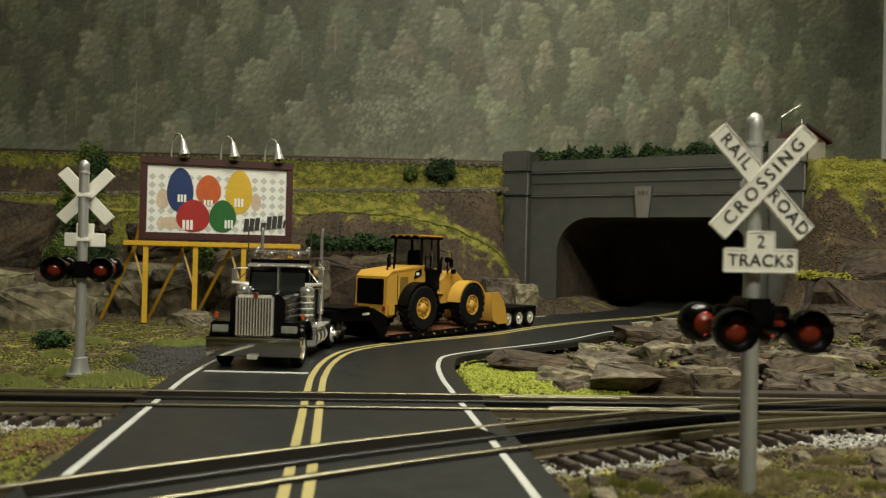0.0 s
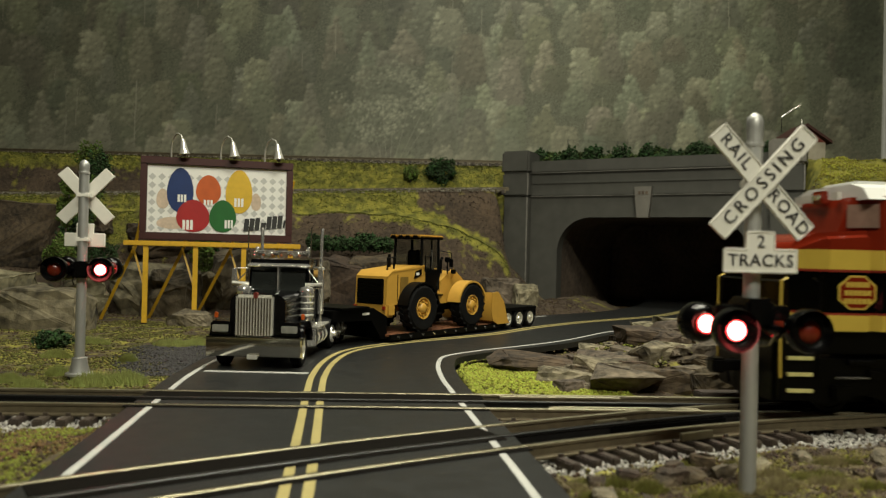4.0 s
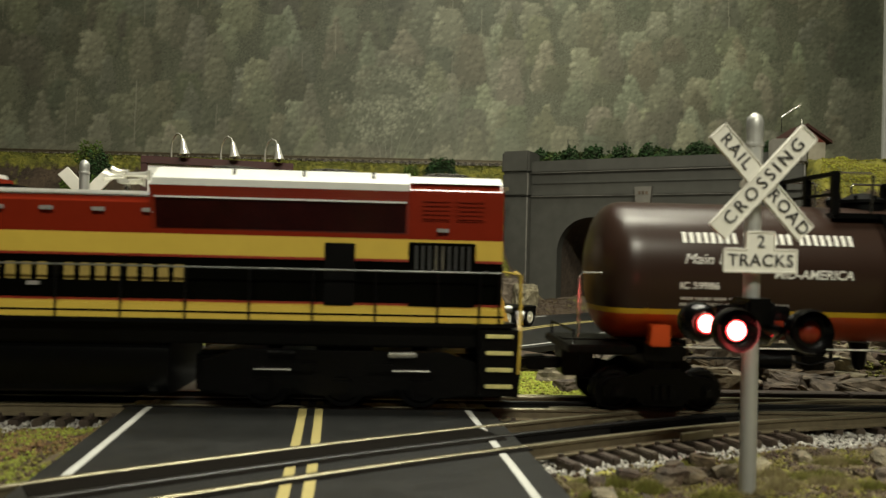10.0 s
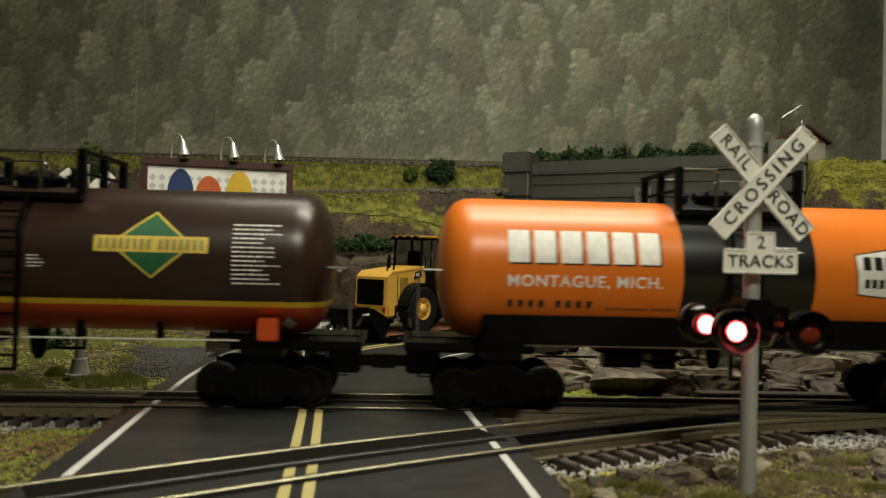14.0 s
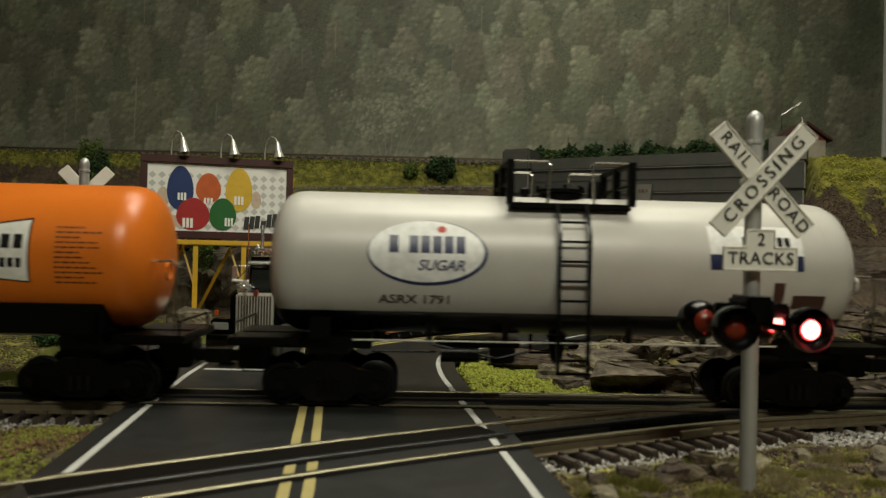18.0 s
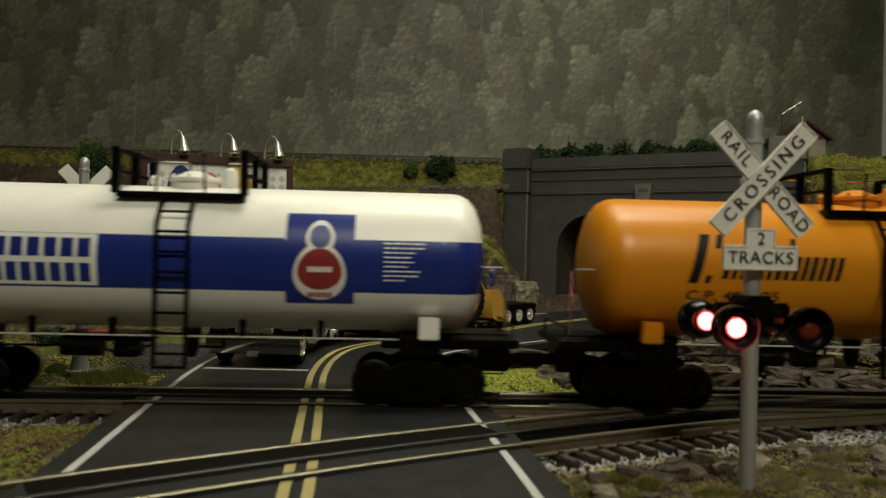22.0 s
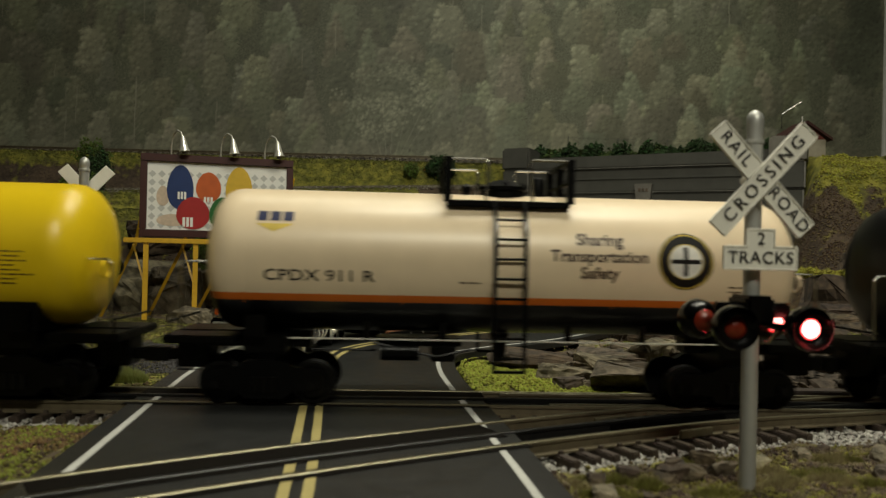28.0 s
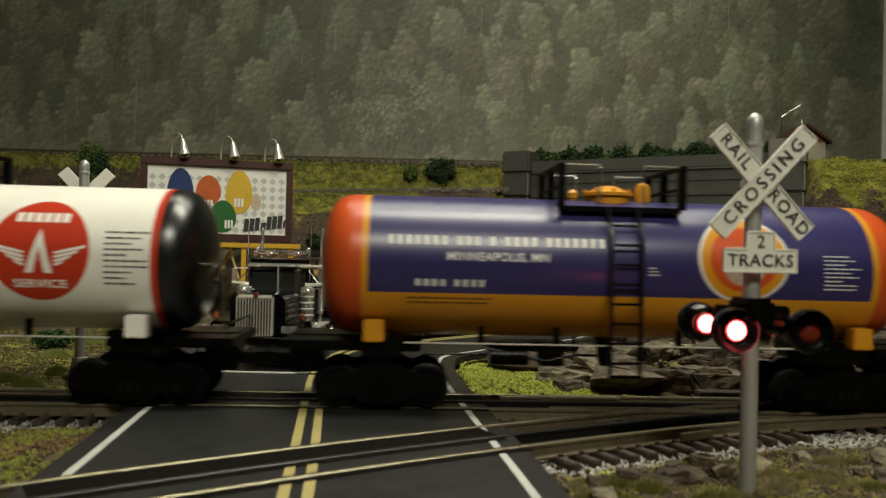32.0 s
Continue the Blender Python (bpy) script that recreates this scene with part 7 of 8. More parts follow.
    decal(k, "emblem_shadow", d, K, "", 0.0001)
    d = N()
    poly(d, [(0.0511, 0.0733), (0.086, 0.079), (0.086, 0.053), (0.0525, 0.0561)])
    decal(k, "emblem_plate", d, W, "white tapered emblem plate", 0.00018)
    decal(k, "lettering_block", bars(N(), 0.0535, 0.0668, [6], 0.006, 0.031, 0.3), K, "", 0.00026)
    decal(k, "lettering_block", bars(N(), 0.0545, 0.0588, [9], 0.004, 0.0295, 0.3), K, "", 0.00026)
    small_print(k, 0.097, 0.051, 0.0765, 0.02, BR, 12, 4)
    small_print(k, 0.01, 0.0725, 0.0762, 0.0176, W, 2, 5)
    # pale grey car
    grey = gloss("pale_grey_tank_paint", (0.46, 0.445, 0.41))
    t, k = tank_car(2, [grey, black], [("z", 0.0428)], lambda c: 0 if c.z > 0.0428 else 1, UNDER, "pale grey tank car with an oval emblem and black belly")
    d = N()
    disc(d, -0.0638, 0.0688, 0.0262, 0.0142)
    decal(k, "oval_border", d, mat("emblem_navy", (0.015, 0.02, 0.07), 0.4), lift=0.0001)
    d = N()
    disc(d, -0.0642, 0.0695, 0.0252, 0.0134)
    decal(k, "oval", d, mat("emblem_white", (0.72, 0.72, 0.7), 0.4), "white oval emblem", 0.00018)
    decal(k, "lettering_block", bars(N(), -0.081, 0.0688, [1, 5], 0.0075, 0.034, 0.22), mat("emblem_navy", (0.015, 0.02, 0.07), 0.4), "navy blocks in place of lettering", 0.00026)
    decal(k, "lettering_block", fitted("SUGAR", -0.068, -0.0475, 0.0612, 0.066, 0.15), mat("emblem_navy", (0.015, 0.02, 0.07), 0.4), "navy lettering", 0.00026)
    d = N()
    disc(d, -0.0577, 0.0792, 0.002, 0.0015, 12)
    decal(k, "emblem_crown", d, mat("emblem_red", (0.4, 0.03, 0.02), 0.4), "", 0.00026)
    decal(k, "mark_bar", fitted("ASRX 1791", -0.0848, -0.0538, 0.0465, 0.0505), BR, "brown lettering")
    d = N()
    quad(d, 0.0612, 0.1036, 0.0712, 0.084)
    decal(k, "emblem_plate", d, mat("emblem_white", (0.72, 0.72, 0.7), 0.4), lift=0.0001)
    d = N()
    quad(d, 0.0612, 0.1036, 0.0643, 0.0712)
    decal(k, "emblem_band", d, mat("emblem_navy", (0.015, 0.02, 0.07), 0.4), "navy band", 0.0001)
    decal(k, "lettering_block", bars(N(), 0.076, 0.0748, [1, 5], 0.0045, 0.0225, 0.25), K, "", 0.0002)
    for x0, x1, z0, z1 in ((0.0905, 0.0955, 0.0474, 0.0591), (0.0996, 0.1146, 0.0474, 0.0536)):
        d = N()
        quad(d, x0, x1, z0, z1)
        decal(k, "stencil_panel", d, mat("stencil_maroon", (0.05, 0.02, 0.015), 0.5))
    # white and blue car
    cream = gloss("white_tank_paint", (0.86, 0.84, 0.76))
    blue = gloss("blue_tank_paint", (0.012, 0.028, 0.2))
    t, k = tank_car(3, [cream, blue], [("z", 0.0505), ("z", 0.0735)], lambda c: 1 if 0.0505 < c.z < 0.0735 else 0, cream, "white tank car with a broad blue band", deck_bits=cream)
    d = N()
    quad(d, -0.0839, -0.0316, 0.0515, 0.0733)
    decal(k, "emblem_plate", d, cream, lift=0.0001)
    decal(k, "lettering_block", bars(N(), -0.082, 0.0635, [7], 0.008, 0.0485, 0.25), blue, "blue blocks in place of lettering", 0.0002)
    decal(k, "lettering_block", bars(N(), -0.082, 0.053, [8], 0.008, 0.0485, 0.25), blue, "", 0.0002)
    d = N()
    quad(d, 0.047, 0.0765, 0.0455, 0.0845)
    decal(k, "emblem_field", d, blue, lift=0.0001)
    d = N()
    egg(d, 0.0618, 0.0595, 0.0112, 0.0125)
    egg(d, 0.0618, 0.0745, 0.0062, 0.0072)
    decal(k, "emblem_shape", d, cream, "plain pale emblem shape", 0.00018)
    d = N()
    egg(d, 0.0618, 0.0605, 0.0096, 0.009)
    decal(k, "emblem_shape", d, mat("emblem_dull_red", (0.3, 0.03, 0.03), 0.4), "plain red emblem shape", 0.00024)
    d = N()
    disc(d, 0.0618, 0.0745, 0.0046, 0.005, 20)
    decal(k, "emblem_shape", d, mat("emblem_steel_blue", (0.06, 0.08, 0.25), 0.4), "", 0.00024)
    decal(k, "emblem_shape", bars(N(), 0.0565, 0.0592, [5], 0.0024, 0.0106, 0.25), cream, "", 0.0003)
    decal(k, "emblem_shape", bars(N(), 0.0565, 0.0482, [5], 0.0022, 0.0106, 0.25), mat("emblem_dull_red", (0.3, 0.03, 0.03), 0.4), "", 0.0003)
    small_print(k, 0.0893, 0.0545, 0.0725, 0.02, cream, 9, 6)
    small_print(k, -0.1165, 0.0455, 0.0495, 0.06, mat("stencil_grey", (0.2, 0.2, 0.2), 0.5), 2, 7)
    # orange-yellow car with black script
    amber = gloss("amber_tank_paint", (0.62, 0.225, 0.008))
    t, k = tank_car(4, [amber], [], lambda c: 0, amber, "amber-orange tank car with black script shapes", deck_bits=mat("amber_fittings", (0.6, 0.2, 0.01), 0.4))
    for x0, word, wide in ((-0.0955, 8, 0.0715), (0.033, 7, 0.057)):
        # slanted strokes in the rhythm of a line of script
        d = N()
        quad(d, x0 + 0.0005, x0 + 0.0052, 0.058, 0.0797, 0.0062)
        quad(d, x0 + 0.0078, x0 + 0.0105, 0.058, 0.0615, 0.001)
        quad(d, x0 + 0.0128, x0 + 0.0158, 0.0735, 0.0797, 0.0018)
        n = word - 1
        step = (wide - 0.0165) / n
        for q in range(n):
            x = x0 + 0.0155 + q * step
            tall = (word == 8 and q == 3) or (word == 7 and q in (3, 4))
            quad(d, x, x + 0.0027, 0.06, 0.0706, 0.003)
            quad(d, x + 0.0041, x + 0.0065, 0.0555 if word == 7 and q == 3 else 0.06, 0.0785 if tall else 0.0706, 0.005 if tall else 0.003)
        decal(k, "lettering_block", d, K, "black slanted strokes in place of script")
    decal(k, "mark_bar", fitted("C.P. 400225", -0.095, -0.0525, 0.0503, 0.0548), BR, "brown lettering")
    small_print(k, -0.0945, 0.0445, 0.0482, 0.05, BR, 2, 8)
    small_print(k, 0.094, 0.0525, 0.072, 0.0205, BR, 9, 9)
    small_print(k, 0.01, 0.0615, 0.066, 0.0065, BR, 4, 10)
    d = N()
    quad(d, 0.0395, 0.0507, 0.045, 0.0521)
    decal(k, "stencil_panel", d, K)
    # yellow car
    yellow = gloss("yellow_tank_paint", (0.66, 0.46, 0.008))
    t, k = tank_car(5, [yellow], [], lambda c: 0, UNDER, "bright yellow tank car with bold brown lettering", skirt=BLACK_MATT)
    decal(k, "lettering", fitted("Corn Industrial", -0.1155, -0.0095, 0.0668, 0.0758, 0.0, 0.034), BR, "bold brown lettering")
    decal(k, "mark_bar", fitted("CCLX 3122", -0.0953, -0.0558, 0.0535, 0.0577, 0.0, 0.006), BR, "brown lettering")
    small_print(k, -0.095, 0.0462, 0.0498, 0.05, BR, 2, 11)
    for q in range(3):
        x = 0.038 + q * 0.0153
        d = N()
        poly(d, [(x + 0.013, 0.0785), (x, 0.0785), (x, 0.067), (x + 0.013, 0.067), (x + 0.013, 0.07), (x + 0.0035, 0.07), (x + 0.0035, 0.0755), (x + 0.013, 0.0755)])
        decal(k, "emblem_shape", d, W, "white angular emblem shape")
    d = N()
    quad(d, 0.038, 0.081, 0.054, 0.0565)
    decal(k, "emblem_line", d, mat("stencil_cream", (0.6, 0.52, 0.2), 0.5))
    d = N()
    quad(d, 0.0845, 0.0895, 0.0475, 0.059)
    decal(k, "stencil_panel", d, BR)
    small_print(k, 0.0995, 0.05, 0.0655, 0.018, BR, 8, 12)
    # cream car with orange stripe
    sand, stripe = gloss("cream_tank_paint", (0.68, 0.55, 0.38)), gloss("stripe_orange", (0.55, 0.13, 0.012))
    t, k = tank_car(6, [sand, stripe, black], [("z", 0.0465), ("z", 0.0497)], lambda c: 0 if c.z > 0.0497 else 1 if c.z > 0.0465 else 2, UNDER, "cream tank car with orange stripe and black belly")
    for q, word in enumerate(("Sharing", "Transportation", "Safety")):
        decal(k, "lettering", text_at(word, 0.0071, 0.0395, 0.0757 - 0.0073 * q, 1.0, 0.0, 0.03), BR, "brown lettering")
    decal(k, "lettering_block", bars(N(), -0.1105, 0.081, [3], 0.0042, 0.0165, 0.2), mat("emblem_navy", (0.015, 0.02, 0.07), 0.4))
    d = N()
    poly(d, [(-0.1105, 0.0798), (-0.094, 0.0798), (-0.103, 0.0762)])
    decal(k, "emblem_shape", d, Y)
    decal(k, "mark_bar", fitted("CPDX 911 R", -0.1062, -0.0585, 0.0553, 0.0603, 0.0, 0.012), K, "black lettering")
    for r0, m0, l0 in ((0.0125, K, 0.0001), (0.012, Y, 0.00015), (0.0115, K, 0.0002), (0.0078, Y, 0.00025), (0.0074, W, 0.0003)):
        d = N()
        disc(d, 0.0778, 0.0672, r0)
        decal(k, "roundel_ring", d, m0, "round emblem with a plain cross" if r0 > 0.011 else "", l0)
    d = N()
    quad(d, 0.0768, 0.0788, 0.0608, 0.0736)
    quad(d, 0.0712, 0.0844, 0.0662, 0.0682)
    decal(k, "roundel_cross", d, K, "", 0.00036)
    small_print(k, -0.022, 0.054, 0.0562, 0.0155, BR, 1, 13)
    small_print(k, 0.0975, 0.0525, 0.0565, 0.02, BR, 2, 14)
    # white car with black band and ends
    white2, red2 = gloss("clean_white_tank_paint", (0.84, 0.82, 0.75)), gloss("stripe_red", (0.5, 0.04, 0.015))
    cuts = [("x", v) for v in (-0.1185, -0.1155, -0.0278, 0.0315, 0.1155, 0.1185)]
    t, k = tank_car(7 - 0.0067, [white2, black, red2], cuts, lambda c: 1 if abs(c.x) > 0.1185 or -0.0278 < c.x < 0.0315 else 2 if abs(c.x) > 0.1155 else 0, white2, "white tank car with black ends and centre band")
    for r0, m0, l0 in ((0.0205, K, 0.0001), (0.0196, white2, 0.00016)):
        d = N()
        disc(d, -0.0722, 0.0645, r0, r0 * 1.04)
        decal(k, "round_emblem", d, m0, "round emblem", l0)
    d = N()
    quad(d, -0.0892, -0.0835, 0.0592, 0.0765)
    bars(d, -0.0828, 0.0596, [4], 0.0122, 0.0275, 0.26)
    decal(k, "lettering_block", d, K, "black blocks in place of lettering", 0.00022)
    d = N()
    poly(d, [(-0.0905, 0.0568), (-0.0539, 0.0568), (-0.0565, 0.0515), (-0.0879, 0.0515)])
    decal(k, "emblem_band", d, K, "", 0.00022)
    d = N()
    for e in (-1, 1):
        quad(d, -0.0722 + e * 0.0145 - 0.003, -0.0722 + e * 0.0145 + 0.003, 0.0518, 0.0565)
    poly(d, [(-0.0722, 0.0592), (-0.0682, 0.0482), (-0.0708, 0.0482), (-0.0722, 0.0535), (-0.0736, 0.0482), (-0.0762, 0.0482)])
    decal(k, "emblem_shape", d, red2, "red pointed emblem shape", 0.0003)
    d = N()
    for e in (-1, 1):
        poly(d, [(-0.0722 + e * 0.003, 0.0535), (-0.0722 + e * 0.011, 0.0562), (-0.0722 + e * 0.009, 0.0528)])
    decal(k, "emblem_wing_shape", d, white2, "", 0.0003)
    for r0, m0, l0 in ((0.0208, red2, 0.0001),):
        d = N()
        disc(d, 0.0697, 0.067, r0, 0.0212)
        decal(k, "round_emblem", d, m0, "red round emblem with plain wings", l0)
    d = N()
    poly(d, [(0.0697, 0.0765), (0.0755, 0.0575), (0.072, 0.0575), (0.0697, 0.069), (0.0674, 0.0575), (0.0639, 0.0575)])
    for s in (-1, 1):
        for q in range(4):
            poly(d, [(0.0697 + s * 0.006, 0.0665 - 0.0017 * q), (0.0697 + s * (0.0195 - 0.003 * q), 0.0698 - 0.0022 * q), (0.0697 + s * (0.0185 - 0.003 * q), 0.0683 - 0.0022 * q), (0.0697 + s * 0.0065, 0.0655 - 0.0017 * q)])
    decal(k, "emblem_wing_shape", d, white2, "white wing shapes", 0.0002)
    decal(k, "lettering_block", bars(N(), 0.058, 0.079, [6], 0.004, 0.023, 0.25), white2, "", 0.0002)
    decal(k, "lettering_block", fitted("SERVICE", 0.059, 0.081, 0.0512, 0.0548), white2, "white lettering", 0.0002)
    small_print(k, 0.0965, 0.0515, 0.0758, 0.0185, K, 10, 15)
    # navy and orange car with red ends
    navy, mustard, tomato = gloss("navy_tank_paint", (0.026, 0.021, 0.1), 0.32, 0.55), gloss("mustard_tank_paint", (0.58, 0.25, 0.012)), gloss("tomato_tank_paint", (0.5, 0.07, 0.012))
    cuts = [("x", v) for v in (-0.1155, -0.1125, 0.1125, 0.1155)] + [("z", 0.0524)]
    t, k = tank_car(8, [navy, mustard, tomato], cuts, lambda c: 2 if abs(c.x) > 0.1155 else 1 if abs(c.x) > 0.1125 or c.z < 0.0524 else 0, mustard, "navy blue and mustard tank car with red ends", deck_bits=mat("mustard_fittings", (0.58, 0.25, 0.012), 0.4))
    decal(k, "lettering_block", bars(N(), -0.1048, 0.0735, [7, 3, 1, 4, 7], 0.004, 0.0965), W, "white blocks in place of lettering")
    decal(k, "lettering", text_at("MINNEAPOLIS, MN", 0.0052, -0.056, 0.0685, 1.05), W, "white lettering")
    decal(k, "mark_bar", bars(N(), -0.0927, 0.0555, [4, 4], 0.003, 0.0315), W)
    for r0, m0, l0 in ((0.0208, W, 0.0001), (0.0195, mustard, 0.00016), (0.0155, tomato, 0.00022), (0.0095, mat("emblem_tan", (0.4, 0.3, 0.22), 0.5), 0.00028)):
        d = N()
        disc(d, 0.0535, 0.07 if r0 > 0.01 else 0.067, r0, r0 * 0.92)
        decal(k, "round_emblem", d, m0, "round orange emblem" if r0 > 0.02 else "", l0)
    small_print(k, 0.09, 0.056, 0.0725, 0.0175, W, 9, 16)
    small_print(k, -0.0955, 0.0465, 0.0505, 0.05, BR, 2, 17)
    small_print(k, 0.0105, 0.061, 0.0655, 0.0062, W, 3, 18)


build_cars()


# ---- locomotive ----
def locomotive():
    c = -0.0815
    t = thing("diesel_locomotive", pose(c, YC, 0), "red, yellow and black six-axle diesel locomotive with white roof", "locomotive")
    MOVING.append((t, c))

    def X(v):
        return v - c
    bands = [RED, LOCO_YELLOW, LOCO_BLACK, mat("locomotive_dark_red_line", (0.2, 0.02, 0.01), 0.35)]

    def striped(bm):
        for z in (0.0462, 0.0472, 0.0655, 0.0666, 0.0755):
            bmesh.ops.bisect_plane(bm, geom=bm.verts[:] + bm.edges[:] + bm.faces[:], plane_co=(0, 0, z), plane_no=(0, 0, 1))
        for f in bm.faces:
            z = f.calc_center_median().z
            f.material_index = 0 if z > 0.0755 else 1 if z > 0.0666 else 3 if z > 0.0655 else 2 if z > 0.0472 else 3 if z > 0.0462 else 1
        return bm
    half, hood = 0.0315, 0.0262

    def taper(bm, start, end, narrow):
        """Draws the sides in towards the front."""
        bmesh.ops.bisect_plane(bm, geom=bm.verts[:] + bm.edges[:] + bm.faces[:], plane_co=(start, 0, 0), plane_no=(1, 0, 0))
        for v in bm.verts:
            q = (start - v.co.x) / (start - end)
            if q > 0:
                v.co.y *= 1 - (1 - narrow) * q
    # nose and cab
    nose = prism(N(), [(X(-0.301), 0.039), (X(-0.302), 0.074), (X(-0.2995), 0.0792), (X(-0.2935), 0.083), (X(-0.272), 0.0845), (X(-0.272), 0.039)], -half, half)
    bmesh.ops.bevel(nose, geom=[e for e in nose.edges if abs(e.verts[0].co.x - e.verts[1].co.x) > 0.004 and (e.verts[0].co.z + e.verts[1].co.z) / 2 > 0.08], offset=0.003, segments=3, affect="EDGES")
    taper(nose, X(-0.2905), X(-0.302), 0.5)
    part("nose", striped(nose), bands, t, "short red nose with tapered sides")
    cab_b = prism(N(), [(X(-0.279), 0.039), (X(-0.279), 0.0845), (X(-0.275), 0.1), (X(-0.2155), 0.1), (X(-0.2155), 0.039)], -half + 0.0004, half - 0.0004)
    taper(cab_b, X(-0.2655), X(-0.279), 0.56)
    cab = part("cab", striped(cab_b), bands, t, "red cab with angled front windows")
    roof = prism(N(), [(-half - 0.0004, 0.0985), (-half + 0.004, 0.104), (-0.018, 0.1065), (0.018, 0.1065), (half - 0.004, 0.104), (half + 0.0004, 0.0985)], X(-0.2735), X(-0.2145), "x")
    part("cab_roof", roof, WHITE, cab, "white cab roof")
    part("roof_hatch", box(N(), X(-0.2685), X(-0.2485), -0.014, 0.014, 0.1062, 0.1085, 0.0006), WHITE, cab)
    for s in (-1, 1):
        for x0, x1 in ((-0.2623, -0.2535), (-0.2515, -0.2415), (-0.2405, -0.2305), (-0.2285, -0.2200)):
            w = part("window_frame", box(N(), X(x0), X(x1), s * half - 0.0007, s * half + 0.0007, 0.0803, 0.0958, 0.0003), BRIGHT, cab, "bright window frame")
            # opaque pane, the grey-brown reflection put into its colour
            part("pane", box(N(), X(x0) + 0.0007, X(x1) - 0.0007, s * (half + 0.0004) - 0.0005, s * (half + 0.0004) + 0.0005, 0.0814, 0.0946), mat("cab_window_grey", (0.11, 0.105, 0.085), 0.1, coat=0.4), w, "grey-brown window pane")
        part("awning", prism(N(), [(X(-0.2575), 0.0984), (X(-0.2239), 0.0984), (X(-0.2285), 0.0943), (X(-0.2525), 0.0943)], s * (half + 0.003) - 0.0025, s * (half + 0.003) + 0.0025), WHITE, cab, "white awning")
    for s in (-1, 1):
        # opaque glass with the brown it mirrors painted in
        part("windscreen", prism(N(), [(X(-0.2672), s * 0.0302), (X(-0.2765), s * 0.0208), (X(-0.2769), s * 0.0212), (X(-0.2676), s * 0.0307)], 0.0858, 0.0965, "z"), mat("cab_window_brown", (0.2, 0.13, 0.1), 0.12), cab, "brownish angled windscreen")
        part("number_board", box(N(), X(-0.2785), X(-0.2765), s * 0.0095 - 0.006, s * 0.0165 + 0.006, 0.0992, 0.1028), mat("number_board_pale", (0.5, 0.5, 0.45), 0.5), cab)
    hl = part("headlight_housing", box(N(), X(-0.2795), X(-0.276), -0.0045, 0.0045, 0.0978, 0.1042, 0.0006), RED, cab)
    for s in (-1, 1):
        part("headlight", cyl(N(), (X(-0.2801), s * 0.002, 0.101), (X(-0.279), s * 0.002, 0.101), 0.0015, 12), CHROME, hl)
    bm = text_at("4030", 0.0101, 0, 0, 1.1, 0.0, 0.045)
    bmesh.ops.transform(bm, matrix=pose(X(-0.2421), -half - 0.00025, 0.0709, 90, 0, 0), verts=bm.verts)
    part("number", bm, mat("number_maroon", (0.09, 0.008, 0.006), 0.4), cab, "dark red painted number", smooth=False)
    e = N()
    e.faces.new([e.verts.new((X(-0.2779) + 0.0095 * math.cos(a), -half - 0.0002, 0.0564 + 0.0083 * math.sin(a))) for a in [math.pi / 8 + k * math.pi / 4 for k in range(8)]])
    badge = part("emblem", e, LOCO_YELLOW, cab, "yellow eight-sided emblem", smooth=False)
    e = N()
    e.faces.new([e.verts.new((X(-0.2779) + 0.0085 * math.cos(a), -half - 0.0004, 0.0564 + 0.0074 * math.sin(a))) for a in [math.pi / 8 + k * math.pi / 4 for k in range(8)]])
    part("emblem_field", e, RED, badge, smooth=False)
    for q, (w, z) in enumerate(((0.011, 0.0598), (0.0125, 0.0561), (0.013, 0.0524))):
        b = bars(N(), 0, 0, [6], 0.0024, w, 0.2)
        bmesh.ops.transform(b, matrix=pose(X(-0.2779) - w / 2, -half - 0.0006, z - 0.001, 90, 0, 0), verts=b.verts)
        part("lettering_block", b, LOCO_YELLOW, badge, smooth=False)
    # long hood in its steps
    for name, x0, x1, top, w in (("hood_front", -0.2155, -0.125, 0.1028, 0.0275), ("hood_step", -0.125, -0.0968, 0.1005, hood), ("hood_low", -0.0968, -0.013, 0.0925, hood), ("hood_rear", 0.0985, 0.1398, 0.1008, hood), ("hood_radiator", -0.013, 0.0985, 0.0965, hood)):
        cut = 0.0014 if name in ("hood_front", "hood_step") else 0.0035
        bm = prism(N(), [(-w, 0.039), (-w, top - cut * 1.1), (-w + cut, top), (w - cut, top), (w, top - cut * 1.1), (w, 0.039)], X(x0), X(x1), "x")
        part(name, striped(bm), bands, t, "red, yellow and black hood section")
    part("hood_roof", box(N(), X(-0.0965), X(-0.0135), -hood + 0.0012, hood - 0.0012, 0.0915, 0.0936, 0.0005), WHITE, t, "white hood roof")
    part("step_roof", box(N(), X(-0.124), X(-0.098), -hood + 0.003, hood - 0.003, 0.0998, 0.1027, 0.0005), WHITE, t)
    part("inverter_panel", box(N(), X(-0.1835), X(-0.1545), -0.0278, 0.0278, 0.0985, 0.1012, 0.0004), WHITE, t, "white panel edge")
    flare = prism(N(), [(-0.0312, 0.0962), (-0.0314, 0.0992), (-0.0225, 0.1046), (0.0225, 0.1046), (0.0314, 0.0992), (0.0312, 0.0962)], X(-0.011), X(0.0985), "x")
    part("radiator_roof", flare, WHITE, t, "white flared radiator roof")
    part("rear_roof", prism(N(), [(-0.0255, 0.1004), (-0.0235, 0.1022), (-0.018, 0.104), (0.018, 0.104), (0.0235, 0.1022), (0.0255, 0.1004)], X(0.0988), X(0.1395), "x"), WHITE, t, "white rear hood roof")
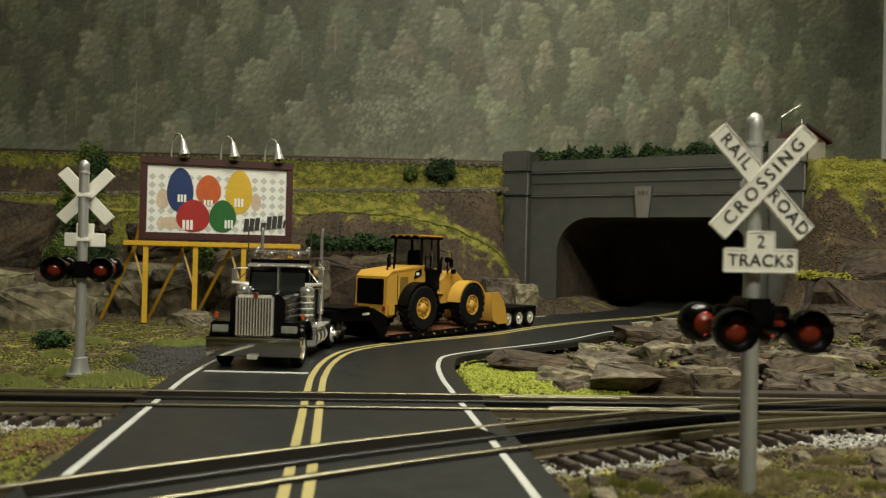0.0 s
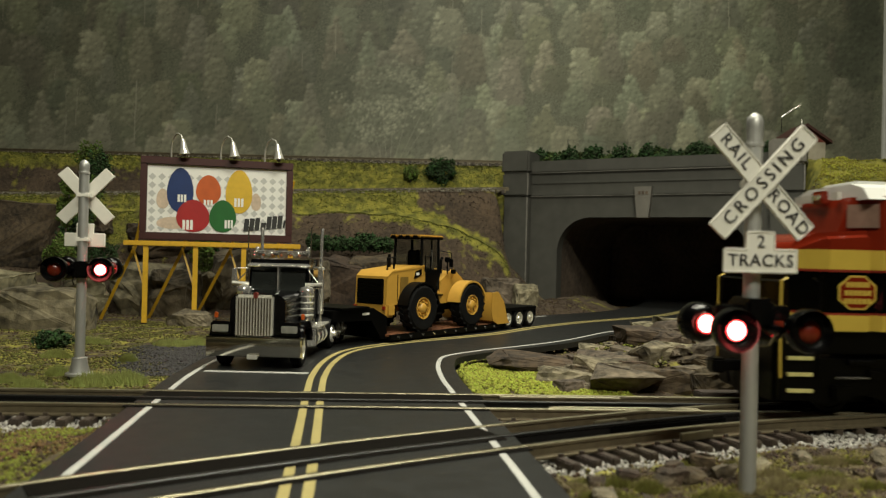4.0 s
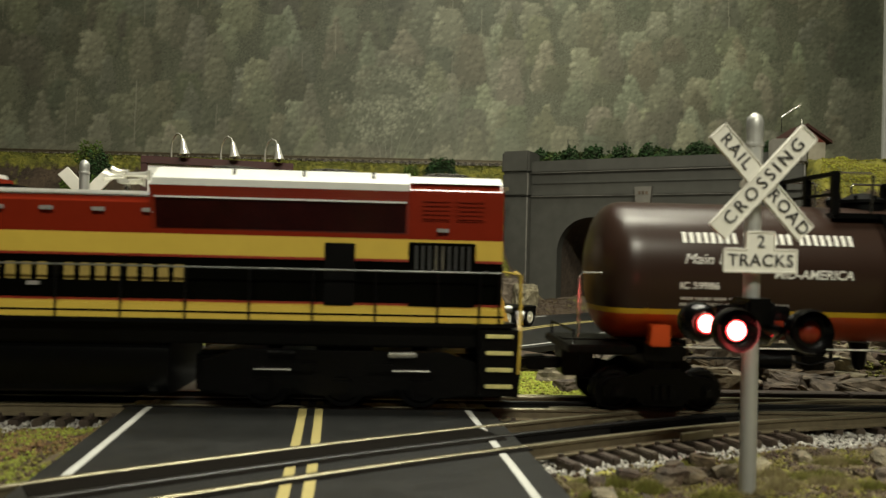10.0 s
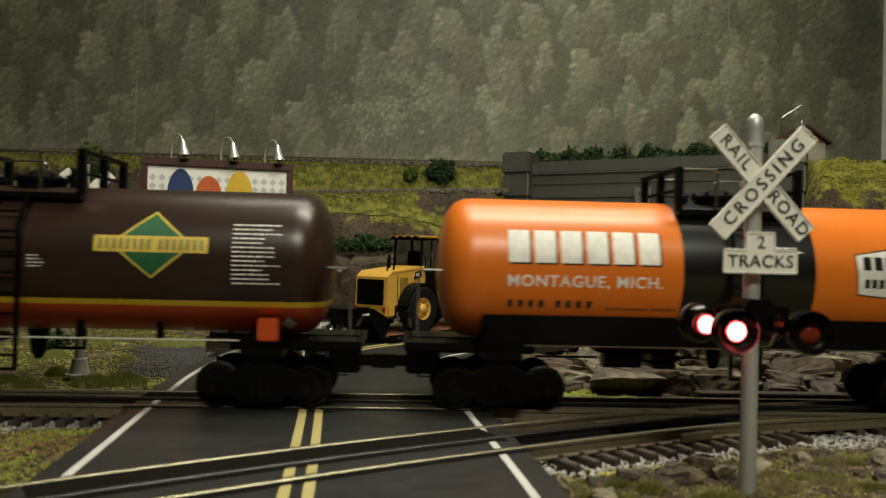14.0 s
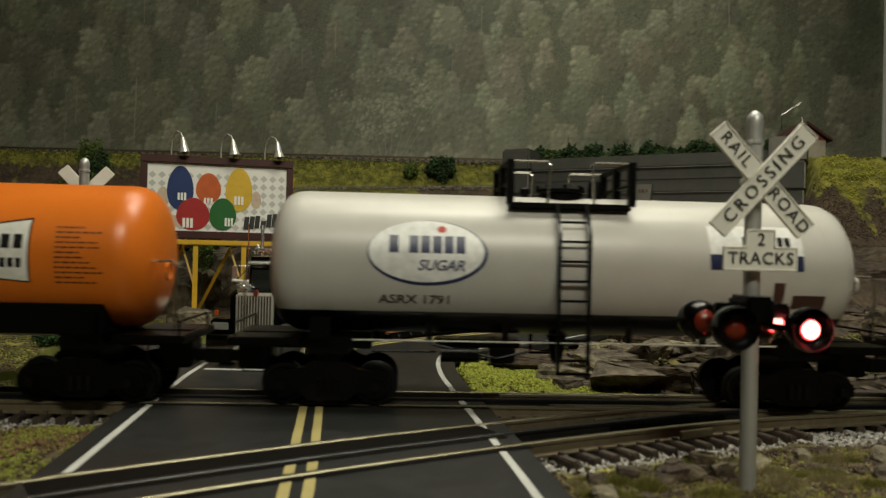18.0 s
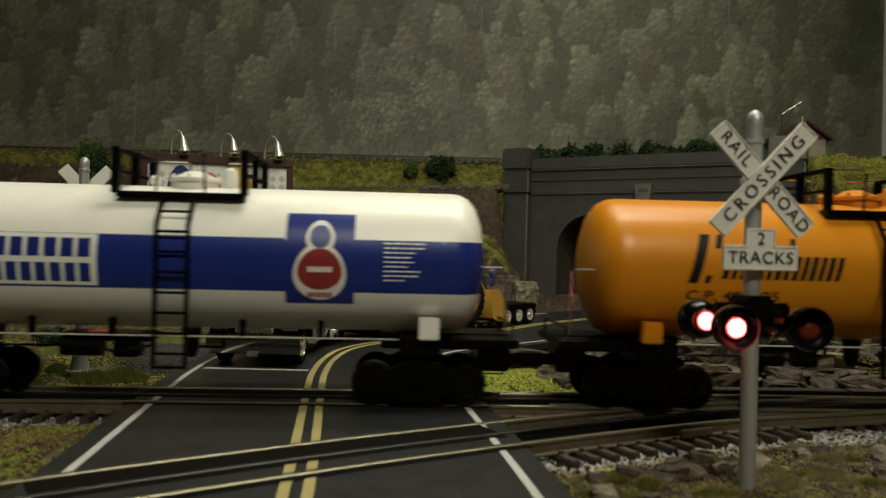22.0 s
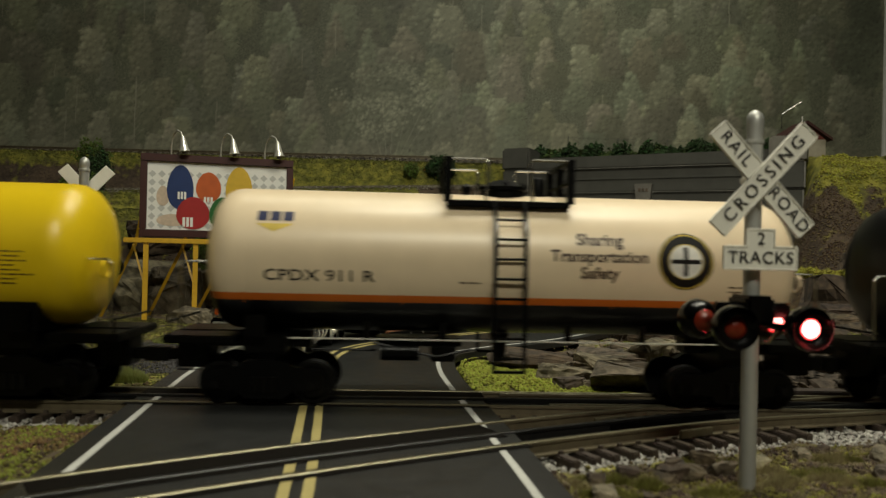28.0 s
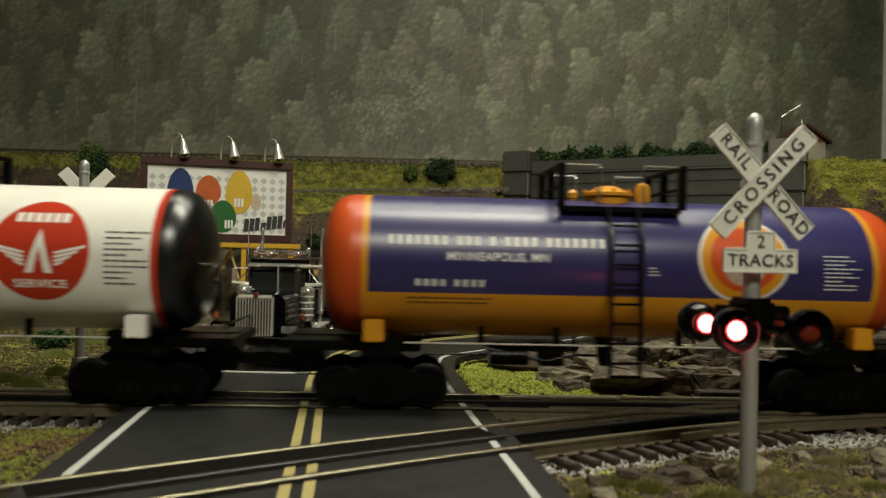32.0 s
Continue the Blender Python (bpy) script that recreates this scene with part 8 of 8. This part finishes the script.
    for s in (-1, 1):
        part("radiator_wing", prism(N(), [(s * hood, 0.0775), (s * 0.0305, 0.0945), (s * 0.0312, 0.0962), (s * hood, 0.0962)], X(-0.0125), X(0.0985), "x"), RED, t, "flared red radiator side")
        g = prism(N(), [(s * (hood + 0.0006), 0.0782), (s * 0.0299, 0.0905), (s * 0.0293, 0.0905), (s * (hood - 0.0004), 0.0782)], X(-0.0102), X(0.0972), "x")
        part("radiator_grille", g, GRILLE_DARK, t, "dark radiator mesh")
        part("radiator_trim", box(N(), X(-0.0102), X(0.0972), s * 0.0303 - 0.0006, s * 0.0303 + 0.0006, 0.0909, 0.0916), WHITE, t, "thin white trim line")
        part("valance_line", box(N(), X(-0.1255), X(0.1405), s * 0.0326 - 0.0002, s * 0.0326 + 0.0002, 0.0421, 0.0429), LOCO_BLACK, t)
        for k in range(2):
            lou = part("rear_louvre", box(N(), X(0.104) + k * 0.015, X(0.117) + k * 0.015, s * hood - 0.0005, s * hood + 0.0005, 0.0835, 0.094, 0.0003), RED, t)
            for q in range(5):
                part("slat", box(N(), X(0.1047) + k * 0.015, X(0.1163) + k * 0.015, s * (hood + 0.0006) - 0.0005, s * (hood + 0.0006) + 0.0005, 0.0846 + q * 0.0019, 0.0854 + q * 0.0019), RED, lou)
        gr = part("equipment_grille", box(N(), X(0.0987), X(0.1283), s * hood - 0.0006, s * hood + 0.0006, 0.046, 0.0742, 0.0003), LOCO_BLACK, t, "black slotted grille")
        for k in range(9):
            part("slot", box(N(), X(0.1015) + k * 0.0029, X(0.1015) + k * 0.0029 + 0.0012, s * (hood + 0.0005) - 0.0004, s * (hood + 0.0005) + 0.0004, 0.062, 0.0728), STEEL if k in (3, 4) else GREY, gr)
        part("door_panel", box(N(), X(0.062), X(0.0753), s * hood - 0.0007, s * hood + 0.0007, 0.0459, 0.0732, 0.0003), BLACK_MATT, t, "black door panel")
        # walkway edge, valance and stanchions
        part("walkway", box(N(), X(-0.215), X(0.145), min(s * 0.025, s * 0.0325), max(s * 0.025, s * 0.0325), 0.0378, 0.0398), BLACK_MATT, t)
        part("valance", box(N(), X(-0.215), X(0.1405), s * 0.0322 - 0.0004, s * 0.0322 + 0.0004, 0.0396, 0.0455), LOCO_YELLOW, t, "yellow walkway edge")
        rail_b = N()
        tube(rail_b, [(X(-0.214), s * 0.0326, 0.0615), (X(0.139), s * 0.0326, 0.0615)], 0.00045, 6)
        part("hand_rail", rail_b, mat("dull_grey_wire", (0.16, 0.16, 0.15), 0.35, metal=0.7), t, "thin grey wire hand rail")
        for k in range(14):
            x = X(-0.21 + k * 0.0268)
            part("stanchion", tube(N(), [(x, s * 0.0327, 0.0392), (x, s * 0.0327, 0.0615)], 0.0006, 5), BLACK_MATT, t)
        part("battery_box", box(N(), X(-0.2089), X(-0.1598), s * 0.0292 - 0.0022, s * 0.0292 + 0.0022, 0.0575, 0.0707, 0.0005), BLACK_MATT, t, "black battery box")
        part("box_ledge", box(N(), X(-0.2089), X(-0.1598), s * 0.03 - 0.002, s * 0.03 + 0.002, 0.0449, 0.0572, 0.0006), LOCO_BLACK, t)
        part("hood_door", box(N(), X(-0.207), X(-0.1845), s * 0.0277 - 0.0004, s * 0.0277 + 0.0004, 0.0775, 0.0975, 0.0003), RED, t, "red panel door")
        part("inverter_door", box(N(), X(-0.182), X(-0.1565), s * 0.0283 - 0.001, s * 0.0283 + 0.001, 0.081, 0.0985, 0.0006), RED, t, "red inverter door")
        part("recess_panel", box(N(), X(-0.1525), X(-0.1297), s * 0.0277 - 0.0003, s * 0.0277 + 0.0003, 0.0772, 0.0985), mat("locomotive_dark_red_line", (0.2, 0.02, 0.01), 0.35), t, "dark red recessed panel")
        for z0, z1 in ((0.0905, 0.0918), (0.0842, 0.085), (0.0772, 0.0785), (0.0975, 0.0988)):
            part("recess_bar", box(N(), X(-0.1525), X(-0.1297), s * 0.0284 - 0.0006, s * 0.0284 + 0.0006, z0, z1), RED, t)
        for c0 in (-0.2091, -0.183, -0.1548, -0.1275):
            part("hood_post", box(N(), X(c0) - 0.0007, X(c0) + 0.0007, s * 0.0288 - 0.0007, s * 0.0288 + 0.0007, 0.0757, 0.0975, 0.0002), LOCO_BLACK, t)
        part("hood_grab_bar", tube(N(), [(X(-0.2091), s * 0.0298, 0.0935), (X(-0.1275), s * 0.0298, 0.0935)], 0.0003, 5), mat("dull_grey_wire", (0.16, 0.16, 0.15), 0.35, metal=0.7), t)
        for k, (x, z) in enumerate(((-0.1118, 0.0855), (-0.1118, 0.0832), (-0.0795, 0.0845), (-0.059, 0.0845), (-0.0373, 0.0845), (-0.016, 0.0845), (0.111, 0.0788), (-0.1515, 0.0588), (-0.0635, 0.0523), (-0.19, 0.0738))):
            part("label_plate", box(N(), X(x), X(x) + 0.0052, s * 0.0277 - 0.0003, s * (0.0277 if x < -0.125 else hood + 0.0002) + s * 0.0004, z, z + 0.0017), mat("plate_pale", (0.2, 0.19, 0.18), 0.5), t)
    e = N()
    e.faces.new([e.verts.new((X(a), -hood - 0.0002, z)) for a, z in ((-0.157, 0.0652), (-0.133, 0.0652), (-0.145, 0.0565))])
    part("emblem_shape", e, mat("dull_grey_mark", (0.02, 0.02, 0.018), 0.4), t, "dark grey three-cornered mark", smooth=False)
    b = bars(N(), 0, 0, [6, 4, 8], 0.0074, 0.1283, 0.36)
    bmesh.ops.transform(b, matrix=pose(X(-0.1252), -hood - 0.00025, 0.0548, 90, 0, 0), verts=b.verts)
    part("lettering_block", b, mat("lettering_dull_yellow", (0.27, 0.195, 0.05), 0.5), t, "yellow blocks in place of lettering", smooth=False)
    # roof gear
    for x, r in ((0.017, 0.0125), (0.063, 0.0125), (0.116, 0.0115)):
        top = 0.1046 if x < 0.09 else 0.104
        f = part("roof_fan", lathe(N(), [(top - 0.001, r), (top + 0.0022, r), (top + 0.0026, r * 0.9), (top + 0.0014, r * 0.2), (top + 0.0014, 0.0005)], 28, "z"), STEEL, t, "round roof fan", at=Matrix.Translation((X(x), 0, 0)))
        for k in range(8):
            part("fan_blade", box(N(), r * 0.2, r * 0.88, -0.0006, 0.0006, top + 0.0018, top + 0.0024), GREY, f, at=Matrix.Rotation(k * math.pi / 4, 4, "Z"))
    for k in range(3):
        part("lift_lug", box(N(), X(0.022 + k * 0.03), X(0.0232 + k * 0.03), -0.0275, -0.0262, 0.0995, 0.1042), STEEL, t)
    horn = part("air_horn", cyl(N(), (X(-0.0325), 0, 0.0925), (X(-0.0325), 0, 0.104), 0.0014, 8), STEEL, t, "silver three-chime horn")
    part("horn_bracket", box(N(), X(-0.0355), X(-0.0295), -0.0045, 0.0045, 0.0985, 0.1003, 0.0004), BRIGHT, horn)
    for k, (d, long, z) in enumerate(((-1, 0.0085, 0.1015), (1, 0.0105, 0.1028), (-1, 0.007, 0.1042), (1, 0.0065, 0.1002))):
        y = -0.0036 + 0.0024 * k
        tr = lathe(N(), [(0, 0.0011), (long * 0.5, 0.0012), (long * 0.85, 0.0017), (long, 0.0027), (long * 0.98, 0.001)], 12, "x")
        part("trumpet", tr, BRIGHT, horn, at=pose(X(-0.0325), y, z, 0, 0, 0 if d > 0 else 180))
    part("exhaust_silencer", box(N(), X(-0.093), X(-0.08), -0.008, 0.008, 0.0935, 0.0965, 0.0008), UNDER, t)
    part("antenna", cyl(N(), (X(-0.132), 0.0, 0.103), (X(-0.132), 0.0, 0.107), 0.0012, 8), WHITE, t)
    # frame, tank, steps, pilot
    part("frame", box(N(), X(-0.305), X(0.145), -0.028, 0.028, 0.0285, 0.039, 0.0006), UNDER, t, "black underframe")
    tank = prism(N(), [(-0.0255, 0.0275), (-0.0278, 0.0262), (-0.0285, 0.024), (-0.0285, 0.012), (-0.027, 0.0085), (-0.0235, 0.0062), (-0.018, 0.0055), (0.018, 0.0055), (0.0235, 0.0062), (0.027, 0.0085), (0.0285, 0.012), (0.0285, 0.024), (0.0278, 0.0262), (0.0255, 0.0275)], X(-0.161), X(-0.003), "x")
    part("fuel_tank", tank, mat("fuel_tank_black", (0.0012, 0.0012, 0.0011), 0.28, scale=120, spec=0.16), t, "black fuel tank")
    part("air_reservoir", cyl(N(), (X(-0.158), -0.0245, 0.0285), (X(-0.006), -0.0245, 0.0285), 0.0022, 10), UNDER, t, "black air pipe")
    part("side_reservoir", cyl(N(), (X(-0.186), -0.0215, 0.022), (X(-0.159), -0.0215, 0.022), 0.0058, 14), UNDER, t, "black air reservoir")
    for x in (-0.1575, -0.1445, -0.128):
        part("tank_plate", box(N(), X(x), X(x) + 0.0055, -0.0234, -0.0226, 0.0084, 0.0098), mat("plate_pale", (0.2, 0.19, 0.18), 0.5), t)
    for xs, d in ((-0.3045, -1), (0.1388, 1)):
        for s in (-1, 1):
            w = part("step_well", box(N(), X(xs) - 0.0085, X(xs) + 0.0085, min(s * 0.024, s * 0.0325), max(s * 0.024, s * 0.0325), 0.008, 0.037, 0.0005), UNDER, t, "black step well")
            for k in range(4):
                part("tread", box(N(), X(xs) - 0.0058, X(xs) + 0.0058, s * 0.0331 - 0.0012, s * 0.0331 + 0.0012, 0.0118 + k * 0.0072, 0.0134 + k * 0.0072, 0.0002), mat("pale_tread_yellow", (0.55, 0.5, 0.2), 0.5), w, "pale yellow step tread")
            for q in (-1, 1):
                part("grab_post", tube(N(), [(X(xs) + q * 0.0085, s * 0.0328, 0.018), (X(xs) + q * 0.0092, s * 0.033, 0.0385), (X(xs) + q * 0.0088, s * 0.0328, 0.061), (X(xs) + q * 0.006, s * 0.0325, 0.0625)], 0.0006, 6), UNDER if q * d < 0 else LOCO_YELLOW, w, "yellow grab post")
        part("pilot", box(N(), X(xs) + d * 0.0085 - 0.0012, X(xs) + d * 0.0085 + 0.0012, -0.028, 0.028, 0.0065, 0.0365, 0.0006), UNDER, t)
        part("coupler", box(N(), min(X(xs) + d * 0.006, X(xs) + d * 0.0215), max(X(xs) + d * 0.006, X(xs) + d * 0.0215), -0.0028, 0.0028, 0.0165, 0.0215, 0.0007), UNDER, t, "black knuckle coupler")
        part("knuckle", box(N(), X(xs) + d * 0.0235 - 0.0035, X(xs) + d * 0.0235 + 0.0035, -0.0042, 0.0042, 0.0155, 0.0225, 0.001), UNDER, t)
        part("end_rail", tube(N(), [(X(xs) + d * 0.0085, -0.031, 0.0375), (X(xs) + d * 0.0085, -0.031, 0.061), (X(xs) + d * 0.0085, 0.031, 0.061), (X(xs) + d * 0.0085, 0.031, 0.0375)], 0.0006, 6), UNDER if d < 0 else LOCO_YELLOW, t)
        for s in (-1, 1):
            part("ditch_lamp", cyl(N(), (X(xs) + d * 0.0095, s * 0.019, 0.0425), (X(xs) + d * 0.0125, s * 0.019, 0.0425), 0.0019, 12), mat("ditch_lamp_silver", (0.3, 0.3, 0.28), 0.3, metal=0.5), t)
            part("brake_hose", tube(N(), [(X(xs) + d * 0.0095, s * 0.012, 0.021), (X(xs) + d * 0.0125, s * 0.012, 0.015), (X(xs) + d * 0.0115, s * 0.012, 0.009)], 0.0008, 6), TYRE, t)
    part("rear_end", striped(box(N(), X(0.1396), X(0.1406), -0.0245, 0.0245, 0.0395, 0.097)), bands, t)
    # six-axle trucks
    for xc in (-0.2475, 0.071):
        fr = part("truck_frame", box(N(), X(xc) - 0.012, X(xc) + 0.012, -0.02, 0.02, 0.016, 0.0285, 0.001), UNDER, t)
        for s in (-1, 1):
            o = [(X(xc) + a, z) for a, z in ((-0.06, 0.009), (-0.06, 0.021), (-0.045, 0.0262), (0.045, 0.0262), (0.061, 0.021), (0.061, 0.009), (0.046, 0.006), (0.036, 0.0065), (0.03, 0.0095), (0.021, 0.0095), (0.012, 0.0065), (-0.012, 0.0065), (-0.021, 0.0095), (-0.03, 0.0095), (-0.036, 0.0065), (-0.046, 0.006))]
            side = part("side_frame", prism(N(), o, min(s * 0.0225, s * 0.0265), max(s * 0.0225, s * 0.0265)), UNDER, fr, "black cast side frame")
            for k in (-1, 0, 1):
                part("axle_box", box(N(), X(xc) + k * 0.0345 - 0.0045, X(xc) + k * 0.0345 + 0.0045, min(s * 0.026, s * 0.0295), max(s * 0.026, s * 0.0295), 0.0068, 0.0145, 0.0012), UNDER, side)
            for k in (-1, 1):
                part("spring", box(N(), X(xc) + k * 0.017 - 0.0055, X(xc) + k * 0.017 + 0.0055, min(s * 0.0262, s * 0.0285), max(s * 0.0262, s * 0.0285), 0.0165, 0.0215, 0.0008), UNDER, side)
                part("brake_cylinder", cyl(N(), (X(xc) + k * 0.026 - 0.006, s * 0.028, 0.0248), (X(xc) + k * 0.026 + 0.006, s * 0.028, 0.0248), 0.0014, 10), STEEL if k > 0 else UNDER, side)
                part("brake_rod", tube(N(), [(X(xc) + k * 0.03 - 0.008, s * 0.0285, 0.0178), (X(xc) + k * 0.03 + 0.008, s * 0.0285, 0.0178)], 0.0005, 5), STEEL, side)
        for k in (-1, 0, 1):
            wheelset(t, c, X(xc) + k * 0.0345, 0.0102)
        # unseen motor blocks added in place of the deep shade between the axles
        for k in (-1, 0, 1, 2):
            part("traction_motor", box(N(), X(xc) + (k - 0.5) * 0.0345 - 0.0155, X(xc) + (k - 0.5) * 0.0345 + 0.0155, -0.0115, 0.0115, 0.0035, 0.0235, 0.002), UNDER, fr)


locomotive()


# ---- everything that moves ----
FLASH_PERIOD, FLASH_FIRST = 1.675, 7.41


def flash_times():
    """Times at which the right-hand and the left-hand lamps of the near signal light up."""
    out = [(1.87, "R"), (3.25, "L")]
    t = FLASH_FIRST - FLASH_PERIOD
    out += [(t - FLASH_PERIOD + 0.1, "R"), (t - 0.8, "L")]
    while t < 32.2:
        out += [(t, "R"), (t + (0.86 if t > 29 else 0.785), "L")]
        t += FLASH_PERIOD
    return [p for p in out if p[0] < 31.9]


def lens_rows(lit_phase):
    """Each lens turns its lit faces to front and back, or its dark faces."""
    rows, state = [(0.0, 90.0)], 90.0
    for t, who in flash_times():
        goal = 0.0 if who == lit_phase else 90.0
        if goal == state:
            continue
        for k in range(3):
            rows.append((t - 0.0333 + k * 0.0333, state + (goal - state) * k / 2))
        state = goal
    rows.append((32.0, state))
    return [(t, pose(0, 0, 0, a, 0, 0)) for t, a in rows]


def motions():
    for ob, c in MOVING:
        walk(ob, [(t, pose(c - s, YC, 0)) for t, s in RUN])
    for c, w, x, r in ROLLING:
        shown = [k / 15 for k in range(481) if -0.36 < c + x - run_at(k / 15) < 0.4]
        rows = [(t, pose(x, 0, r, 0, -math.degrees((run_at(t) - run_at(shown[0])) / r), 0)) for t in shown]
        if shown[0] > 0.05:
            rows = [(0.0, rows[0][1])] + rows
        if shown[-1] < 31.95:
            rows.append((32.0, rows[-1][1]))
        walk(w, rows)
    for lens, x in near_lenses + far_lenses:
        walk(lens, lens_rows("R" if x > 0 else "L"))


motions()
